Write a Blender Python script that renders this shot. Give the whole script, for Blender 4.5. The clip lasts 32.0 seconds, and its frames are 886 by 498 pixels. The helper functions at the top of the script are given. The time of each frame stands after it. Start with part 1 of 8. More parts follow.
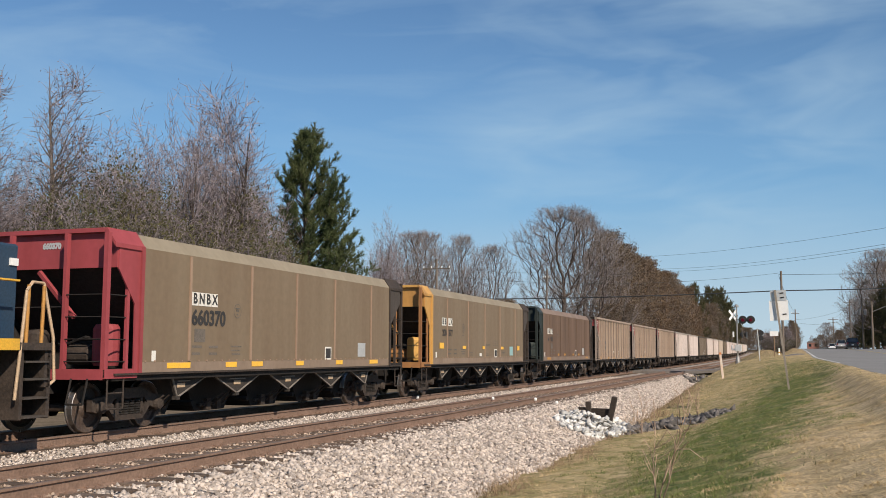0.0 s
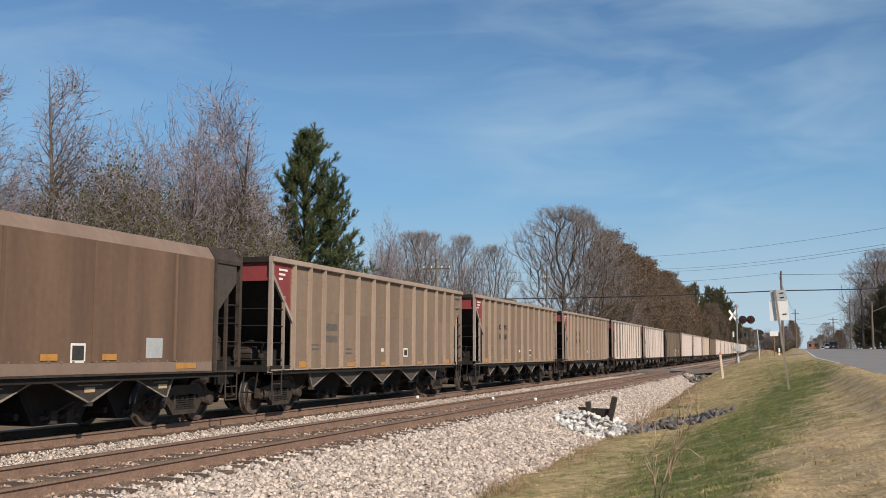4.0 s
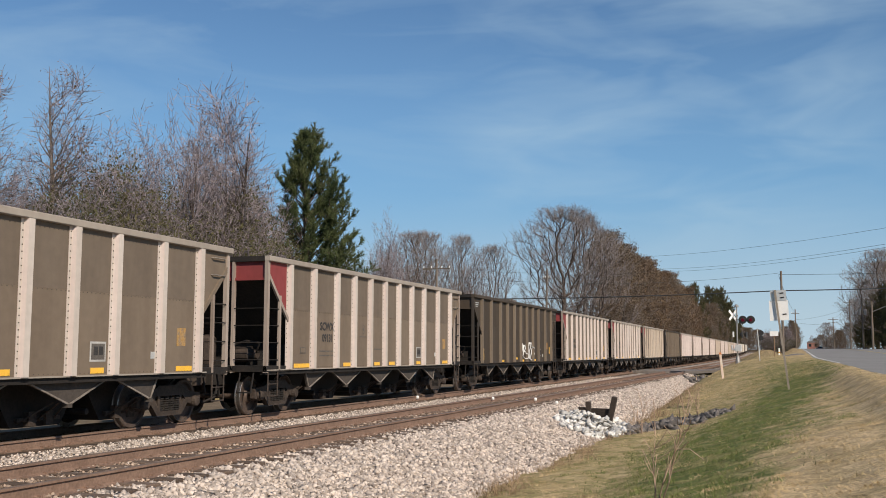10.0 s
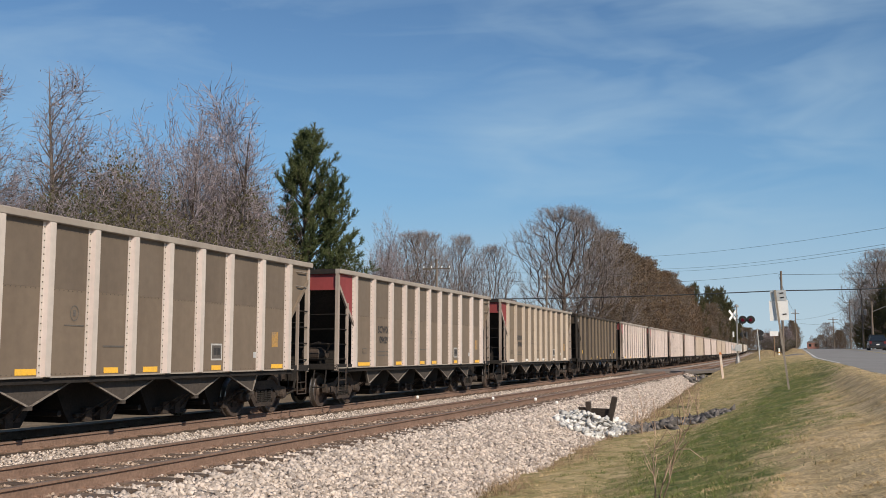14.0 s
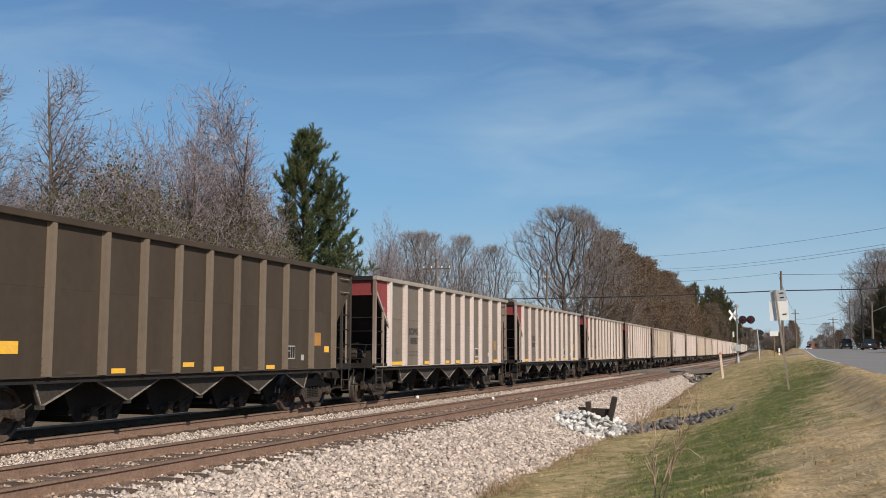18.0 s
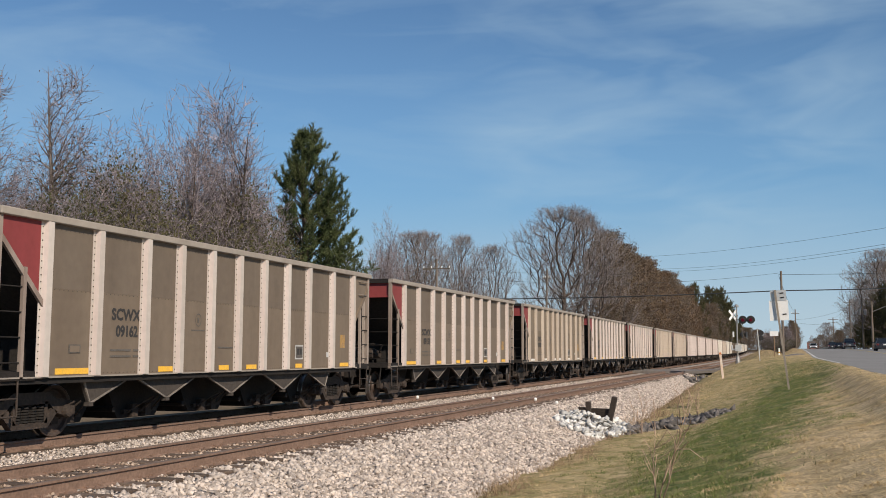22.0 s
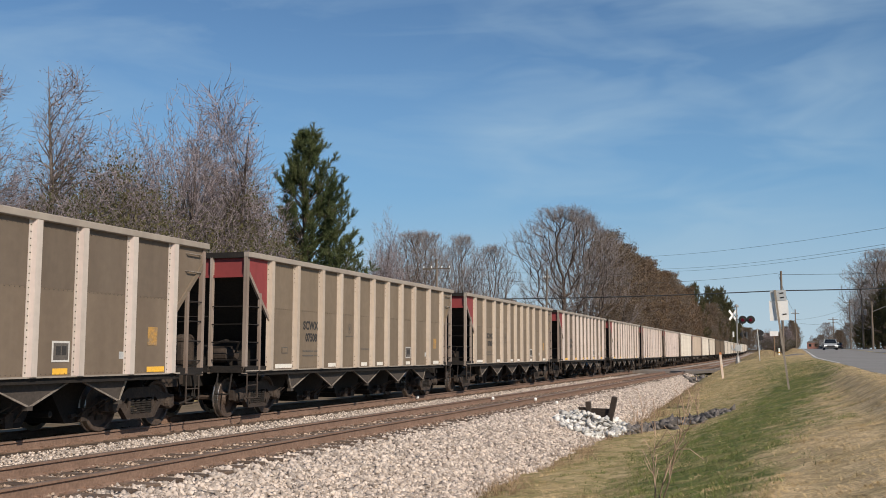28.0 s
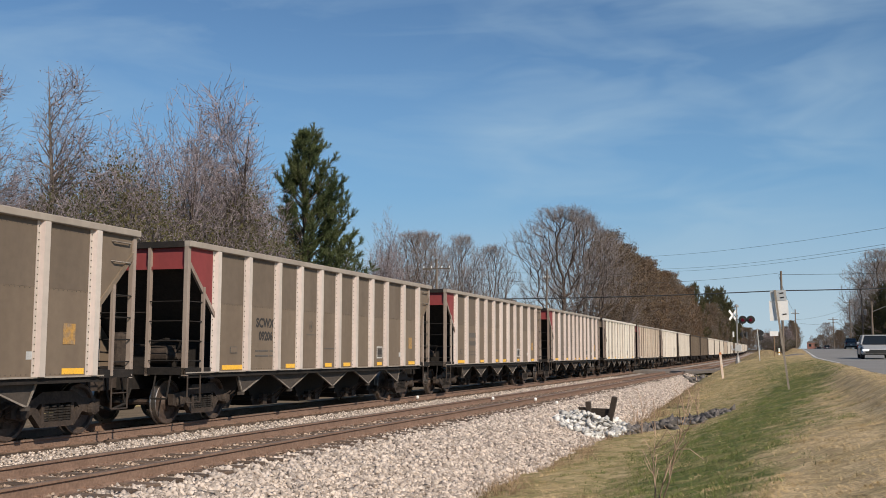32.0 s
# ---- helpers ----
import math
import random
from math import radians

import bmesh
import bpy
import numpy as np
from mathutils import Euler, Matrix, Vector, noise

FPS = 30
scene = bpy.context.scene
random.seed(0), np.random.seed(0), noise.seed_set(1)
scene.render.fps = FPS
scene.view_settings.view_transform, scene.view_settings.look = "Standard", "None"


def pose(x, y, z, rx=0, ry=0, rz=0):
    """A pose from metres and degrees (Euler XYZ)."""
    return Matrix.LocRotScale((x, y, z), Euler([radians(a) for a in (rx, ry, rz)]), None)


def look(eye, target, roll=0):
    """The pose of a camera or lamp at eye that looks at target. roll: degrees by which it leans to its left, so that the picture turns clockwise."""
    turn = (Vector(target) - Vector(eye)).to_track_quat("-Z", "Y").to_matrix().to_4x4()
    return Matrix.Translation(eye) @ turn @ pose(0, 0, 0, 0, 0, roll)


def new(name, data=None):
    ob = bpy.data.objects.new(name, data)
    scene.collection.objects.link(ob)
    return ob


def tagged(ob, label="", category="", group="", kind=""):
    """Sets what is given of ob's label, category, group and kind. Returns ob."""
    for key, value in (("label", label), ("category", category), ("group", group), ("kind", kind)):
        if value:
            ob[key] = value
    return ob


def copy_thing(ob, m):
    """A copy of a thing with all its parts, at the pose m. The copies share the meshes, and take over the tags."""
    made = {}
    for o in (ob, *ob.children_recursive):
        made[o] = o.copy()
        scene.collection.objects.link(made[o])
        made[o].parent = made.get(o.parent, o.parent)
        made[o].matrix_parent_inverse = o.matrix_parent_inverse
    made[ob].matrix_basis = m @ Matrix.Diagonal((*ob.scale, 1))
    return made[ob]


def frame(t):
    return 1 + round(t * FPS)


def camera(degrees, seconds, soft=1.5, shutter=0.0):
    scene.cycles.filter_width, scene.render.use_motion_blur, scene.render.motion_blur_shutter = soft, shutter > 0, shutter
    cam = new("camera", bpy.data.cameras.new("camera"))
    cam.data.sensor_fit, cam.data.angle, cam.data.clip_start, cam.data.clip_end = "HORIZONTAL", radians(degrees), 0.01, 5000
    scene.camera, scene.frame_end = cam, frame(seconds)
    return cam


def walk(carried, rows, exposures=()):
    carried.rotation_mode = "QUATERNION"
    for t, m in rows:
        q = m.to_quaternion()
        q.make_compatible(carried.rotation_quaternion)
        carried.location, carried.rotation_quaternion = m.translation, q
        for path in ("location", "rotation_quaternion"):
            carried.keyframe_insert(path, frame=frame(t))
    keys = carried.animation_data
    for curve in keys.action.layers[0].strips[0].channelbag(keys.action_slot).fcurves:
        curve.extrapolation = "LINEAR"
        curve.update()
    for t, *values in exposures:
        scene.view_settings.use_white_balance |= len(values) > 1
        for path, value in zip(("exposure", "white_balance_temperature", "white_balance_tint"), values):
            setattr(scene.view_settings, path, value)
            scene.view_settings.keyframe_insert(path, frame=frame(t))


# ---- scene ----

# Camera: on a tripod beside the road, one pose for the whole clip.
cam = camera(47.5, 32.0, soft=0.9)
EYE = (0.0, 0.0, 1.472)
CAM_POSE = Matrix.Translation(EYE) @ pose(0, 0, 0, 90 + 5.9, 0, 19.074) @ pose(0, 0, 0, 0, 0, 0.147)
walk(cam, [(0, CAM_POSE), (32, CAM_POSE)], ((0, 0.02), (6, -0.05), (14, -0.06), (23, -0.10), (32, -0.10)))

# World, sun and exposure.
SUN_WAY = Vector((0.60, -0.50, 0.57)).normalized()
SUN_EL = math.asin(SUN_WAY.z)
SUN_AZ = math.atan2(SUN_WAY.x, SUN_WAY.y)
world = bpy.data.worlds.new("sky")
scene.world = world
world.use_nodes = True
wn, wl = world.node_tree.nodes, world.node_tree.links
wn.clear()
w_out = wn.new("ShaderNodeOutputWorld")
w_bg = wn.new("ShaderNodeBackground")
w_sky = wn.new("ShaderNodeTexSky")
w_sky.sky_type = "NISHITA"
w_sky.sun_disc = False
w_sky.sun_elevation = SUN_EL
w_sky.sun_rotation = SUN_AZ
w_sky.air_density, w_sky.dust_density, w_sky.ozone_density = 1.0, 0.0, 3.5
w_co = wn.new("ShaderNodeTexCoord")
w_map = wn.new("ShaderNodeMapping")
w_map.inputs["Rotation"].default_value = (0.25, 0.1, 0.5)
w_map.inputs["Scale"].default_value = (1.6, 3.2, 9.0)
w_noise = wn.new("ShaderNodeTexNoise")
w_noise.inputs["Scale"].default_value = 1.5
w_noise.inputs["Detail"].default_value = 6.0
w_noise.inputs["Roughness"].default_value = 0.55
w_noise.inputs["Distortion"].default_value = 0.7
w_ramp = wn.new("ShaderNodeValToRGB")
w_ramp.color_ramp.elements[0].position = 0.50
w_ramp.color_ramp.elements[0].color = (0, 0, 0, 1)
w_ramp.color_ramp.elements[1].position = 0.82
w_ramp.color_ramp.elements[1].color = (0.34, 0.34, 0.34, 1)
w_mix = wn.new("ShaderNodeMixRGB")
w_mix.inputs[2].default_value = (6.2, 6.9, 7.6, 1)
wl.new(w_co.outputs["Generated"], w_map.inputs[0])
wl.new(w_map.outputs[0], w_noise.inputs["Vector"])
wl.new(w_noise.outputs["Fac"], w_ramp.inputs[0])
wl.new(w_ramp.outputs[0], w_mix.inputs[0])
wl.new(w_sky.outputs[0], w_mix.inputs[1])
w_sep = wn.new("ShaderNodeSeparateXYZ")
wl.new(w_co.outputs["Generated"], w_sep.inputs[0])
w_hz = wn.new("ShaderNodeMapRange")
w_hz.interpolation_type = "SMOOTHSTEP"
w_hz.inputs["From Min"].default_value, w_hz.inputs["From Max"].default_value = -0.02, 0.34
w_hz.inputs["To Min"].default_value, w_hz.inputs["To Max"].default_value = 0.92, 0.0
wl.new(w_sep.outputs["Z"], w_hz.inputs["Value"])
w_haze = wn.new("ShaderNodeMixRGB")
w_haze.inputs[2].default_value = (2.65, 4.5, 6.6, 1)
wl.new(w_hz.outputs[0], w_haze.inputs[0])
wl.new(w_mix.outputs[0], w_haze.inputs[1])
w_tint = wn.new("ShaderNodeMixRGB")
w_tint.blend_type = "MULTIPLY"
w_tint.inputs[0].default_value = 1.0
w_tint.inputs[2].default_value = (0.83, 1.0, 1.08, 1)
# pale haze low over the horizon
w_low = wn.new("ShaderNodeMapRange")
w_low.interpolation_type = "SMOOTHSTEP"
w_low.inputs["From Min"].default_value, w_low.inputs["From Max"].default_value = 0.0, 0.17
w_low.inputs["To Min"].default_value, w_low.inputs["To Max"].default_value = 0.72, 0.0
wl.new(w_sep.outputs["Z"], w_low.inputs["Value"])
w_pale = wn.new("ShaderNodeMixRGB")
w_pale.inputs[2].default_value = (7.6, 7.5, 7.4, 1)
wl.new(w_low.outputs[0], w_pale.inputs[0])
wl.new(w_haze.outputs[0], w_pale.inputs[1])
# a veil of cirrus, thickest over the line
w_dot = wn.new("ShaderNodeVectorMath")
w_dot.operation = "DOT_PRODUCT"
w_dot.inputs[1].default_value = (-0.105, 0.960, 0.260)
wl.new(w_co.outputs["Generated"], w_dot.inputs[0])
w_zone = wn.new("ShaderNodeMapRange")
w_zone.interpolation_type = "SMOOTHSTEP"
w_zone.inputs["From Min"].default_value, w_zone.inputs["From Max"].default_value = 0.965, 0.996
wl.new(w_dot.outputs["Value"], w_zone.inputs["Value"])
w_map2 = wn.new("ShaderNodeMapping")
w_map2.inputs["Rotation"].default_value = (0.0, -0.22, 0.0)
w_map2.inputs["Scale"].default_value = (3.4, 3.0, 11.0)
wl.new(w_co.outputs["Generated"], w_map2.inputs[0])
w_wisp = wn.new("ShaderNodeTexNoise")
w_wisp.inputs["Scale"].default_value = 2.0
w_wisp.inputs["Detail"].default_value = 3.5
w_wisp.inputs["Roughness"].default_value = 0.5
w_wisp.inputs["Distortion"].default_value = 0.6
wl.new(w_map2.outputs[0], w_wisp.inputs["Vector"])
w_thin = wn.new("ShaderNodeMapRange")
w_thin.inputs["From Min"].default_value, w_thin.inputs["From Max"].default_value = 0.40, 0.78
w_thin.inputs["To Max"].default_value = 0.42
wl.new(w_wisp.outputs["Fac"], w_thin.inputs["Value"])
w_veil = wn.new("ShaderNodeMath")
w_veil.operation = "MULTIPLY"
wl.new(w_thin.outputs[0], w_veil.inputs[0])
wl.new(w_zone.outputs[0], w_veil.inputs[1])
w_cirrus = wn.new("ShaderNodeMixRGB")
w_cirrus.inputs[2].default_value = (6.4, 7.0, 7.6, 1)
wl.new(w_veil.outputs[0], w_cirrus.inputs[0])
wl.new(w_pale.outputs[0], w_cirrus.inputs[1])
wl.new(w_cirrus.outputs[0], w_tint.inputs[1])
wl.new(w_tint.outputs[0], w_bg.inputs[0])
wl.new(w_bg.outputs[0], w_out.inputs[0])
w_bg.inputs[1].default_value = 0.092
sun = new("sun", bpy.data.lights.new("sun", "SUN"))
sun.data.energy, sun.data.angle, sun.data.color = 5.0, radians(0.53), (1.0, 0.875, 0.73)
sun.matrix_world = look(SUN_WAY * 100, (0, 0, 0))


# ---- materials ----
def mat(name, base, rough=0.7, metal=0.0, var=0.25, scale=3.0, second=None, amount=0.5, fine=40.0, bump=0.15, streak=False,
        spec=0.4, island=False, rand=0.0):
    """A surface with grain and stains: base colour varied at two scales; second: a stain colour; streak: stains run downwards."""
    m = bpy.data.materials.new(name)
    m.use_nodes = True
    n, l = m.node_tree.nodes, m.node_tree.links
    b = n["Principled BSDF"]
    b.inputs["Metallic"].default_value = metal
    b.inputs["Specular IOR Level"].default_value = spec
    co = n.new("ShaderNodeTexCoord")
    mp = n.new("ShaderNodeMapping")
    if streak:
        mp.inputs["Scale"].default_value = (1.0, 1.0, 0.12)
    l.new(co.outputs["Object"], mp.inputs[0])
    info = n.new("ShaderNodeObjectInfo")
    off = n.new("ShaderNodeMath")
    off.operation = "MULTIPLY"
    off.inputs[1].default_value = 37.0
    l.new(info.outputs["Random"], off.inputs[0])
    l.new(off.outputs[0], mp.inputs["Location"])
    big = n.new("ShaderNodeTexNoise")
    big.inputs["Scale"].default_value = scale
    big.inputs["Detail"].default_value = 5.0
    big.inputs["Roughness"].default_value = 0.6
    l.new(mp.outputs[0], big.inputs["Vector"])
    small = n.new("ShaderNodeTexNoise")
    small.inputs["Scale"].default_value = fine
    small.inputs["Detail"].default_value = 4.0
    l.new(co.outputs["Object"], small.inputs["Vector"])
    ramp = n.new("ShaderNodeValToRGB")
    ramp.color_ramp.elements[0].position, ramp.color_ramp.elements[1].position = 0.38, 0.68
    l.new(big.outputs["Fac"], ramp.inputs[0])
    mix = n.new("ShaderNodeMixRGB")
    c2 = second if second else tuple(c * (1 - var) for c in base)
    mix.inputs[1].default_value = (*base, 1)
    mix.inputs[2].default_value = (*c2, 1)
    fac = n.new("ShaderNodeMath")
    fac.operation = "MULTIPLY"
    fac.inputs[1].default_value = amount if second else 1.0
    l.new(ramp.outputs[0], fac.inputs[0])
    l.new(fac.outputs[0], mix.inputs[0])
    hsv = n.new("ShaderNodeHueSaturation")
    mr = n.new("ShaderNodeMapRange")
    mr.inputs["From Min"].default_value, mr.inputs["From Max"].default_value = 0.3, 0.7
    mr.inputs["To Min"].default_value, mr.inputs["To Max"].default_value = 1 - var, 1 + var
    l.new(small.outputs["Fac"], mr.inputs["Value"])
    val = mr.outputs[0]
    if island or rand:
        geo = n.new("ShaderNodeNewGeometry")
        r2 = n.new("ShaderNodeMapRange")
        k = rand if rand else 0.45
        r2.inputs["To Min"].default_value, r2.inputs["To Max"].default_value = 1 - k, 1 + k
        l.new(geo.outputs["Random Per Island"] if island else info.outputs["Random"], r2.inputs["Value"])
        mul = n.new("ShaderNodeMath")
        mul.operation = "MULTIPLY"
        l.new(val, mul.inputs[0])
        l.new(r2.outputs[0], mul.inputs[1])
        val = mul.outputs[0]
    l.new(val, hsv.inputs["Value"])
    l.new(mix.outputs[0], hsv.inputs["Color"])
    l.new(hsv.outputs[0], b.inputs["Base Color"])
    rr = n.new("ShaderNodeMapRange")
    rr.inputs["To Min"].default_value, rr.inputs["To Max"].default_value = max(0.05, rough - 0.12), min(1.0, rough + 0.12)
    l.new(big.outputs["Fac"], rr.inputs["Value"])
    l.new(rr.outputs[0], b.inputs["Roughness"])
    if bump:
        bp = n.new("ShaderNodeBump")
        bp.inputs["Strength"].default_value = bump
        bp.inputs["Distance"].default_value = 0.02
        l.new(small.outputs["Fac"], bp.inputs["Height"])
        l.new(bp.outputs[0], b.inputs["Normal"])
    return m


# middle and half width of the green strip along the swale, by y
SWALE = ((0, -1.0), (12, -1.15), (17, -1.2), (21, -1.2), (26, -0.95), (31, -0.40), (42, 0.20), (60, 0.1))
SWALE_HALF = ((0, 0.5), (12, 0.62), (17, 1.0), (21, 1.35), (26, 1.2), (31, 1.05), (42, 1.15), (60, 1.3))


def ground_mat():
    """Straw-coloured winter turf; greener along the bottom of the swale."""
    m = mat("turf", (0.56, 0.425, 0.25), 0.95, 0, 0.32, 1.3, (0.285, 0.222, 0.112), 0.9, 24.0, 0.8, spec=0.1)
    n, l = m.node_tree.nodes, m.node_tree.links
    hsv = next(x for x in n if x.type == "HUE_SAT")
    mix = next(x for x in n if x.type == "MIX_RGB")
    co = next(x for x in n if x.type == "TEX_COORD")

    def calc(op, a, b):
        k = n.new("ShaderNodeMath")
        k.operation = op
        for i, v in enumerate((a, b)):
            if isinstance(v, (int, float)):
                k.inputs[i].default_value = v
            else:
                l.new(v, k.inputs[i])
        return k.outputs[0]
    xyz = n.new("ShaderNodeSeparateXYZ")
    l.new(co.outputs["Object"], xyz.inputs[0])
    def along(rows):
        """A value that runs through rows of (y, value), for values from -3 to 3."""
        r = n.new("ShaderNodeValToRGB")
        el = r.color_ramp.elements
        while len(el) < len(rows):
            el.new(0.5)
        for e, (y, v) in zip(el, rows):
            e.position = y / 80
            e.color = ((v + 3) / 6,) * 3 + (1,)
        l.new(calc("DIVIDE", xyz.outputs["Y"], 80.0), r.inputs[0])
        return calc("SUBTRACT", calc("MULTIPLY", r.outputs[0], 6.0), 3.0)
    off = calc("DIVIDE", calc("ABSOLUTE", calc("SUBTRACT", xyz.outputs["X"], along(SWALE)), 0.0), along(SWALE_HALF))
    nz = n.new("ShaderNodeTexNoise")
    nz.inputs["Scale"].default_value = 1.5
    nz.inputs["Detail"].default_value = 7.0
    nz.inputs["Roughness"].default_value = 0.62
    l.new(co.outputs["Object"], nz.inputs["Vector"])
    ragged = calc("ADD", off, calc("MULTIPLY", calc("SUBTRACT", nz.outputs["Fac"], 0.5), 3.6))
    ramp = n.new("ShaderNodeMapRange")
    ramp.inputs["From Min"].default_value, ramp.inputs["From Max"].default_value = 1.45, 0.75
    l.new(ragged, ramp.inputs["Value"])
    green = n.new("ShaderNodeMixRGB")
    fresh = n.new("ShaderNodeMixRGB")
    fresh.inputs[1].default_value = (0.105, 0.130, 0.042, 1)
    fresh.inputs[2].default_value = (0.235, 0.215, 0.09, 1)
    patch = n.new("ShaderNodeTexNoise")
    patch.inputs["Scale"].default_value = 3.2
    patch.inputs["Detail"].default_value = 5.0
    l.new(co.outputs["Object"], patch.inputs["Vector"])
    worn = n.new("ShaderNodeMapRange")
    worn.inputs["From Min"].default_value, worn.inputs["From Max"].default_value = 0.44, 0.60
    l.new(patch.outputs["Fac"], worn.inputs["Value"])
    l.new(worn.outputs[0], fresh.inputs[0])
    l.new(fresh.outputs[0], green.inputs[2])
    ends = n.new("ShaderNodeMapRange")
    ends.inputs["From Min"].default_value, ends.inputs["From Max"].default_value = 42.0, 80.0
    ends.inputs["To Min"].default_value, ends.inputs["To Max"].default_value = 1.0, 0.12
    l.new(xyz.outputs["Y"], ends.inputs["Value"])
    l.new(calc("MULTIPLY", ramp.outputs[0], ends.outputs[0]), green.inputs[0])
    # damp low ground towards the ballast: straw mixed with olive
    low = n.new("ShaderNodeMapRange")
    low.inputs["From Min"].default_value, low.inputs["From Max"].default_value = 0.3, -1.2
    l.new(calc("ADD", calc("SUBTRACT", xyz.outputs["X"], along(SWALE)), calc("MULTIPLY", calc("SUBTRACT", nz.outputs["Fac"], 0.5), 3.0)), low.inputs["Value"])
    damp = n.new("ShaderNodeMixRGB")
    damp.inputs[2].default_value = (0.205, 0.19, 0.072, 1)
    l.new(calc("MULTIPLY", low.outputs[0], calc("ADD", calc("MULTIPLY", worn.outputs[0], 0.55), 0.28)), damp.inputs[0])
    l.new(mix.outputs[0], damp.inputs[1])
    l.new(damp.outputs[0], green.inputs[1])
    # bare brown bank beyond the crossing
    bank = n.new("ShaderNodeMapRange")
    bank.inputs["From Min"].default_value, bank.inputs["From Max"].default_value = 92.0, 135.0
    bank.inputs["To Max"].default_value = 0.85
    l.new(calc("ADD", xyz.outputs["Y"], calc("MULTIPLY", calc("SUBTRACT", nz.outputs["Fac"], 0.5), 60.0)), bank.inputs["Value"])
    soil = n.new("ShaderNodeMixRGB")
    soil.inputs[2].default_value = (0.20, 0.14, 0.088, 1)
    l.new(bank.outputs[0], soil.inputs[0])
    l.new(green.outputs[0], soil.inputs[1])
    l.new(soil.outputs[0], hsv.inputs["Color"])
    # thin and thick patches a hand's breadth across
    mid = n.new("ShaderNodeTexNoise")
    mid.inputs["Scale"].default_value = 5.5
    mid.inputs["Detail"].default_value = 7.0
    mid.inputs["Roughness"].default_value = 0.72
    l.new(co.outputs["Object"], mid.inputs["Vector"])
    worn2 = n.new("ShaderNodeMapRange")
    worn2.inputs["From Min"].default_value, worn2.inputs["From Max"].default_value = 0.36, 0.64
    worn2.inputs["To Min"].default_value, worn2.inputs["To Max"].default_value = 0.70, 1.28
    l.new(mid.outputs["Fac"], worn2.inputs["Value"])
    old = hsv.inputs["Value"].links[0].from_socket
    l.new(calc("MULTIPLY", old, worn2.outputs[0]), hsv.inputs["Value"])
    return m


M_TURF = ground_mat()
M_BLADE_DRY = mat("dry_grass", (0.62, 0.475, 0.285), 0.9, 0, 0.15, 1.6, (0.24, 0.19, 0.085), 0.9, 3.0, 0, spec=0.1, island=True, rand=0.14)
M_BLADE_GREEN = mat("green_grass", (0.125, 0.158, 0.052), 0.9, 0, 0.15, 2.4, (0.22, 0.215, 0.085), 0.7, 3.0, 0, spec=0.15, island=True, rand=0.22)
M_WEED = mat("dead_weed", (0.33, 0.235, 0.15), 0.9, 0, 0.2, 1.0, (0.22, 0.155, 0.095), 0.6, 9.0, 0, spec=0.1, island=True, rand=0.3)
# bed darker than its stones: shade in the gaps painted in
M_BALLAST = mat("ballast_bed", (0.35, 0.30, 0.26), 0.95, 0, 0.4, 6.0, (0.30, 0.255, 0.22), 0.6, 16.0, 1.0, spec=0.2)
# near-black bed colour: the train's shade is painted in
M_BED_DARK = mat("shade_darkened_ballast_bed", (0.055, 0.044, 0.036), 0.95, 0, 0.35, 5.0, (0.10, 0.08, 0.065), 0.6, 16.0, 1.0, spec=0.1)
M_STONE = mat("ballast_stone", (0.515, 0.442, 0.382), 0.9, 0, 0.15, 2.0, (0.365, 0.298, 0.25), 0.5, 30.0, 0.3, spec=0.2, island=True, rand=0.46)
M_STONE_DUSTY = mat("brown_ballast_stone", (0.44, 0.335, 0.255), 0.92, 0, 0.15, 2.0, (0.22, 0.155, 0.115), 0.6, 30.0, 0.3, spec=0.2, island=True)
M_RIPRAP = mat("white_riprap", (0.66, 0.645, 0.61), 0.85, 0, 0.1, 3.0, (0.45, 0.43, 0.40), 0.4, 20.0, 0.4, island=True)
M_DARKROCK = mat("dark_rubble", (0.10, 0.09, 0.085), 0.85, 0, 0.3, 3.0, (0.28, 0.25, 0.22), 0.5, 20.0, 0.5, island=True)
M_TIE = mat("creosoted_tie", (0.095, 0.066, 0.048), 0.9, 0, 0.3, 4.0, (0.16, 0.115, 0.085), 0.6, 30.0, 0.5, rand=0.3)
M_RAIL = mat("rusty_rail", (0.195, 0.124, 0.088), 0.85, 0.0, 0.2, 2.5, (0.28, 0.185, 0.135), 0.6, 25.0, 0.2)
M_RAILTOP = mat("worn_rail_head", (0.20, 0.145, 0.115), 0.5, 0.35, 0.1, 2.0, (0.2, 0.15, 0.12), 0.4, 20.0, 0.05)
M_ASPHALT = mat("road_asphalt", (0.235, 0.225, 0.21), 0.9, 0, 0.16, 0.5, (0.175, 0.167, 0.157), 0.6, 60.0, 0.3)
M_CROSSING = mat("crossing_asphalt", (0.16, 0.14, 0.125), 0.9, 0, 0.2, 1.0, (0.26, 0.23, 0.20), 0.6, 30.0, 0.4)
M_LINE = mat("road_paint", (0.62, 0.60, 0.56), 0.7, 0, 0.1, 0.7, (0.32, 0.31, 0.29), 0.9, 30.0, 0.05)
M_EDGE = mat("pale_edge_steel", (0.26, 0.225, 0.19), 0.75, 0.0, 0.25, 3.0, (0.11, 0.09, 0.075), 0.7, 20.0, 0.1)
# bolt heads coloured dark to include their own small shadows
M_RIVET = mat("shade_dark_bolt_steel", (0.115, 0.092, 0.072), 0.7, 0, 0.2, 5.0, None, 0.5, 30.0, 0)
M_UNDER = mat("grimy_black_steel", (0.013, 0.011, 0.0095), 0.85, 0.0, 0.3, 3.0, (0.034, 0.026, 0.021), 0.6, 20.0, 0.25)
M_TRUCK = mat("dusty_truck_iron", (0.038, 0.028, 0.022), 0.8, 0.0, 0.3, 4.0, (0.082, 0.060, 0.046), 0.6, 22.0, 0.3)
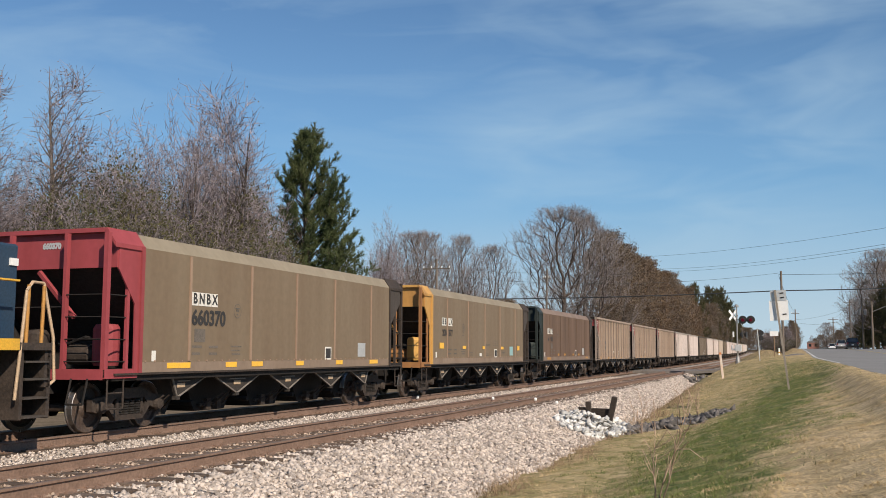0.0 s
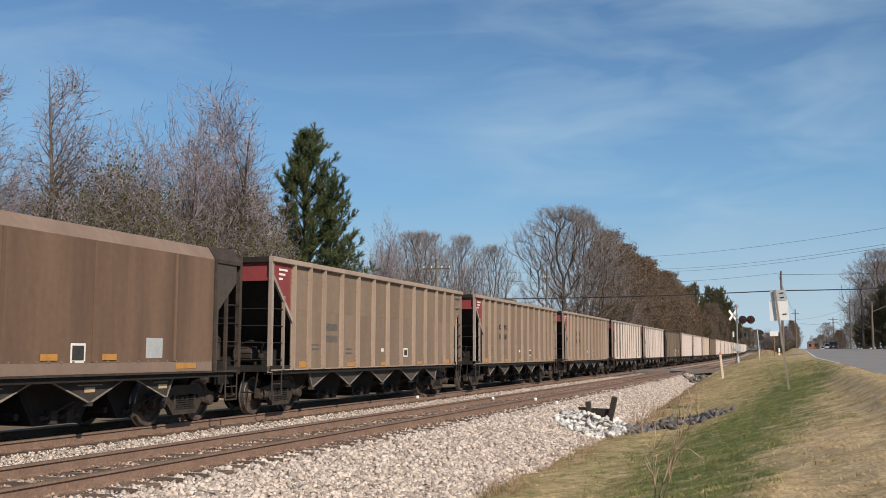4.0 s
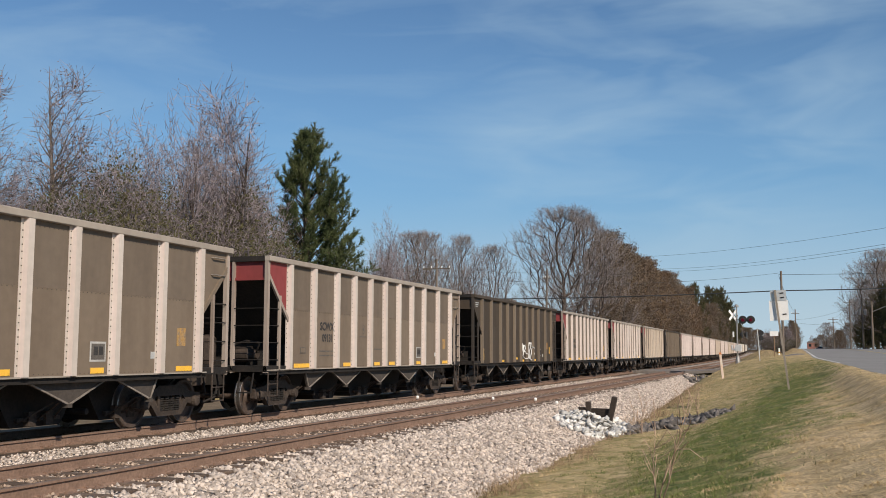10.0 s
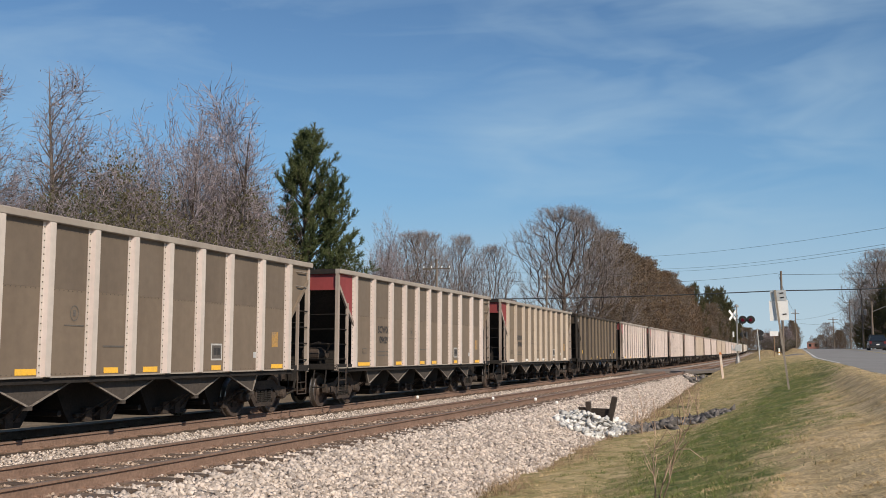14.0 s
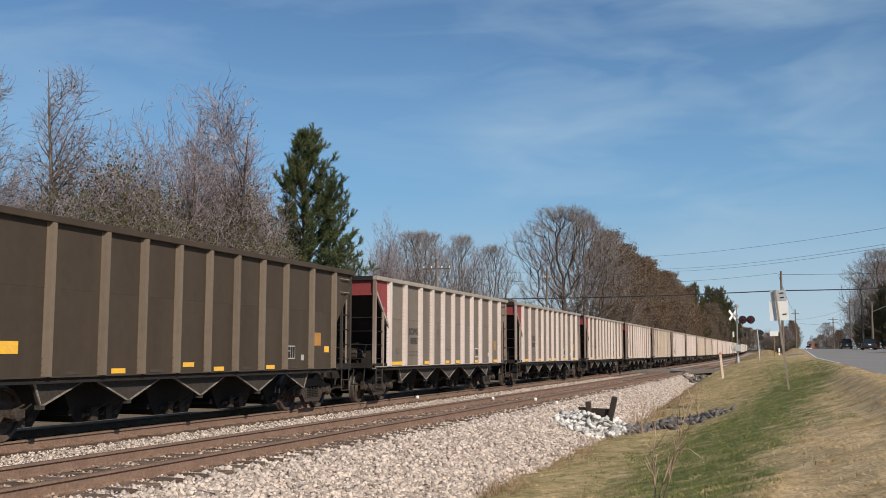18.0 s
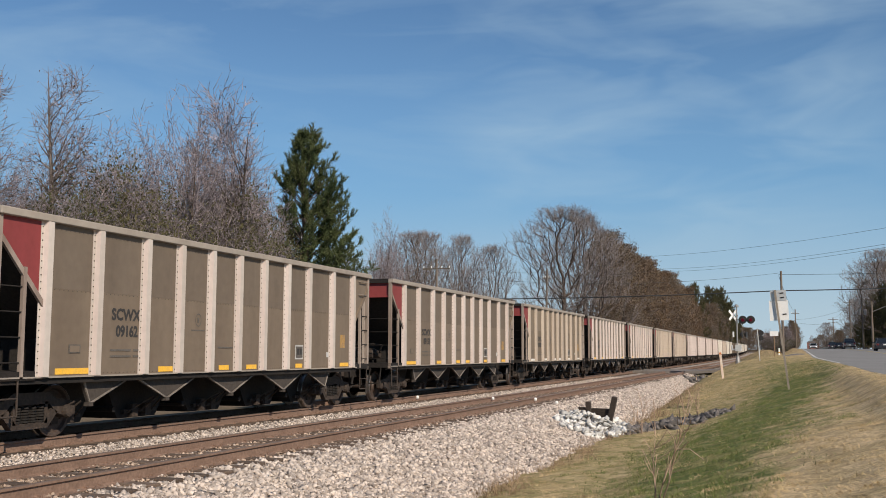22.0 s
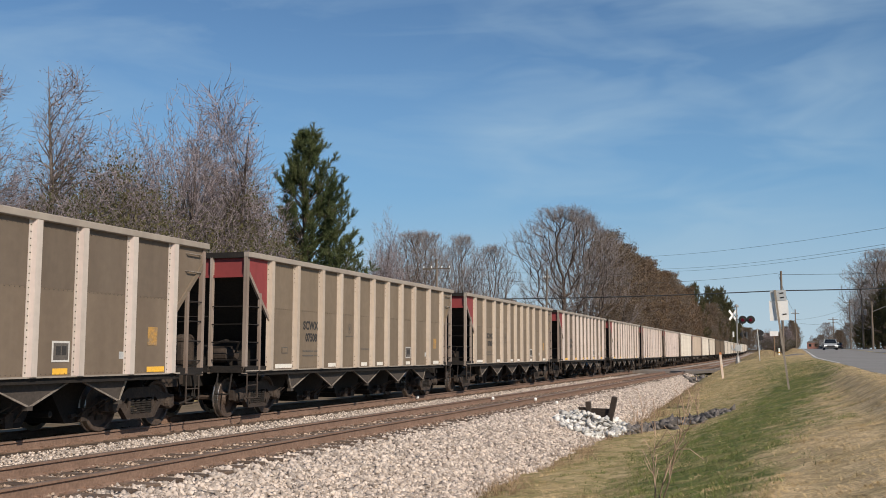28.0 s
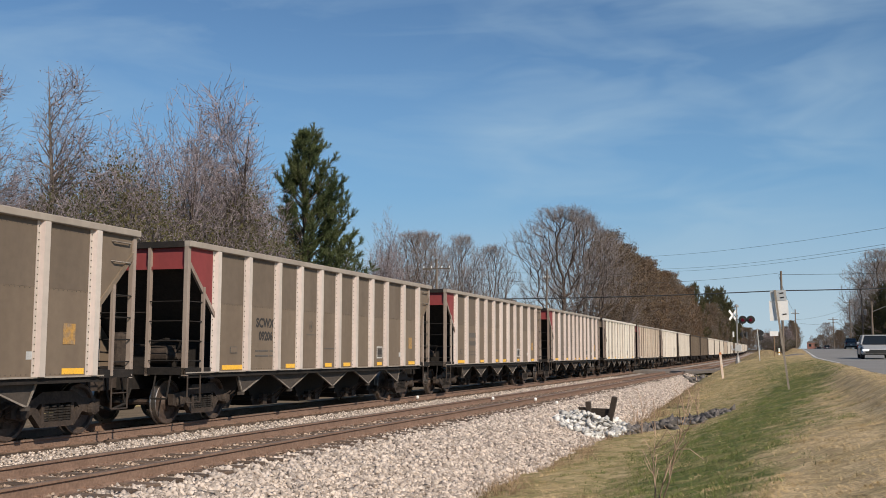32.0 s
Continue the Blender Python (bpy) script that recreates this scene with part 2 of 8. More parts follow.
M_WHEEL = mat("wheel_steel", (0.085, 0.060, 0.048), 0.6, 0.3, 0.25, 5.0, (0.15, 0.11, 0.085), 0.6, 22.0, 0.15)
M_TREAD = mat("polished_tread", (0.42, 0.38, 0.35), 0.3, 0.9, 0.1, 5.0, None, 0.5, 30.0, 0.05)
M_CHUTE = mat("dusty_chute_plate", (0.070, 0.057, 0.047), 0.8, 0.0, 0.2, 2.0, (0.055, 0.046, 0.04), 0.6, 20.0, 0.15)
M_CHUTE_DARK = mat("sooty_chute_plate", (0.048, 0.039, 0.032), 0.8, 0.0, 0.25, 2.0, (0.03, 0.025, 0.021), 0.6, 20.0, 0.15)
M_DIRT = mat("trackside_dirt", (0.20, 0.155, 0.11), 0.95, 0, 0.3, 0.8, (0.11, 0.09, 0.055), 0.8, 12.0, 0.6, spec=0.1)
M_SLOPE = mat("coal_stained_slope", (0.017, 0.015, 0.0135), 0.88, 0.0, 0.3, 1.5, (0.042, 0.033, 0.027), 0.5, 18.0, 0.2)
M_REFLECT = mat("orange_reflector", (0.93, 0.52, 0.05), 0.4, 0, 0.08, 6.0, (0.72, 0.42, 0.10), 0.5, 40.0, 0.05)
M_REFLECT_DIRTY = mat("dusty_orange_reflector", (0.50, 0.24, 0.05), 0.6, 0, 0.12, 5.0, (0.30, 0.17, 0.07), 0.6, 30.0, 0.05)
M_ORANGE_STAIN = mat("faded_orange_patch", (0.46, 0.26, 0.07), 0.7, 0, 0.2, 9.0, (0.23, 0.185, 0.14), 0.9, 30.0, 0)
M_REFLECT_W = mat("white_reflector", (0.80, 0.76, 0.68), 0.4, 0, 0.08, 6.0, None, 0.5, 40.0, 0.05)
M_INK = mat("black_lettering", (0.045, 0.042, 0.040), 0.7, 0, 0.2, 5.0, None, 0.5, 40.0, 0)
M_INK_FADED = mat("faded_lettering", (0.13, 0.115, 0.10), 0.75, 0, 0.2, 5.0, None, 0.5, 40.0, 0)
M_WHITE = mat("white_paint", (0.84, 0.83, 0.80), 0.6, 0, 0.06, 3.0, (0.62, 0.60, 0.56), 0.4, 30.0, 0.05)
M_OLD_TIMBER = mat("blackened_timber", (0.038, 0.029, 0.023), 0.9, 0, 0.3, 4.0, (0.075, 0.056, 0.043), 0.6, 25.0, 0.5, streak=True)
M_STEM = mat("pale_dead_stems", (0.46, 0.33, 0.24), 0.9, 0, 0.2, 3.0, (0.20, 0.14, 0.095), 0.6, 12.0, 0, spec=0.1, island=True)
M_SIGNBACK = mat("sign_aluminium", (0.62, 0.62, 0.60), 0.45, 0.4, 0.08, 3.0, (0.45, 0.45, 0.43), 0.5, 30.0, 0.05)
M_GALV = mat("galvanised_post", (0.38, 0.37, 0.35), 0.5, 0.6, 0.15, 5.0, (0.25, 0.22, 0.19), 0.5, 40.0, 0.1)
M_POLE = mat("weathered_pole_wood", (0.18, 0.145, 0.115), 0.9, 0, 0.25, 3.0, (0.10, 0.08, 0.065), 0.6, 30.0, 0.4, streak=True)
M_CABLE = mat("black_cable", (0.05, 0.055, 0.06), 0.7, 0, 0.1, 3.0, None, 0.5, 20.0, 0)
M_BARK = mat("grey_bark", (0.20, 0.165, 0.14), 0.95, 0, 0.3, 2.0, (0.11, 0.09, 0.075), 0.6, 14.0, 0.6, spec=0.1)
M_BARK_DARK = mat("dark_bark", (0.12, 0.095, 0.08), 0.95, 0, 0.3, 2.0, (0.07, 0.055, 0.045), 0.6, 14.0, 0.6, spec=0.1)
M_TWIG = mat("bare_twigs", (0.33, 0.282, 0.292), 0.95, 0, 0.25, 1.0, (0.15, 0.125, 0.122), 0.8, 8.0, 0, spec=0.1, island=True, rand=0.65)
M_TWIG_FAR = mat("distant_twigs", (0.27, 0.24, 0.23), 0.95, 0, 0.2, 0.5, (0.17, 0.14, 0.125), 0.6, 8.0, 0, spec=0.1, island=True)
M_LEAF_BROWN = mat("withered_leaves", (0.175, 0.115, 0.070), 0.9, 0, 0.2, 0.4, (0.125, 0.090, 0.058), 0.6, 8.0, 0, spec=0.1, island=True, rand=0.28)
M_LEAF_FAWN = mat("fawn_leaves", (0.180, 0.125, 0.080), 0.9, 0, 0.2, 0.4, (0.12, 0.10, 0.065), 0.6, 8.0, 0, spec=0.1, island=True, rand=0.28)
M_LEAF_OLIVE = mat("olive_leaves", (0.088, 0.088, 0.040), 0.9, 0, 0.2, 0.4, (0.125, 0.098, 0.052), 0.6, 8.0, 0, spec=0.1, island=True, rand=0.35)
M_NEEDLE = mat("pine_needles", (0.074, 0.098, 0.042), 0.85, 0, 0.2, 0.5, (0.11, 0.115, 0.045), 0.6, 8.0, 0, spec=0.15, island=True)
M_EVERGREEN = mat("dark_evergreen", (0.076, 0.080, 0.038), 0.9, 0, 0.2, 0.5, (0.12, 0.098, 0.052), 0.7, 8.0, 0, spec=0.1, island=True)
M_RED_LENS = mat("red_lens", (0.20, 0.012, 0.03), 0.15, 0, 0.05, 8.0, None, 0.5, 40.0, 0)
LIT = next(x for x in M_RED_LENS.node_tree.nodes if x.type == "BSDF_PRINCIPLED")
LIT.inputs["Emission Color"].default_value = (0.9, 0.03, 0.08, 1)
LIT.inputs["Emission Strength"].default_value = 0.04
M_STICKER = mat("blue_green_sticker", (0.27, 0.46, 0.46), 0.5, 0, 0.1, 4.0, (0.36, 0.50, 0.48), 0.5, 30.0, 0)
M_CHUTE_TAG = mat("tan_label", (0.52, 0.37, 0.23), 0.7, 0, 0.15, 5.0, (0.36, 0.27, 0.19), 0.6, 30.0, 0)
M_BLACK = mat("black_paint", (0.022, 0.022, 0.022), 0.6, 0, 0.2, 5.0, (0.05, 0.045, 0.04), 0.5, 30.0, 0.1)
M_BLUE = mat("dark_blue_hood", (0.018, 0.045, 0.085), 0.5, 0, 0.2, 1.5, (0.035, 0.055, 0.08), 0.6, 25.0, 0.05)
M_YELLOW = mat("yellow_paint", (0.72, 0.40, 0.04), 0.5, 0, 0.12, 3.0, (0.50, 0.28, 0.05), 0.5, 30.0, 0.05)
M_FADED_YELLOW = mat("faded_yellow_line", (0.42, 0.33, 0.12), 0.8, 0, 0.15, 3.0, (0.24, 0.21, 0.14), 0.7, 30.0, 0.05)
M_GLASS = mat("dark_car_glass", (0.015, 0.018, 0.02), 0.08, 0, 0.05, 3.0, None, 0.5, 30.0, 0, spec=0.8)
M_TYRE = mat("tyre_rubber", (0.02, 0.02, 0.02), 0.85, 0, 0.1, 5.0, None, 0.5, 40.0, 0.1)
M_BRICK = mat("red_brick_far", (0.27, 0.13, 0.10), 0.9, 0, 0.2, 1.0, (0.24, 0.10, 0.08), 0.5, 20.0, 0.2)
M_ROOF = mat("grey_roof", (0.20, 0.19, 0.18), 0.9, 0, 0.2, 1.0, None, 0.5, 20.0, 0.2)


# ---- mesh helpers ----
def box(bm, x0, x1, y0, y1, z0, z1):
    v = [bm.verts.new(c) for c in ((x0, y0, z0), (x1, y0, z0), (x1, y1, z0), (x0, y1, z0), (x0, y0, z1), (x1, y0, z1), (x1, y1, z1), (x0, y1, z1))]
    for f in ((0, 3, 2, 1), (4, 5, 6, 7), (0, 1, 5, 4), (1, 2, 6, 5), (2, 3, 7, 6), (3, 0, 4, 7)):
        bm.faces.new([v[i] for i in f])
    return v


def prism(bm, poly, axis, a, b):
    """A closed polygon of 2D points, pushed along an axis from a to b."""
    def at(p, h):
        return {"x": (h, p[0], p[1]), "y": (p[0], h, p[1]), "z": (p[0], p[1], h)}[axis]
    lo = [bm.verts.new(at(p, a)) for p in poly]
    hi = [bm.verts.new(at(p, b)) for p in poly]
    bm.faces.new(lo)
    bm.faces.new(hi[::-1])
    for i in range(len(poly)):
        j = (i + 1) % len(poly)
        bm.faces.new((lo[i], hi[i], hi[j], lo[j]))


def tube(bm, p, q, r, n=6, r2=None):
    p, q = Vector(p), Vector(q)
    d = (q - p).normalized()
    a = d.orthogonal().normalized()
    b = d.cross(a)
    r2 = r if r2 is None else r2
    rings = []
    for c, rad in ((p, r), (q, r2)):
        rings.append([bm.verts.new(c + rad * (math.cos(k * math.tau / n) * a + math.sin(k * math.tau / n) * b)) for k in range(n)])
    for k in range(n):
        j = (k + 1) % n
        bm.faces.new((rings[0][k], rings[0][j], rings[1][j], rings[1][k]))
    bm.faces.new(rings[0][::-1])
    bm.faces.new(rings[1])


def path_tube(bm, pts, r, n=6):
    for a, b in zip(pts[:-1], pts[1:]):
        tube(bm, a, b, r, n)


def lathe(bm, profile, axis="x", n=24):
    """Turns (along, radius) points about an axis."""
    rings = []
    for h, r in profile:
        ring = []
        for k in range(n):
            c, s = r * math.cos(k * math.tau / n), r * math.sin(k * math.tau / n)
            ring.append(bm.verts.new({"x": (h, c, s), "y": (s, h, c), "z": (c, s, h)}[axis]))
        rings.append(ring)
    for a, b in zip(rings[:-1], rings[1:]):
        for k in range(n):
            j = (k + 1) % n
            bm.faces.new((a[k], a[j], b[j], b[k]))
    bm.faces.new(rings[0][::-1])
    bm.faces.new(rings[-1])


def mesh_of(name, bm, material, bevel=0.0):
    if bevel:
        bmesh.ops.bevel(bm, geom=list(bm.edges), offset=bevel, segments=1, affect="EDGES", clamp_overlap=True)
    bmesh.ops.recalc_face_normals(bm, faces=bm.faces)
    me = bpy.data.meshes.new(name)
    bm.to_mesh(me)
    bm.free()
    me.materials.append(material)
    return me


def part(name, bm, material, parent=None, label="", bevel=0.0):
    me = bm if isinstance(bm, bpy.types.Mesh) else mesh_of(name, bm, material, bevel)
    ob = new(name, me)
    ob.parent = parent
    if label:
        tagged(ob, label)
    return ob


def raw(name, verts, faces, material, parent=None, smooth=False):
    me = bpy.data.meshes.new(name)
    me.from_pydata(verts, [], faces)
    me.materials.append(material)
    if smooth:
        me.polygons.foreach_set("use_smooth", [True] * len(me.polygons))
    ob = new(name, me)
    ob.parent = parent
    return ob


def fast_mesh(name, verts, tris, material, parent=None):
    """A mesh from numpy arrays of corners and triangles."""
    me = bpy.data.meshes.new(name)
    verts, tris = np.asarray(verts, np.float32), np.asarray(tris, np.int32)
    me.vertices.add(len(verts))
    me.vertices.foreach_set("co", verts.ravel())
    me.loops.add(tris.size)
    me.loops.foreach_set("vertex_index", tris.ravel())
    me.polygons.add(len(tris))
    me.polygons.foreach_set("loop_start", np.arange(0, tris.size, 3, dtype=np.int32))
    me.update(calc_edges=True)
    me.materials.append(material)
    ob = new(name, me)
    ob.parent = parent
    return ob


def writing(body, size, material, parent, m, name="lettering", wide=1.0, label=""):
    """Letters as a flat mesh in the built-in font; m places their middle."""
    cu = bpy.data.curves.new(name, "FONT")
    cu.body, cu.size, cu.align_x, cu.align_y = body, size, "CENTER", "CENTER"
    cu.resolution_u = 3
    cu.offset = 0.012
    tmp = bpy.data.objects.new(name, cu)
    scene.collection.objects.link(tmp)
    me = bpy.data.meshes.new_from_object(tmp.evaluated_get(bpy.context.evaluated_depsgraph_get()))
    bpy.data.objects.remove(tmp)
    me.transform(Matrix.Diagonal((wide, 1, 1, 1)))
    me.materials.clear()
    me.materials.append(material)
    ob = new(name, me)
    ob.parent = parent
    ob.matrix_local = m
    if label:
        tagged(ob, label)
    return ob


def empty(name):
    ob = new(name)
    ob.empty_display_size = 0.2
    return ob


# ---- the lie of the land ----
D_TRAIN, D_NEAR, CURVE, GRADE = 13.03, 8.89, 7.2e-5, 8.0e-6


def rise(y):
    """How far the line climbs at y."""
    y = max(0.0, min(y, 900.0))
    return GRADE * y * y if y < 500 else GRADE * 250000 + GRADE * 1000 * (y - 500) * 0.6


def bend(y):
    return -CURVE * y * y / 2 if y < 900 else -CURVE * 900 * 900 / 2 - CURVE * 900 * (y - 900)


def smooth(a, b, t):
    t = max(0.0, min(1.0, (t - a) / (b - a)))
    return t * t * (3 - 2 * t)


def road_z(y):
    return mix_line(((-60, 0.80), (30, 0.90), (56, 1.13), (111, 1.78), (150, 2.12), (200, 2.45), (260, 2.60), (340, 2.45), (500, 1.6), (900, 1.0)), y)


def road_edge(y):
    return mix_line(((-60, 2.6), (30, 2.35), (44, 2.05), (66, 1.15), (142, 1.15), (250, 1.6), (900, 2.4)), y)


def mix_line(rows, x):
    if x <= rows[0][0]:
        return rows[0][1]
    for (a, p), (b, q) in zip(rows[:-1], rows[1:]):
        if x <= b:
            return p + (q - p) * (x - a) / (b - a)
    return rows[-1][1]


def land(x, y):
    """Height of the ground sheet."""
    xt = x - bend(y)
    r, g, e = road_z(y), rise(y), road_edge(y)
    m = smooth(32, 76, y)
    far = smooth(95, 150, y) * (1 - smooth(230, 320, y))
    if xt < -16.5:
        z = g - 1.0 + 0.65 * smooth(27, 34, -xt)
    elif xt < -5.2:
        z = g - 0.95 + 0.7 * smooth(60, 82, y)
    else:
        z = mix_line(((-5.2, g - 0.93 + 0.95 * m), (-4.3, -0.80 + 1.25 * m + g), (-3.0, -0.66 + 1.62 * m + 0.35 * far), (-1.0, -0.10 + 1.38 * m + 0.35 * far), (e - 1.2, r - 0.42 + 0.30 * m + 0.25 * far), (e - 0.5, r - 0.06 + 0.06 * far), (e + 0.02, r + 0.012), (e + 0.25, r - 0.05), (13.6, r - 0.07), (15, r - 0.1), (40, r + 0.3)), x if xt > -3.0 else xt)
        if 82.5 < y < 94.5 and xt < e:
            t = smooth(-7.5, e, x)
            z = min(z, g * (1 - t) + r * t - 0.06)
    z += 0.72 * smooth(95, 125, y) * smooth(-7.1, -5.7, xt) * (1 - smooth(-2.6, -0.6, xt))
    bumps = noise.noise((x * 0.35, y * 0.35, 0)) * 0.06 + noise.noise((x * 1.3, y * 1.3, 5)) * 0.045 + noise.noise((x * 3.2, y * 3.2, 9)) * 0.022
    if e - 0.4 < x < 13.8 or xt < -60:
        bumps = 0
    return z + bumps


# ---- ground, road, tracks ----
def ground():
    xs = [-900, -500, -250, -120, -80, -60, -45, -35, -28, -24, -20, -18, -16.5, -15, -12, -9, -7] + [-6 + 0.2 * k for k in range(43)] + [2.9, 4, 8, 12, 13.4, 14, 15, 17, 20, 26, 40, 80, 160, 400, 900]
    ys = [-200, -80, -40, -20, -10, -5] + [0.4 * k for k in range(0, 120)] + [48 + 1.5 * k for k in range(60)] + [140, 145, 150, 160, 170, 180, 190, 200, 215, 230, 250, 280, 320, 380, 450, 550, 700, 900, 1300, 2000, 3500]
    v = [(x + (bend(y) if abs(x) < 60 else 0), y, land(x + (bend(y) if abs(x) < 60 else 0), y)) for y in ys for x in xs]
    w = len(xs)
    f = [(j * w + i, j * w + i + 1, (j + 1) * w + i + 1, (j + 1) * w + i) for j in range(len(ys) - 1) for i in range(w - 1)]
    ob = raw("ground", v, f, M_TURF, smooth=True)
    tagged(ob, "dormant straw-coloured turf with green patches in a swale", "ground", kind="structure")


ROAD_YS = [-340, -200, -100, -60, -20, 0, 15, 30] + [40 + 5 * k for k in range(45)] + [280, 320, 380, 450, 600, 900]


def band(name, left, right, ys, zof, material, thick, parent=None):
    v, f = [], []
    for y in ys:
        z = zof(y)
        v += [(left(y), y, z), (right(y), y, z), (right(y), y, z - thick), (left(y), y, z - thick)]
    for j in range(len(ys) - 1):
        a, c = j * 4, (j + 1) * 4
        f += [(a, a + 1, c + 1, c), (a + 1, a + 2, c + 2, c + 1), (a + 2, a + 3, c + 3, c + 2), (a + 3, a, c, c + 3)]
    return raw(name, v, f, material, parent)


def road():
    ob = band("road", road_edge, lambda y: 13.2, ROAD_YS, road_z, M_ASPHALT, 0.25)
    tagged(ob, "worn grey asphalt two-lane road with faded edge line", "road", kind="structure")
    far = [y for y in ROAD_YS if 50 <= y <= 150]
    band("edge_line", lambda y: road_edge(y) + 0.12, lambda y: road_edge(y) + 0.26, far, lambda y: road_z(y) + 0.006, M_LINE, 0.005, ob)
    for dx in (6.95, 7.17):
        band("centre_line", lambda y, d=dx: d, lambda y, d=dx: d + 0.11, ROAD_YS, lambda y: road_z(y) + 0.006, M_FADED_YELLOW, 0.005, ob)
    # side street over the tracks at the crossing
    v, f = [], []
    xs = [1.3, 0, -2, -4, -6, -7.3, -10.5, -14.6, -17, -22, -30, -45]
    for x in xs:
        t = smooth(-7.5, 1.3, x)
        for y in (84, 93):
            z = (rise(y) + 0.012) * (1 - t) + (road_z(y) - 0.008) * t
            v += [(x, y, z), (x, y, z - 0.2)]
    for i in range(len(xs) - 1):
        a, c = i * 4, (i + 1) * 4
        f += [(a, a + 2, c + 2, c), (a + 2, a + 3, c + 3, c + 2), (a, c, c + 1, a + 1)]
    tagged(raw("side_street", v, f, M_CROSSING), "dusty grey asphalt street over the level crossing", "road", kind="structure")


BED_YS = [-60, -30, -10] + [2.0 * k for k in range(0, 60)] + [120 + 6 * k for k in range(20)] + [250, 280, 320, 380, 450, 550, 700, 900, 1200]


def ballast():
    prof = [(-27.0, -0.90), (-18.0, -0.46), (-14.6, -0.20), (-11.75, -0.185), (-11.5, -0.20), (-10.9, -0.235), (-10.3, -0.20), (-7.85, -0.195), (-7.4, -0.232), (-6.9, -0.34), (-5.0, -0.93)]
    v, f = [], []
    for y in BED_YS:
        for x, z in prof:
            v.append((x + bend(y), y, z + rise(y)))
    w = len(prof)
    for j in range(len(BED_YS) - 1):
        for i in range(w - 1):
            f.append((j * w + i, j * w + i + 1, (j + 1) * w + i + 1, (j + 1) * w + i))
    ob = raw("ballast", v, f, M_BALLAST, smooth=True)
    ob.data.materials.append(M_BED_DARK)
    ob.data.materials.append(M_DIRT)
    # strips under and behind the train take the bed with painted shade
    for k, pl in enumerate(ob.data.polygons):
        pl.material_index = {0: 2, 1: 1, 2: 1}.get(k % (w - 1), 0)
    tagged(ob, "pale grey crushed stone ballast under two tracks", "ballast", kind="structure")
    return ob


def stones(name, n, spots, size, material, seed, parent=None, flat=0.75):
    """n broken stones as jittered octahedra; spots(rng, n) gives x, y, z."""
    rng = np.random.default_rng(seed)
    base = np.array([(1, 0, 0), (0, 1, 0), (-1, 0, 0), (0, -1, 0), (0, 0, 1), (0, 0, -1)], float)
    tri = np.array([(0, 1, 4), (1, 2, 4), (2, 3, 4), (3, 0, 4), (1, 0, 5), (2, 1, 5), (3, 2, 5), (0, 3, 5)])
    p = spots(rng, n)
    n = len(p)
    v = base[None] * rng.uniform(0.55, 1.3, (n, 6, 1)) + rng.normal(0, 0.25, (n, 6, 3))
    a = rng.uniform(0, math.tau, n)
    tl = rng.normal(0, 0.5, n)
    c, s = np.cos(a)[:, None], np.sin(a)[:, None]
    v = np.stack([v[..., 0], v[..., 1] * np.cos(tl)[:, None] - v[..., 2] * np.sin(tl)[:, None], (v[..., 1] * np.sin(tl)[:, None] + v[..., 2] * np.cos(tl)[:, None]) * flat], -1)
    v = np.stack([v[..., 0] * c - v[..., 1] * s, v[..., 0] * s + v[..., 1] * c, v[..., 2]], -1)
    v *= rng.uniform(size[0], size[1], (n, 1, 1)) * 0.5
    v += p[:, None, :]
    t = tri[None] + (np.arange(n) * 6)[:, None, None]
    return fast_mesh(name, v.reshape(-1, 3), t.reshape(-1, 3), material, parent)


BED_PROFILE = ((-27.0, -0.90), (-18.0, -0.46), (-14.6, -0.20), (-11.75, -0.185), (-11.5, -0.20), (-10.9, -0.235), (-10.3, -0.20), (-7.85, -0.195), (-7.4, -0.232), (-6.9, -0.34), (-5.0, -0.93))


def bed_spots(x0, x1, y0, y1, bias=1.6):
    def spots(rng, n):
        y = y0 + (y1 - y0) * rng.uniform(0, 1, n) ** bias
        x = rng.uniform(x0, x1, n)
        # most stones lie in the cribs, between the ties of the near track
        on_tie = (np.abs((y - 3.0 + 0.265) % 0.53 - 0.265) < 0.15) & (x < -7.44) & (x > -10.25)
        keep = ~on_tie | (rng.uniform(0, 1, n) < 0.05)
        x, y = x[keep], y[keep]
        n = len(x)
        z = np.interp(x, [a for a, _ in BED_PROFILE], [b for _, b in BED_PROFILE]) + GRADE * y * y
        return np.stack([x - CURVE * y * y / 2, y, z + rng.uniform(-0.012, 0.03, n)], -1)
    return spots


def rail_mesh(x, y0, y1, name, parent):
    """A rail of true section: foot, web and head, swept along the line."""
    sec = [(-0.076, -0.185), (0.076, -0.185), (0.076, -0.172), (0.012, -0.150), (0.010, -0.045), (0.037, -0.034), (0.037, -0.006), (0.028, 0.0), (-0.028, 0.0), (-0.037, -0.006), (-0.037, -0.034), (-0.010, -0.045), (-0.012, -0.150), (-0.076, -0.172)]
    ys = [y for y in BED_YS if y0 <= y <= y1]
    v = [(x + a + bend(y), y, b + rise(y)) for y in ys for a, b in sec]
    w = len(sec)
    f = [(j * w + i, (j + 1) * w + i, (j + 1) * w + (i + 1) % w, j * w + (i + 1) % w) for j in range(len(ys) - 1) for i in range(w)]
    ob = raw(name, v, f, M_RAIL, parent)
    ob.data.materials.append(M_RAILTOP)
    for k, pl in enumerate(ob.data.polygons):
        if k % w in (6, 7, 8):
            pl.material_index = 1
    return ob


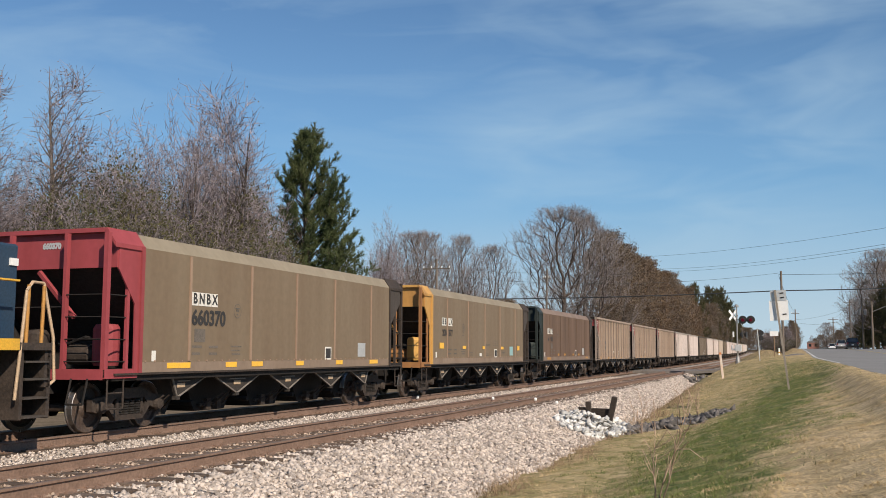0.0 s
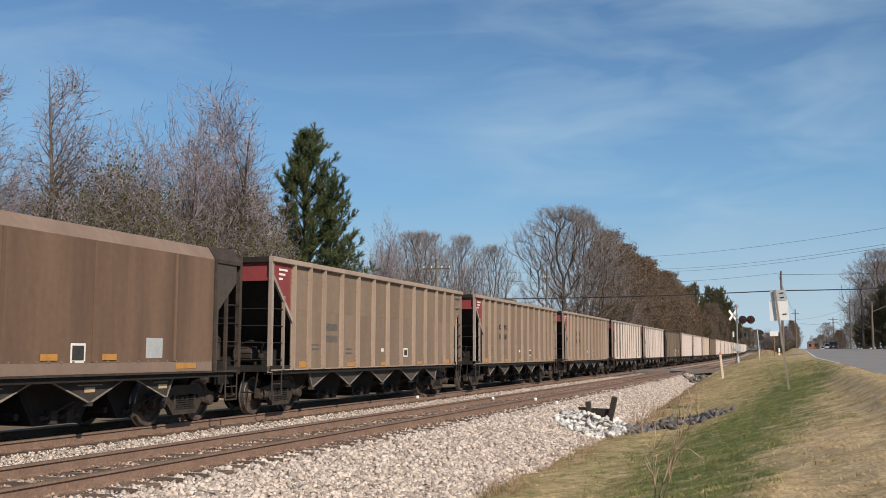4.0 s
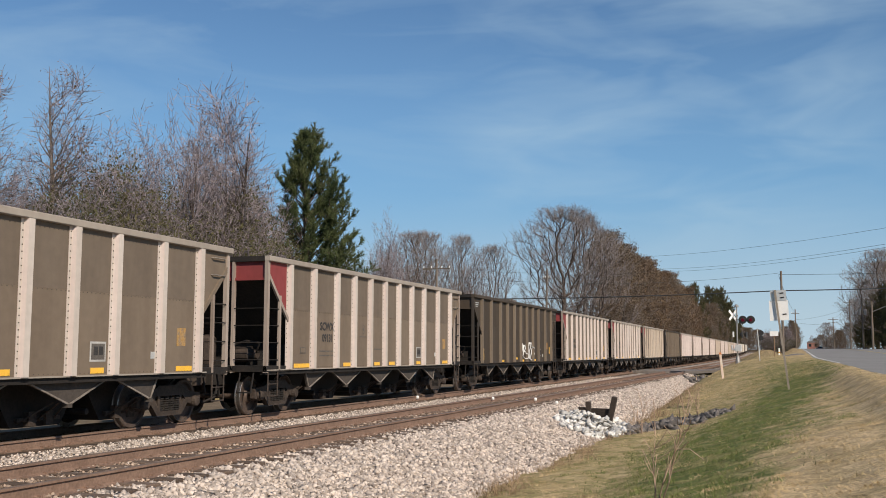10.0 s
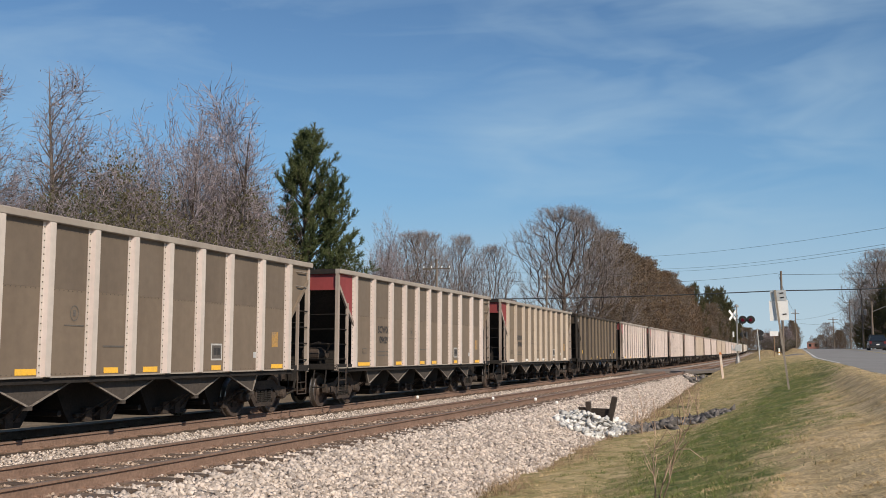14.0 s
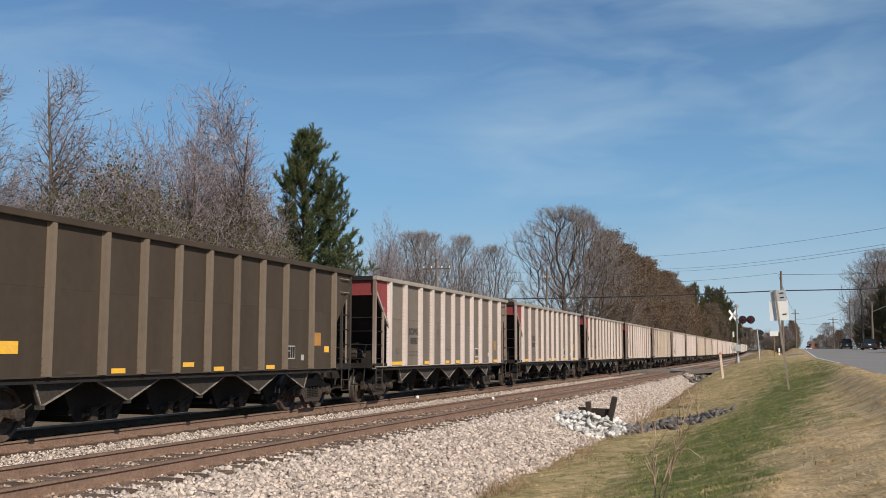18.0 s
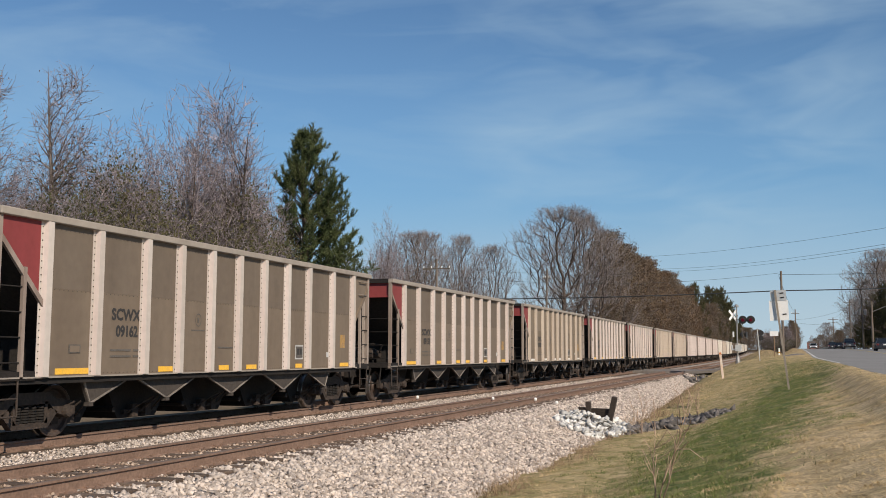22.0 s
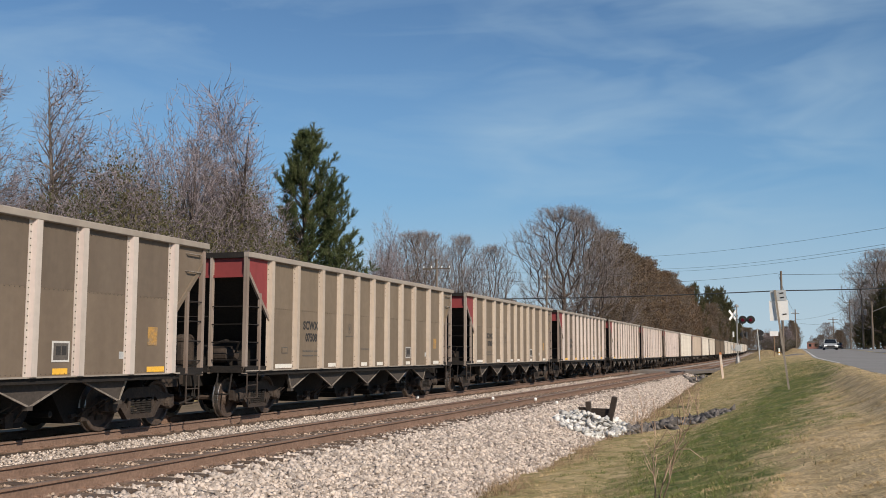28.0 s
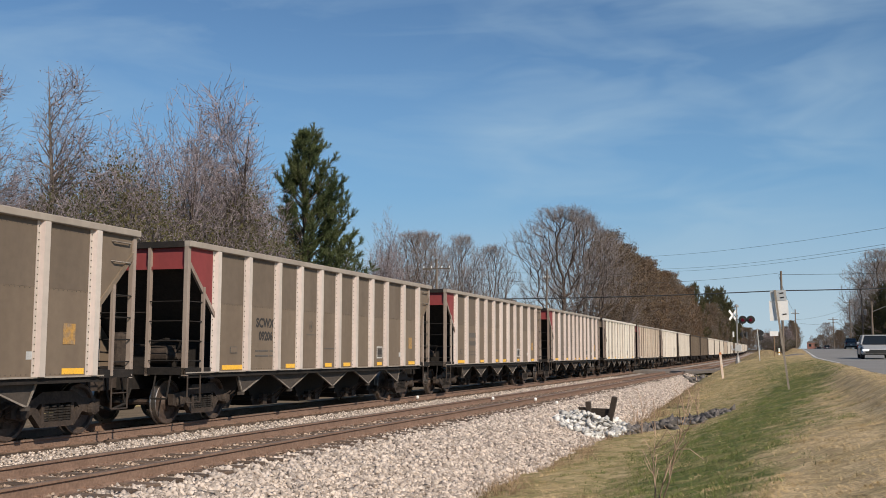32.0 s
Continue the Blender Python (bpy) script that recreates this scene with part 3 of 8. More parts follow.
def tracks():
    for centre, lab in ((-D_TRAIN, "far rusty railway track under the train"), (-D_NEAR, "rusty brown railway track with wooden ties")):
        tr = tagged(empty("railway_track"), lab, "railway track", "parallel tracks", "structure")
        for dx in (-0.7525, 0.7525):
            rail_mesh(centre + dx, -60, 1200, "rail", tr)
        bm = bmesh.new()
        box(bm, -1.36, 1.36, -0.115, 0.115, -0.30, -0.170)
        tie = mesh_of("tie", bm, M_TIE, 0.012)
        rng = random.Random(4)
        near = centre > -10
        y = 3.0 if near else 6.0
        count = 0
        while count < (240 if near else 150):
            ob = part("tie", tie, M_TIE, tr)
            ob.matrix_local = pose(centre + bend(y) + rng.uniform(-0.06, 0.06), y, rise(y) + rng.uniform(-0.006, 0.012), 0, 0, rng.uniform(-1.2, 1.2))
            y += 0.53
            count += 1
        bm = bmesh.new()
        for k in range(count):
            yy = (3.0 if near else 6.0) + 0.53 * k
            for dx in (-0.7525, 0.7525):
                X, Z = centre + dx + bend(yy), rise(yy)
                box(bm, X - 0.17, X + 0.17, yy - 0.09, yy + 0.09, Z - 0.172, Z - 0.160)
                for sx in (-0.12, 0.12):
                    box(bm, X + sx - 0.012, X + sx + 0.012, yy - 0.06, yy - 0.035, Z - 0.16, Z - 0.135)
                if k % 2 == 0:
                    for e in (-0.13, 0.13):
                        box(bm, X - 0.07, X + 0.07, yy + e - 0.02, yy + e + 0.02, Z - 0.19, Z - 0.14)
        tagged(part("tie_plates", bm, M_RAIL, tr), kind="stuff")


ground()
road()
ballast()
tracks()


# ---- the train ----
PITCH, WHEEL_R = 16.18, 0.457


def gone(t):
    """Metres that the train has come since the start."""
    slack = mix_line(((0, 0), (3, 0.02), (6, 0.05), (8, 0.03), (10, 0.02), (12, -0.03), (14, 0.01), (17, 0.02), (19, 0.055), (20, 0.085), (22, 0.09), (23, 0.155), (24, 0.18), (25, 0.19), (25.5, 0.19), (27.5, -0.04), (28, -0.05), (29, -0.03), (30, 0.0), (31, 0.03), (32, 0.11)), t)
    return 10.44001 * t + 0.0212392 * t ** 2 + 0.000598027 * t ** 3 - 5.97189e-6 * t ** 4 + slack


def rail_pose(s):
    """A pose on the train's track at s metres along it."""
    return Matrix.Translation((-D_TRAIN - CURVE * s * s / 2, s, GRADE * s * s if s > 0 else 0)) @ pose(0, 0, 0, math.degrees(2 * GRADE * max(s, 0)), 0, math.degrees(CURVE * s))


def paint(name, base, stain, rough=0.6, amount=0.6):
    return mat(name, base, rough, 0, 0.06, 1.1, stain, amount, 7.0, 0.03, streak=True, spec=0.22)


def wheel_bm(bm, sx):
    """One railway wheel: tread, flange, plate and hub, outer side towards sx."""
    x = 0.7525 * sx
    prof = [(x + sx * 0.065, 0.10), (x + sx * 0.075, 0.15), (x + sx * 0.02, 0.20), (x + sx * 0.01, 0.36), (x + sx * 0.06, 0.385), (x + sx * 0.065, 0.44), (x + sx * 0.055, 0.452), (x - sx * 0.04, 0.460), (x - sx * 0.05, 0.482), (x - sx * 0.07, 0.480), (x - sx * 0.075, 0.39), (x - sx * 0.03, 0.36), (x - sx * 0.02, 0.2), (x - sx * 0.06, 0.1)]
    lathe(bm, prof, "x", 28)


def make_truck(parent, y, near):
    """A two-axle freight truck: frame, springs, wheelsets."""
    bm = bmesh.new()
    for sx in (-1, 1):
        a, b = sx * 0.96, sx * 1.08
        lo, hi = min(a, b), max(a, b)
        prism(bm, [(-1.10, 0.40), (-1.10, 0.62), (-0.62, 0.68), (-0.40, 0.80), (0.40, 0.80), (0.62, 0.68), (1.10, 0.62), (1.10, 0.40), (0.92, 0.36), (0.62, 0.44), (0.46, 0.60), (-0.46, 0.60), (-0.62, 0.44), (-0.92, 0.36)], "x", lo, hi)
        prism(bm, [(-0.66, 0.46), (-0.42, 0.20), (0.42, 0.20), (0.66, 0.46), (0.50, 0.52), (0.34, 0.30), (-0.34, 0.30), (-0.50, 0.52)], "x", lo, hi)
        for yy in (-0.40, 0.34):
            box(bm, lo, hi, yy, yy + 0.07, 0.28, 0.64)
        for yy in (-0.875, 0.875):
            lathe_at = bmesh.new()
            lathe(lathe_at, [(0.90 * sx, 0.115), (1.10 * sx, 0.12), (1.16 * sx, 0.10), (1.175 * sx, 0.06)], "x", 12)
            bmesh.ops.translate(lathe_at, verts=lathe_at.verts, vec=(0, yy, 0.457))
            tmp = bpy.data.meshes.new("tmp")
            lathe_at.to_mesh(tmp)
            lathe_at.free()
            bm.from_mesh(tmp)
            bpy.data.meshes.remove(tmp)
    box(bm, -0.95, 0.95, -0.22, 0.22, 0.50, 0.74)
    truck = part("truck", bm, M_TRUCK, parent, "cast iron truck, dusty brown")
    truck.matrix_local = pose(0, y, 0)
    if near:
        for sx in (-1, 1):
            bm = bmesh.new()
            for k in range(4):
                yy = -0.27 + 0.18 * k
                for j in range(6):
                    z = 0.31 + 0.045 * j
                    tube(bm, (sx * 1.02, yy, z), (sx * 1.02, yy, z + 0.03), 0.082, 8)
            tagged(part("spring_nest", bm, M_UNDER, truck), kind="stuff")
    for yy in (-0.875, 0.875):
        bm = bmesh.new()
        for sx in (-1, 1):
            wheel_bm(bm, sx)
        tube(bm, (-0.75, 0, 0), (0.75, 0, 0), 0.085, 10)
        ob = part("wheelset", bm, M_WHEEL, truck, "steel wheelset with bright treads")
        ob.data.materials.append(M_TREAD)
        for pl in ob.data.polygons:
            c = pl.center
            r = math.hypot(c.y, c.z)
            if (r > 0.44 and abs(pl.normal.x) < 0.7) or (0.41 < r < 0.47 and abs(pl.normal.x) > 0.7):
                pl.material_index = 1
        ob.matrix_local = pose(0, yy, WHEEL_R)
        if yy < 0:
            FRONT_SETS.append(ob)
        else:
            REAR_SETS.append(ob)
    return truck


FRONT_SETS, REAR_SETS, CARS = [], [], []
# both top corners and the tip of each discharge chute, along the car
CHUTES = ((-4.95, -3.62, -4.72), (-3.42, -1.36, -2.42), (-1.04, 1.04, 0.0), (1.36, 3.42, 2.42), (3.62, 4.95, 4.72))


def underframe(car, near, chute_mat):
    """Sills, chutes, couplers, brake gear and trucks, the same under every car."""
    bm = bmesh.new()
    box(bm, -0.32, 0.32, -7.5, 7.5, 0.72, 1.02)
    part("centre_sill", bm, M_UNDER, car)
    for k, y in enumerate((-4.55, -2.27, 0.0, 2.27, 4.55)):
        for sx in (-1, 1):
            # folded plate wedge on the outside, with the door inside it
            bm = bmesh.new()
            a0, a1, ap = CHUTES[k]
            top = [(a0, 0.985), (a1, 0.985), (ap + 0.04, 0.60), (ap - 0.04, 0.60)]
            lo, hi = sorted((sx * 1.33, sx * 1.38))
            prism(bm, top, "x", lo, hi)
            if near:
                box(bm, min(sx * 1.30, sx * 1.41), max(sx * 1.30, sx * 1.41), ap - 0.06, ap + 0.06, 0.53, 0.60)
            part("hopper_chute", bm, chute_mat, car, "dusty grey discharge chute")
            if near:
                # pale strips paint the sunlit edges of the chute plate
                bm = bmesh.new()
                prism(bm, [(a0, 0.985), (a0 + 0.06, 0.985), (ap, 0.60), (a1 - 0.06, 0.985), (a1, 0.985), (ap, 0.565)], "x", *sorted((sx * 1.38, sx * 1.40)))
                part("chute_edge", bm, M_EDGE, car, "pale strip painted as the lit chute edge")
        bm = bmesh.new()
        a0, a1, ap = CHUTES[k]
        prism(bm, [(a0 - 0.05, 1.0), (a1 + 0.05, 1.0), (ap + 0.72, 0.36), (ap + 0.60, 0.20), (ap - 0.60, 0.20), (ap - 0.72, 0.36)], "x", -0.70, 0.70)
        part("hopper_bottom", bm, M_UNDER, car)
        if near:
            for sx in (-1, 1):
                bm = bmesh.new()
                for d in (-0.42, 0.0, 0.42):
                    tube(bm, (sx * 0.72, ap + d - 0.05, 0.27), (sx * 1.20, ap + d * 0.4, 0.62), 0.016, 5)
                box(bm, *sorted((sx * 0.70, sx * 0.78)), ap - 0.52, ap + 0.52, 0.30, 0.36)
                box(bm, *sorted((sx * 0.70, sx * 0.82)), ap - 0.30, ap - 0.12, 0.22, 0.46)
                box(bm, *sorted((sx * 0.70, sx * 0.82)), ap + 0.12, ap + 0.30, 0.22, 0.46)
                tagged(part("door_latch", bm, M_TRUCK, car), kind="stuff")
    if near:
        for y in (-3.4, -1.1, 1.2, 3.5):
            bm = bmesh.new()
            tube(bm, (-0.9, y, 0.40), (0.9, y, 0.40), 0.06, 6)
            part("door_shaft", bm, M_UNDER, car)
    for e in (-1, 1):
        bm = bmesh.new()
        box(bm, -0.12, 0.12, min(e * 7.2, e * 7.85), max(e * 7.2, e * 7.85), 0.76, 0.98)
        prism(bm, [(-0.16, e * 7.75), (0.16, e * 7.75), (0.18, e * 8.02), (0.05, e * 8.07), (-0.16, e * 7.95)], "z", 0.72, 1.0)
        part("coupler", bm, M_TRUCK, car)
        if near:
            bm = bmesh.new()
            path_tube(bm, [(0.35, e * 7.35, 0.75), (0.42, e * 7.6, 0.45), (0.30, e * 7.9, 0.34), (0.12, e * 8.06, 0.42)], 0.03, 5)
            path_tube(bm, [(1.25, e * 7.3, 1.0), (1.25, e * 7.42, 0.55), (0.9, e * 7.42, 0.55), (0.9, e * 7.3, 1.0)], 0.02, 5)
            path_tube(bm, [(-1.25, e * 7.3, 1.0), (-1.25, e * 7.42, 0.55), (-0.9, e * 7.42, 0.55), (-0.9, e * 7.3, 1.0)], 0.02, 5)
            tagged(part("air_hose", bm, M_UNDER, car), kind="stuff")
        make_truck(car, e * 5.83, near)


def end_fittings(car, e, near, steel):
    """Platform, posts, ladders and brake gear of one end (e: -1 leads)."""
    yo = e * 7.24
    bm = bmesh.new()
    box(bm, -1.46, 1.46, min(e * 6.30, e * 5.6), max(e * 6.30, e * 5.6), 1.02, 1.16)
    box(bm, -1.55, 1.55, min(yo, e * 6.30), max(yo, e * 6.30), 1.02, 1.16)
    part("end_platform", bm, M_UNDER, car)
    painted = steel.name.startswith(("red", "rusty_orange"))
    if painted:
        bm = bmesh.new()
        box(bm, -1.52, 1.52, min(yo, yo + e * 0.02), max(yo, yo + e * 0.02), 0.98, 1.17)
        box(bm, 1.551, 1.565, min(yo, e * 6.30), max(yo, e * 6.30), 1.00, 1.17)
        part("end_sill", bm, steel, car)
    gear = steel if steel is P_RUSTY_POST else M_TRUCK
    for x in (-1.50, -0.62, 0.62, 1.50):
        bm = bmesh.new()
        w = 0.045 if abs(x) > 1 else 0.032
        box(bm, x - w, x + w, min(yo, yo - e * 0.10), max(yo, yo - e * 0.10), 1.0, 3.62)
        if near and steel is P_POST and x > 0:
            for k in range(4):
                for z in (1.06 + 0.40 * k, 1.30 + 0.40 * k):
                    box(bm, x + w, x + w + 0.008, yo - e * 0.035 - 0.013, yo - e * 0.035 + 0.013, z - 0.016, z + 0.016)
        part("end_post", bm, steel, car)
    for x in (-1.53, 1.53):
        bm = bmesh.new()
        box(bm, x - 0.03, x + 0.03, e * 6.62 - 0.035, e * 6.62 + 0.035, 1.05, 2.82 if e < 0 else 2.68)
        part("brace_post", bm, steel, car)
    if near:
        for x0, x1 in ((0.62, 1.50), (-1.50, -0.62)):
            for k in range(4):
                z = 1.30 + 0.40 * k
                bm = bmesh.new()
                tube(bm, (x0, yo - e * 0.03, z), (x1, yo - e * 0.03, z), 0.013, 5)
                part("ladder_rung", bm, M_UNDER, car)
        for sx in (-1, 1):
            for k in range(4):
                z = 1.30 + 0.40 * k
                bm = bmesh.new()
                tube(bm, (sx * 1.53, yo - e * 0.03, z), (sx * 1.53, e * 6.62, z), 0.013, 5)
                part("ladder_rung", bm, M_UNDER, car)
            bm = bmesh.new()
            path_tube(bm, [(sx * 1.53, e * 6.66, 1.03), (sx * 1.53, e * 6.66, 0.46), (sx * 1.53, e * 7.12, 0.46), (sx * 1.53, e * 7.12, 1.03)], 0.018, 5)
            tube(bm, (sx * 1.53, e * 6.66, 0.74), (sx * 1.53, e * 7.12, 0.74), 0.014, 5)
            part("sill_step", bm, M_TRUCK, car)
        bm = bmesh.new()
        tube(bm, (-0.62, yo - e * 0.04, 2.28), (0.62, yo - e * 0.04, 2.28), 0.016, 5)
        part("grab_iron", bm, M_UNDER, car)
    # brake gear on the platform
    bm = bmesh.new()
    lathe(bm, [(-0.30, 0.02), (-0.30, 0.15), (-0.26, 0.19), (0.22, 0.19), (0.26, 0.15), (0.42, 0.10), (0.42, 0.02)], "x", 14)
    bmesh.ops.translate(bm, verts=bm.verts, vec=(0.45 if e < 0 else -0.3, e * 6.45, 1.42))
    part("brake_reservoir", bm, gear, car)
    bm = bmesh.new()
    lathe(bm, [(1.20, 0.05), (1.20, 0.19), (1.26, 0.22), (1.80, 0.22), (1.88, 0.16), (1.90, 0.03)], "z", 14)
    bmesh.ops.translate(bm, verts=bm.verts, vec=(-0.35, e * 6.75, 0))
    part("air_tank", bm, M_TRUCK, car)
    bm = bmesh.new()
    box(bm, 0.1, 0.45, e * 6.1 - 0.15, e * 6.1 + 0.15, 1.16, 1.62)
    part("valve_box", bm, M_UNDER, car)
    if near:
        bm = bmesh.new()
        path_tube(bm, [(0.85, e * 6.5, 1.45), (1.0, e * 6.6, 1.7), (0.7, e * 6.7, 1.75), (0.2, e * 6.6, 1.62), (-0.3, e * 6.6, 1.6)], 0.025, 5)
        path_tube(bm, [(-1.2, e * 7.0, 1.2), (-1.1, e * 6.8, 1.5), (-0.8, e * 6.5, 1.45)], 0.02, 5)
        tagged(part("brake_pipe", bm, M_UNDER, car), kind="stuff")


RIB_YS = (-6.11, -4.80, -3.40, -2.26, -1.12, 0.0, 1.12, 2.26, 3.40, 4.80, 6.11)
CLOSE_RIB_YS = (-6.12, -5.25, -4.42, -3.32, -2.22, -1.11, 0.0, 1.11, 2.22, 3.32, 4.42, 5.25, 6.12)


def ribbed_hopper(style, near=True):
    """An open-top coal hopper with eleven (or thirteen slim) outside ribs a side."""
    rib_ys, rw = (CLOSE_RIB_YS, 0.032) if len(style) > 5 else (RIB_YS, 0.062 if style[1] is P_DARK_RIB else 0.085)
    body_m, rib_m, end_m, chord_m = style[:4]
    car = empty("hopper_car")
    # side sheets with the cut-away lower corners
    for sx in (-1, 1):
        bm = bmesh.new()
        lo, hi = sorted((sx * 1.48, sx * 1.50))
        prism(bm, [(-6.46, 2.52), (6.46, 2.52), (7.14, 3.22), (7.14, 3.62), (-7.14, 3.62), (-7.14, 3.22)], "x", lo, hi)
        part("upper_sheet", bm, P_TAUPE_UP if body_m is P_TAUPE else body_m, car)
        bm = bmesh.new()
        lo, hi = sorted((sx * 1.48, sx * 1.503))
        prism(bm, [(-6.17, 1.05), (6.17, 1.05), (6.17, 2.22), (6.46, 2.517), (-6.46, 2.517), (-6.17, 2.22)], "x", lo, hi)
        part("lower_sheet", bm, body_m, car)
        if sx > 0 and rib_m in (P_CREAM_RIB, P_PINK_RIB, P_WARM_RIB):
            bm = bmesh.new()
            for k in range(110):
                y = -6.1 + k * 0.112
                if min(abs(y - r) for r in rib_ys) > rw + 0.08:
                    box(bm, 1.503, 1.510, y - 0.010, y + 0.010, 2.492, 2.508)
                    box(bm, 1.500, 1.509, y - 0.010, y + 0.010, 3.503, 3.519)
                    box(bm, 1.503, 1.510, y - 0.010, y + 0.010, 1.102, 1.116)
            tagged(part("rivet_rows", bm, M_RIVET, car), kind="stuff")
        bm = bmesh.new()
        lo, hi = sorted((sx * 1.44, sx * 1.60))
        box(bm, lo, hi, -7.24, 7.30, 3.60, 3.725)
        part("top_chord", bm, chord_m, car, bevel=0.012)
        # sill in black, which paints the shadow band below the flange
        bm = bmesh.new()
        lo, hi = sorted((sx * 1.36, sx * 1.56))
        box(bm, lo + (0.05 if sx < 0 else 0), hi - (0.05 if sx > 0 else 0), -7.2, 6.45, 0.955, 1.05)
        part("side_sill", bm, M_UNDER, car)
        bm = bmesh.new()
        box(bm, lo, hi, -7.2, 6.40, 1.05, 1.075)
        part("sill_flange", bm, chord_m, car)
        # hat-shaped rib with bolted flanges
        rb = bmesh.new()
        wide = rw + (0.065 if rw > 0.07 else 0.035)
        prism(rb, [(-wide, 0.003), (-wide, 0.015), (-rw, 0.015), (-rw * 0.78, 0.10), (rw * 0.78, 0.10), (rw, 0.015), (wide, 0.015), (wide, 0.003)] if sx > 0 else [(wide, -0.003), (wide, -0.015), (rw, -0.015), (rw * 0.78, -0.10), (-rw * 0.78, -0.10), (-rw, -0.015), (-wide, -0.015), (-wide, -0.003)], "z", 1.07, 3.60)
        bmesh.ops.rotate(rb, verts=rb.verts, cent=(0, 0, 0), matrix=Matrix.Rotation(radians(-90), 3, "Z"))
        if near and sx > 0:
            sparse = rib_m is not P_CREAM_RIB and rib_m is not P_PINK_RIB
            for k in range(22):
                if sparse and (2 < k < 18 or (rib_m is P_DARK_RIB and k > 2)):
                    continue
                z = 1.14 + 0.113 * k
                n0 = len(rb.faces)
                box(rb, 0.012, 0.022, -rw - 0.042, -rw - 0.020, z - 0.011, z + 0.011)
                rb.faces.ensure_lookup_table()
                for f in rb.faces[n0:]:
                    f.material_index = 1
        rib_mesh = mesh_of("rib", rb, rib_m)
        rib_mesh.materials.append(M_RIVET)
        if rib_m is P_CREAM_RIB:
            # rib webs take a pinkish white that imitates sunlight on them at a glancing view
            rib_mesh.materials.append(P_PINK_RIB)
            for pl in rib_mesh.polygons:
                if abs(pl.normal.y) > 0.6 and pl.material_index == 0:
                    pl.material_index = 2
        for y in rib_ys:
            ob = part("rib", rib_mesh, rib_m, car)
            ob.matrix_local = pose(1.50 * sx, y, 0)
        # coloured corner plates over the side's ends, with an angle along the cut
        for e in (-1, 1):
            bm = bmesh.new()
            lo, hi = sorted((sx * 1.502, sx * 1.512))
            prism(bm, [(e * 6.25, 2.32), (e * 6.25, 3.60), (e * 7.14, 3.60), (e * 7.14, 3.24)], "x", lo, hi)
            part("corner_plate", bm, end_m if e < 0 else body_m, car)
            bm = bmesh.new()
            lo, hi = sorted((sx * 1.50, sx * 1.55))
            prism(bm, [(e * 6.17, 2.18), (e * 6.17, 2.30), (e * 7.14, 3.30), (e * 7.14, 3.18)], "x", lo, hi)
            part("corner_angle", bm, P_POST if style[4] and e < 0 else body_m, car)
        if near and sx > 0:
            for z in (3.10, 3.46):
                bm = bmesh.new()
                path_tube(bm, [(1.512, 6.55, z), (1.57, 6.58, z), (1.57, 7.02, z), (1.512, 7.05, z)], 0.016, 5)
                part("grab_iron", bm, M_EDGE, car)
    # ends and slope sheets
    for e in (-1, 1):
        bm = bmesh.new()
        box(bm, -1.48, 1.48, min(e * 7.16, e * 7.13), max(e * 7.16, e * 7.13), 3.20, 3.62)
        box(bm, -1.50, 1.50, min(e * 7.20, e * 7.13), max(e * 7.20, e * 7.13), 3.16, 3.22)
        part("end_sheet", bm, end_m, car)
        bm = bmesh.new()
        box(bm, -1.44, 1.44, min(e * 7.10, e * 7.24), max(e * 7.10, e * 7.24), 3.60, 3.725)
        part("end_chord", bm, M_UNDER if e < 0 else chord_m, car)
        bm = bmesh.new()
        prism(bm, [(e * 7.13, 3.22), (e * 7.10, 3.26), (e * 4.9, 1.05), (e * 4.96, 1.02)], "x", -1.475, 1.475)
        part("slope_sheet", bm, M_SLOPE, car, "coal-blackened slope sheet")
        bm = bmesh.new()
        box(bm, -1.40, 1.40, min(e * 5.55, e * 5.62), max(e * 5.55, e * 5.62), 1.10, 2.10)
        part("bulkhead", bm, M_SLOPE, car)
        end_fittings(car, e, near, P_POST if style[4] else M_CHUTE_DARK)
    # floor humps close the hold
    bm = bmesh.new()
    for y in (-3.4, -1.13, 1.13, 3.4):
        prism(bm, [(y - 0.95, 1.0), (y + 0.95, 1.0), (y, 1.75)], "x", -1.475, 1.475)
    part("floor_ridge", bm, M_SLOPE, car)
    underframe(car, near, M_CHUTE_DARK if body_m is P_DARK else M_CHUTE)
    return car


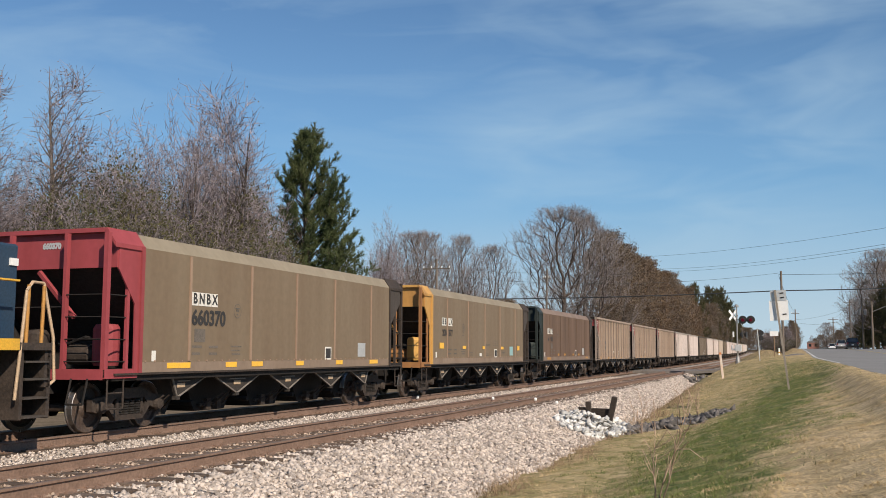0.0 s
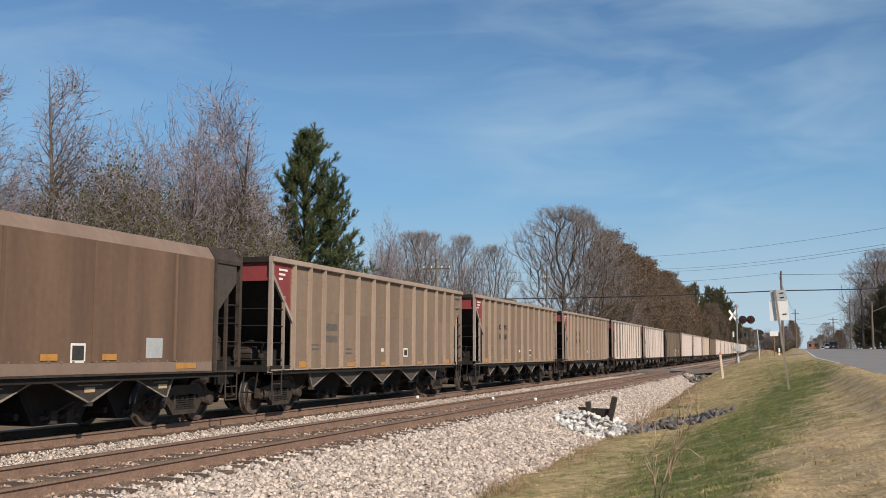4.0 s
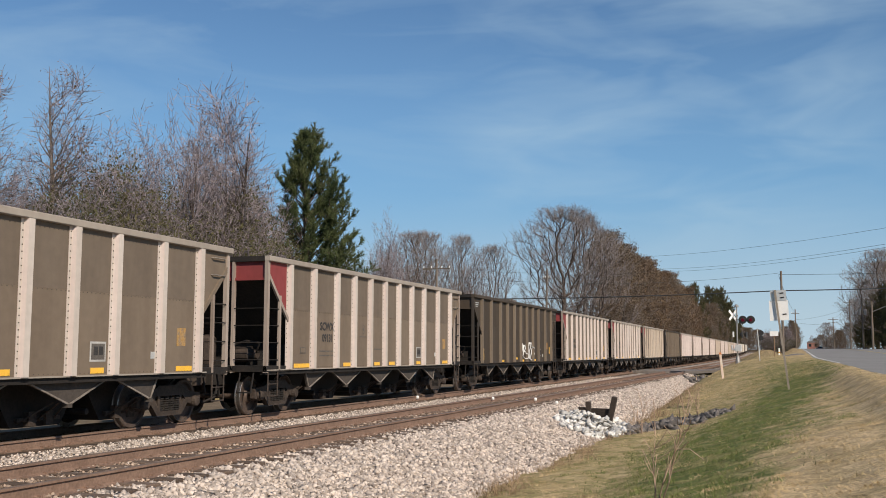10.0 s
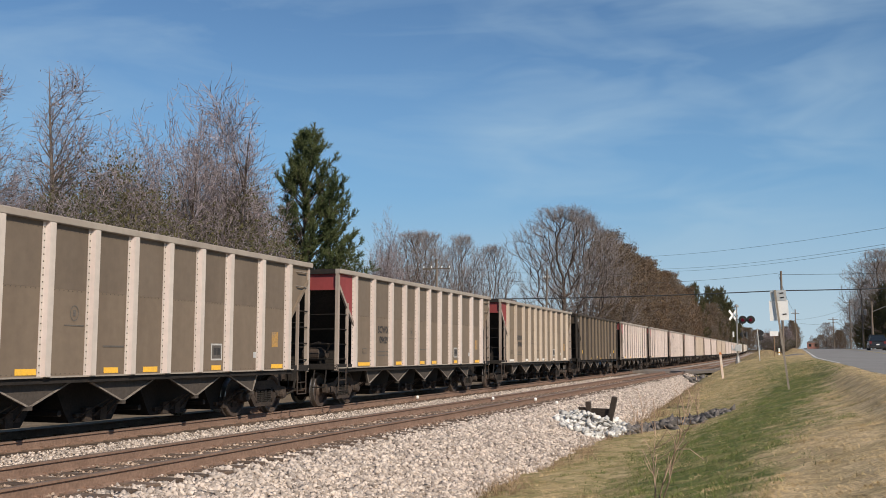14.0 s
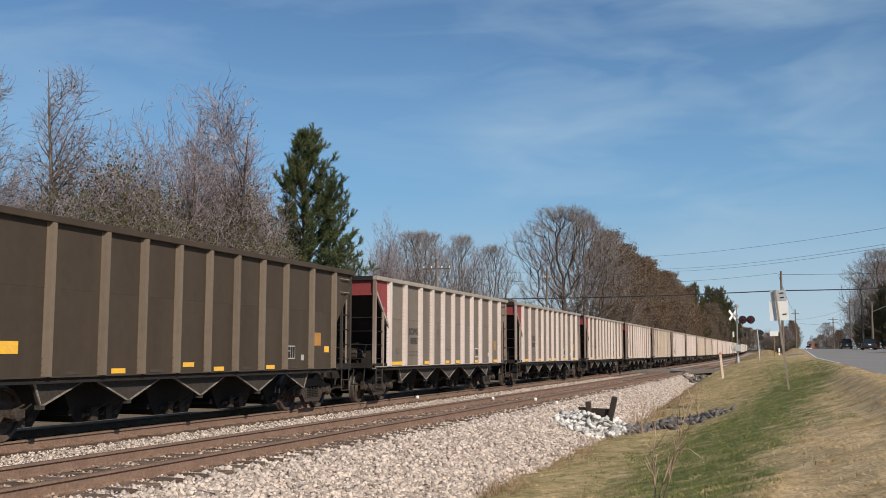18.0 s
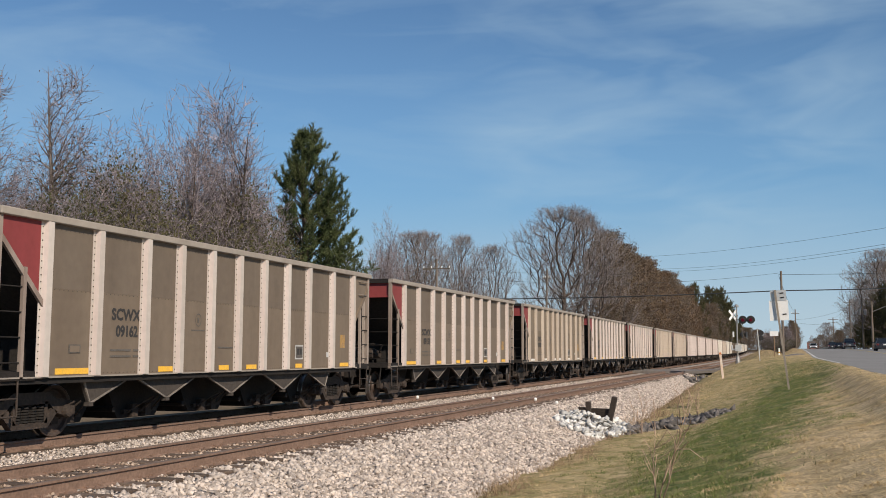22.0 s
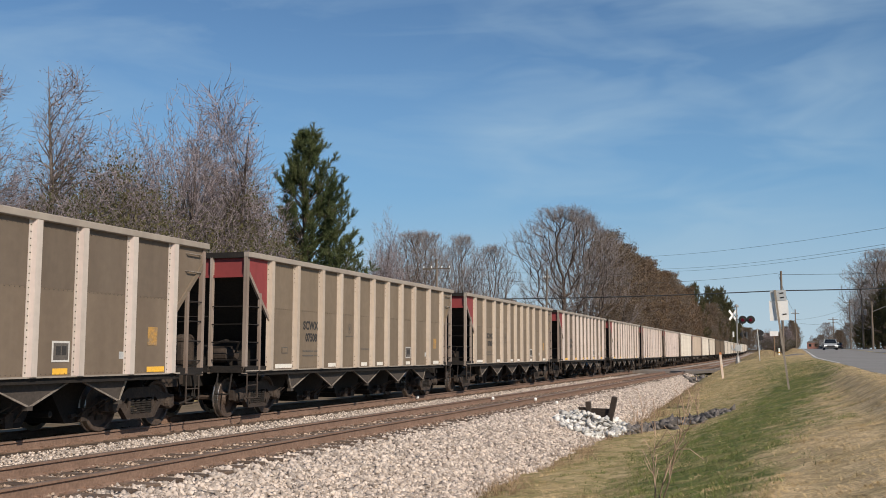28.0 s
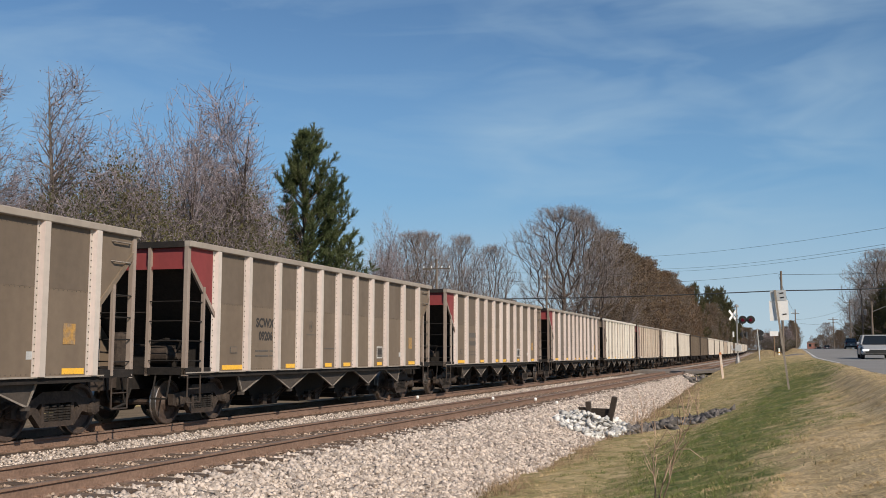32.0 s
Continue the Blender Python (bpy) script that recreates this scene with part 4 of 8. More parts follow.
def far_hopper(style):
    """The same ribbed hopper for the stretch of the train that stays far off."""
    body_m, rib_m, end_m, chord_m = style[:4]
    car = empty("hopper_car")
    for sx in (-1, 1):
        bm = bmesh.new()
        lo, hi = sorted((sx * 1.48, sx * 1.50))
        prism(bm, [(-6.17, 1.05), (6.17, 1.05), (6.17, 2.22), (7.14, 3.22), (7.14, 3.62), (-7.14, 3.62), (-7.14, 3.22), (-6.17, 2.22)], "x", lo, hi)
        part("side_sheet", bm, body_m, car)
        bm = bmesh.new()
        lo, hi = sorted((sx * 1.50, sx * 1.60))
        for y in RIB_YS:
            box(bm, lo, hi, y - 0.07, y + 0.07, 1.07, 3.60)
        tagged(part("ribs", bm, rib_m, car), kind="stuff")
        bm = bmesh.new()
        lo, hi = sorted((sx * 1.44, sx * 1.60))
        box(bm, lo, hi, -7.24, 7.24, 3.60, 3.725)
        part("top_chord", bm, chord_m, car)
    for e in (-1, 1):
        bm = bmesh.new()
        box(bm, -1.48, 1.48, min(e * 7.16, e * 7.13), max(e * 7.16, e * 7.13), 3.20, 3.72)
        part("end_sheet", bm, end_m, car)
        bm = bmesh.new()
        prism(bm, [(e * 7.13, 3.22), (e * 7.10, 3.26), (e * 4.9, 1.05), (e * 4.96, 1.02)], "x", -1.475, 1.475)
        part("slope_sheet", bm, M_SLOPE, car)
        bm = bmesh.new()
        box(bm, -1.55, 1.55, min(e * 7.24, e * 5.6), max(e * 7.24, e * 5.6), 1.0, 1.16)
        for x in (-1.5, 1.5):
            box(bm, x - 0.06, x + 0.06, min(e * 7.24, e * 7.14), max(e * 7.24, e * 7.14), 1.1, 3.62)
        part("end_platform", bm, M_TRUCK, car)
        make_truck(car, e * 5.83, False)
    bm = bmesh.new()
    box(bm, -0.32, 0.32, -8.06, 8.06, 0.74, 1.0)
    for y in (-4.55, -2.27, 0.0, 2.27, 4.55):
        prism(bm, [(y - 0.85, 1.05), (y + 0.85, 1.05), (y + 0.12, 0.46), (y - 0.12, 0.46)], "x", -1.38, 1.38)
    part("underframe", bm, M_UNDER, car)
    return car


SEAMS = (-4.65, -2.2, 0.0, 2.2, 4.65)


def smooth_hopper(body_m, end_m, band_m):
    """A smooth-sided hopper with thin seams and a top that slopes inwards."""
    car = empty("hopper_car")
    for sx in (-1, 1):
        bm = bmesh.new()
        lo, hi = sorted((sx * 1.56, sx * 1.58))
        box(bm, lo, hi, -6.24, 6.05, 1.09, 3.42)
        part("side_sheet", bm, body_m, car)
        bm = bmesh.new()
        prism(bm, [(sx * 1.58, 3.42), (sx * 1.40, 3.68), (sx * 1.37, 3.68), (sx * 1.55, 3.42)], "y", -6.95, 6.95)
        part("top_band", bm, band_m, car)
        # black sill colour stands in for the flange's shadow here too
        bm = bmesh.new()
        lo, hi = sorted((sx * 1.36, sx * 1.60))
        box(bm, lo + (0.07 if sx < 0 else 0), hi - (0.07 if sx > 0 else 0), -7.0, 7.0, 0.955, 1.055)
        part("side_sill", bm, M_UNDER, car)
        bm = bmesh.new()
        box(bm, lo, hi, -7.0, 7.0, 1.055, 1.09)
        part("sill_flange", bm, M_TRUCK, car)
        for y in SEAMS:
            bm = bmesh.new()
            lo, hi = sorted((sx * 1.58, sx * 1.60))
            box(bm, lo, hi, y - 0.035, y + 0.035, 1.30, 3.40)
            part("seam", bm, P_SEAM if body_m is P_OLIVE else body_m, car)
        for e in (-1, 1):
            bm = bmesh.new()
            lo, hi = sorted((sx * 1.54, sx * 1.57))
            c = 6.24 if e < 0 else 6.05
            prism(bm, [(e * c, 1.09), (e * c, 3.42), (e * 6.95, 3.42), (e * 6.95, 2.98), (e * (c + 0.2), 2.35), (e * (c + 0.18), 1.09)], "x", lo, hi)
            part("corner_plate", bm, end_m if e < 0 else M_CHUTE, car)
            bm = bmesh.new()
            lo, hi = sorted((sx * 1.57, sx * 1.61))
            box(bm, lo, hi, min(e * (c - 0.02), e * (c + 0.07)), max(e * (c - 0.02), e * (c + 0.07)), 1.09, 3.44)
            part("corner_post", bm, end_m if e < 0 else M_TRUCK, car)
            bm = bmesh.new()
            lo, hi = sorted((sx * 1.40, sx * 1.60))
            prism(bm, [(sx * 1.60, 3.36), (sx * 1.60, 3.44), (sx * 1.40, 3.72), (sx * 1.36, 3.68)], "y", min(e * c, e * 7.1), max(e * c, e * 7.1))
            part("roof_flange", bm, end_m if e < 0 else M_TRUCK, car)
    for e in (-1, 1):
        bm = bmesh.new()
        prism(bm, [(-1.55, 3.0), (1.55, 3.0), (1.55, 3.42), (1.38, 3.68), (-1.38, 3.68), (-1.55, 3.42)], "y", min(e * 6.95, e * 6.98), max(e * 6.95, e * 6.98))
        part("end_sheet", bm, end_m if e < 0 else body_m, car)
        bm = bmesh.new()
        box(bm, -1.40, 1.40, min(e * 6.92, e * 7.08), max(e * 6.92, e * 7.08), 3.64, 3.72)
        part("end_chord", bm, end_m if e < 0 else M_TRUCK, car)
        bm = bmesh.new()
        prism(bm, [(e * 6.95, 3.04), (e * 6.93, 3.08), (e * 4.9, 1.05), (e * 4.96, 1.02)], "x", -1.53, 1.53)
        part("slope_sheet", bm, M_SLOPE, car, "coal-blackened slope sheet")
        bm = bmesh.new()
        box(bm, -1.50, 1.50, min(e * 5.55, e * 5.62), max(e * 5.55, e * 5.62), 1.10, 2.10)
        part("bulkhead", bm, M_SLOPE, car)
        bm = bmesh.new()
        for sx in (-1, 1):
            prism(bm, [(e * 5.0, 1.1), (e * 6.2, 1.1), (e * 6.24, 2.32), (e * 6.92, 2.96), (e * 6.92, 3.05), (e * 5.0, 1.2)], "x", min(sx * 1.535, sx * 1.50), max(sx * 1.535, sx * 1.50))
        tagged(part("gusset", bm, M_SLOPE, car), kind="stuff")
        bm = bmesh.new()
        path_tube(bm, [(-0.15, e * 7.0, 2.95), (0.6, e * 6.9, 2.1)], 0.05, 4)
        part("brace", bm, end_m if e < 0 else M_TRUCK, car)
        end_fittings(car, e, True, (P_RUSTY_POST if end_m is P_YELLOW_BN else end_m) if e < 0 else M_TRUCK)
        bm = bmesh.new()
        lathe(bm, [(1.22, 0.05), (1.22, 0.22), (1.30, 0.25), (1.90, 0.25), (1.98, 0.20), (2.0, 0.03)], "z", 14)
        bmesh.ops.translate(bm, verts=bm.verts, vec=(1.05, e * 6.55, 0))
        part("painted_tank", bm, end_m if e < 0 else M_TRUCK, car)
    for a0, a1, ap in CHUTES:
        bm = bmesh.new()
        c = ap + 0.3 * ((a0 + a1) / 2 - ap)
        box(bm, 1.382, 1.388, c - 0.14, c + 0.14, 0.77, 0.855)
        part("chute_label", bm, M_CHUTE_TAG, car)
        bm = bmesh.new()
        w = 0.33 if a1 - a0 > 1.5 else 0.22
        c = ap + 0.5 * ((a0 + a1) / 2 - ap)
        box(bm, 1.378, 1.40, c - w, c + w, 0.885, 0.908)
        part("chute_rail", bm, M_EDGE, car)
    for sx in (-1, 1):
        bm = bmesh.new()
        box(bm, *sorted((sx * 1.58, sx * 1.588)), -6.2, 6.0, 1.095, 1.285)
        part("lower_flange", bm, P_LOW if body_m is P_OLIVE else P_BROWN_BAND, car)
        bm = bmesh.new()
        for k in range(41):
            y = -6.1 + k * 0.3
            box(bm, *sorted((sx * 1.58, sx * 1.600)), y - 0.02, y + 0.02, 1.29, 1.32)
        tagged(part("bolt_row", bm, P_SEAM if body_m is P_OLIVE else P_BROWN_BAND, car), kind="stuff")
    underframe(car, True, M_CHUTE_DARK)
    return car


# how far marks sit from their nominal place along the car
SHIFT = [-0.05]


def side_mark(car, name, y0, y1, z0, z1, material, x=1.506, label=""):
    """A thin plate stuck on the near side sheet."""
    bm = bmesh.new()
    y0, y1 = y0 + SHIFT[0], y1 + SHIFT[0]
    box(bm, x - 0.001, x + 0.004, y0, y1, z0, z1)
    return part(name, bm, material, car, label)


def end_text(car, body, x, z, cap, material, y):
    m = Matrix.Translation((x, y, z)) @ Matrix(((1, 0, 0, 0), (0, 0, -1, 0), (0, 1, 0, 0), (0, 0, 0, 1)))
    return writing(body, cap / 0.70, material, car, m, "end_lettering", 0.95)


def side_text(car, body, y, z, cap, material, x=1.5075, wide=0.95, name="lettering"):
    m = Matrix.Translation((x, y + SHIFT[0], z)) @ Matrix(((0, 0, 1, 0), (1, 0, 0, 0), (0, 1, 0, 0), (0, 0, 0, 1)))
    return writing(body, cap / 0.70, material, car, m, name, wide)


P_TAUPE = paint("taupe_hopper_paint", (0.200, 0.156, 0.114), (0.142, 0.108, 0.079), 0.62)
P_TAUPE_UP = paint("soot_darkened_taupe_paint", (0.172, 0.136, 0.102), (0.120, 0.093, 0.070), 0.62)
# cleaner paint than the panels, lightened further for the sun the ribs catch
P_CREAM_RIB = paint("chalky_rib_paint", (0.60, 0.535, 0.475), (0.41, 0.35, 0.295), 0.6, 0.6)
P_CHORD = paint("dusty_chord_paint", (0.36, 0.315, 0.265), (0.26, 0.22, 0.185), 0.65, 0.6)
P_TAN = paint("tan_hopper_paint", (0.235, 0.173, 0.125), (0.165, 0.115, 0.083), 0.65)
P_TAN_RIB = paint("tan_rib_paint", (0.38, 0.295, 0.23), (0.25, 0.18, 0.135), 0.65)
P_WARM = paint("warm_taupe_hopper_paint", (0.215, 0.168, 0.119), (0.150, 0.115, 0.083), 0.62)
P_WARM_RIB = paint("buff_rib_paint", (0.52, 0.44, 0.36), (0.37, 0.30, 0.24), 0.6, 0.6)
P_PINK_RIB = paint("pinkish_rib_paint", (0.63, 0.545, 0.505), (0.44, 0.355, 0.315), 0.6, 0.5)
P_GREY = paint("grey_taupe_hopper_paint", (0.192, 0.160, 0.130), (0.138, 0.112, 0.090), 0.62)
P_DARK = paint("dark_brown_hopper_paint", (0.070, 0.053, 0.038), (0.046, 0.035, 0.026), 0.65)
P_DARK_RIB = paint("brown_rib_paint", (0.200, 0.160, 0.120), (0.135, 0.105, 0.080), 0.65, 0.8)
# pale ribs and body for far cars, with distance haze in the colour
P_WHITE_RIB = paint("pale_rib_paint", (0.66, 0.62, 0.55), (0.48, 0.42, 0.36), 0.6, 0.5)
P_PALE = paint("pale_hopper_paint", (0.42, 0.37, 0.31), (0.30, 0.25, 0.20), 0.65)
P_RED = paint("faded_red_end_paint", (0.255, 0.052, 0.052), (0.16, 0.042, 0.038), 0.6)
P_OLIVE = paint("olive_brown_paint", (0.216, 0.164, 0.108), (0.165, 0.112, 0.072), 0.62)
P_SEAM = paint("rusty_seam_paint", (0.34, 0.235, 0.165), (0.24, 0.155, 0.105), 0.7)
P_LOW = paint("dusty_flange_paint", (0.275, 0.205, 0.150), (0.19, 0.135, 0.095), 0.7)
P_OLIVE_BAND = paint("pale_olive_paint", (0.285, 0.240, 0.172), (0.21, 0.172, 0.122), 0.65)
P_BROWN = paint("rusty_brown_paint", (0.180, 0.115, 0.078), (0.105, 0.068, 0.047), 0.65, 0.9)
P_BROWN_BAND = paint("light_brown_paint", (0.24, 0.175, 0.135), (0.17, 0.12, 0.09), 0.65)
P_RED_BN = paint("red_end_paint", (0.34, 0.068, 0.076), (0.22, 0.045, 0.047), 0.55)
P_YELLOW_BN = paint("orange_yellow_end_paint", (0.60, 0.335, 0.095), (0.30, 0.145, 0.055), 0.55, 0.8)
# brown-worn post paint, dulled to put the shade on the posts into its colour
P_POST = paint("shade_dulled_end_post_paint", (0.40, 0.335, 0.285), (0.13, 0.085, 0.062), 0.75, 0.8)
P_RUSTY_POST = paint("rusty_orange_post_paint", (0.40, 0.195, 0.072), (0.19, 0.085, 0.045), 0.65, 0.8)
P_GREEN_BN = paint("dark_green_end_paint", (0.034, 0.042, 0.038), (0.022, 0.026, 0.024), 0.55)

STYLES = {
    "light": (P_TAUPE, P_CREAM_RIB, P_RED, P_CHORD, True),
    "tan": (P_TAN, P_TAN_RIB, P_RED, P_TAN_RIB, True, 13),
    "warm": (P_WARM, P_WARM_RIB, P_RED, P_CHORD, True),
    "pink": (P_GREY, P_PINK_RIB, P_RED, P_CHORD, True),
    "dark": (P_DARK, P_DARK_RIB, P_DARK, P_DARK, False),
    "pale": (P_PALE, P_WHITE_RIB, P_TAUPE, P_WHITE_RIB, True),
}
STYLE_WORDS = {
    "light": "taupe coal hopper car with cream ribs and red ends",
    "warm": "warm taupe coal hopper car with buff ribs and red ends",
    "tan": "tan coal hopper car with tan ribs and red ends",
    "pink": "grey-taupe coal hopper car with pinkish ribs and red ends",
    "dark": "dark brown coal hopper car with rusty ribs",
    "pale": "coal hopper car in haze-pale colours far down the train",
}
# style and number of each ribbed car from the fourth on
ORDER = ["tan", "tan", "tan", "light", "light", "dark", "light", "light", "warm", "dark",
         "pink", "pink", "light", "light", "warm", "light", "light", "warm", "warm", "light",
         "light", "light", "pink", "pale", "warm", "pale", "pale", "dark", "dark", "pale",
         "pale", "pale", "warm", "pale", "pale", "dark", "pale", "pale", "pale", "pale",
         "warm", "pale", "pale", "pale", "dark", "pale", "pale", "pale", "warm", "pale",
         "pale", "pale", "dark", "pale", "pale", "pale"]
NUMBERS = {4: "06067", 5: "06298", 6: "09805", 7: "09131", 9: "09198", 10: "09429", 18: "07672", 11: "07888", 13: "09583", 14: "09535", 15: "09162", 16: "09153", 17: "07882", 20: "07508", 21: "07883", 22: "09196", 23: "09206"}
NEAR_CARS = 29


def marks(car, key):
    """Stencils, reflectors and plates on the near side of one kind of car."""
    body = STYLES[key][0]
    SHIFT[0] = 0.0 if key in ("dark", "tan") else 0.17
    if key == "tan":
        for y0, y1, z1 in ((-5.72, -5.3, 1.26), (-2.85, -2.3, 1.2), (-0.4, 0.05, 1.2), (2.65, 3.1, 1.2), (5.4, 5.9, 1.24)):
            side_mark(car, "reflector", y0, y1, 1.10, z1, M_REFLECT_DIRTY)
        side_mark(car, "data_plate", 1.42, 1.78, 1.34, 1.62, M_REFLECT_W)
        side_mark(car, "data_panel", 1.47, 1.73, 1.39, 1.57, M_INK, 1.511)
        side_mark(car, "sticker", -0.42, -0.22, 1.50, 1.60, M_REFLECT_W)
        for k in range(3):
            side_mark(car, "stencil_bar", -6.85, -6.42 - 0.12 * k, 3.42 - 0.11 * k, 3.47 - 0.11 * k, M_REFLECT_W, 1.516)
        for z in (1.55, 1.66):
            side_mark(car, "stencil_bar", -5.05, -4.6, z, z + 0.03, M_INK_FADED)
            side_mark(car, "stencil_bar", -2.95, -2.55, z - 0.1, z - 0.07, M_INK_FADED)
        return
    if key == "dark":
        for y0, y1, z0 in ((-3.1, -2.7, 1.09), (-0.85, -0.45, 1.18), (0.3, 0.7, 1.08), (2.55, 2.95, 1.09)):
            side_mark(car, "reflector", y0, y1, z0, z0 + 0.09, M_REFLECT)
        for y0, y1 in ((-4.3, -3.95), (-1.95, -1.55), (1.5, 1.85), (3.75, 4.1)):
            side_mark(car, "grey_plate", y0, y1, 1.09, 1.15, M_CHUTE)
        side_mark(car, "data_plate", 3.58, 3.97, 1.32, 1.64, M_LINE)
        for y0, y1 in ((3.605, 3.72), (3.74, 3.83), (3.85, 3.945)):
            side_mark(car, "data_panel", y0, y1, 1.345, 1.50 if y0 < 3.7 else 1.615, M_SLOPE, 1.511)
        side_mark(car, "data_panel", 3.605, 3.72, 1.52, 1.615, M_SLOPE, 1.511)
        side_mark(car, "sticker", 4.3, 4.45, 1.28, 1.42, M_SIGNBACK)
        side_mark(car, "orange_patch", 5.0, 5.4, 1.65, 1.98, M_REFLECT_DIRTY)
        for k in range(3):
            side_mark(car, "stencil_bar", -6.9, -6.45 - 0.08 * k, 3.40 - 0.07 * k, 3.43 - 0.07 * k, M_SIGNBACK, 1.516)
        bm = bmesh.new()
        box(bm, -0.55, 0.62, -7.172, -7.165, 3.40, 3.50)
        part("end_plate", bm, M_SIGNBACK, car)
        return
    refl = M_REFLECT_W if key == "warm" else M_REFLECT
    for y0, y1 in ((-5.96, -5.06), (-3.07, -2.6), (-0.9, -0.5), (0.25, 0.70), (2.62, 2.98), (5.2, 5.75)):
        side_mark(car, "reflector", y0, y1, 1.10, 1.20, refl)
    side_mark(car, "white_frame", 2.585, 3.015, 1.305, 1.655, M_LINE, 1.5065)
    side_mark(car, "data_plate", 2.62, 2.98, 1.34, 1.62, M_INK_FADED, 1.509)
    side_mark(car, "data_panel", 2.68, 2.79, 1.42, 1.57, M_INK, 1.514)
    side_mark(car, "data_panel", 2.82, 2.93, 1.42, 1.57, M_INK, 1.514)
    bm = bmesh.new()
    ring = [[bm.verts.new((1.509, -1.56 + r * 0.82 * math.cos(a * math.tau / 24), 2.13 + r * math.sin(a * math.tau / 24))) for a in range(24)] for r in (0.115, 0.135)]
    for a in range(24):
        bm.faces.new((ring[0][a], ring[1][a], ring[1][(a + 1) % 24], ring[0][(a + 1) % 24]))
    part("emblem_ring", bm, M_INK_FADED, car)
    side_mark(car, "emblem_bar", -1.76, -1.70, 2.08, 2.18, M_INK_FADED)
    side_mark(car, "stencil_bar", -1.98, -1.48, 1.91, 1.93, M_INK_FADED)
    for z in (1.38, 1.49):
        side_mark(car, "stencil_bar", -4.55, -3.95, z, z + 0.035, M_INK_FADED)
        side_mark(car, "stencil_bar", -3.88, -3.68, z, z + 0.035, M_INK_FADED)
    side_mark(car, "stencil_block", -5.65, -5.35, 1.45, 1.60, M_INK_FADED)
    side_mark(car, "stencil_block", -5.62, -5.38, 1.47, 1.58, body, 1.511)
    side_mark(car, "stencil_bar", -0.95, -0.35, 1.56, 1.59, M_INK_FADED)
    side_mark(car, "sticker", 4.35, 4.55, 1.35, 1.48, M_SIGNBACK)
    side_mark(car, "orange_patch", 5.2, 5.5, 1.6, 1.95, M_ORANGE_STAIN)


# small worn stencils on the smooth cars: along from, along to, height, depth
STENCILS = ((-4.5, -4.14, 1.56, 0.05), (-4.5, -4.2, 1.42, 0.05), (-3.86, -3.52, 1.56, 0.05), (-3.86, -3.55, 1.42, 0.05), (-3.0, -2.55, 1.585, 0.03), (-3.0, -2.6, 1.50, 0.03), (-2.95, -2.6, 1.42, 0.03),
            (-1.95, -1.57, 1.47, 0.02), (-1.9, -1.57, 1.38, 0.02), (0.15, 0.77, 1.80, 0.022), (0.15, 0.77, 1.745, 0.022), (0.1, 0.6, 1.42, 0.02), (0.1, 0.6, 1.365, 0.02),
            (2.45, 3.05, 1.54, 0.022), (2.5, 3.05, 1.48, 0.022), (2.55, 2.95, 1.42, 0.022), (4.8, 5.25, 1.82, 0.02), (4.8, 5.25, 1.765, 0.02), (-2.9, -2.68, 2.10, 0.02))
M_STENCIL = mat("worn_stencil", (0.16, 0.135, 0.11), 0.75, 0, 0.2, 5.0, None, 0.5, 40.0, 0)


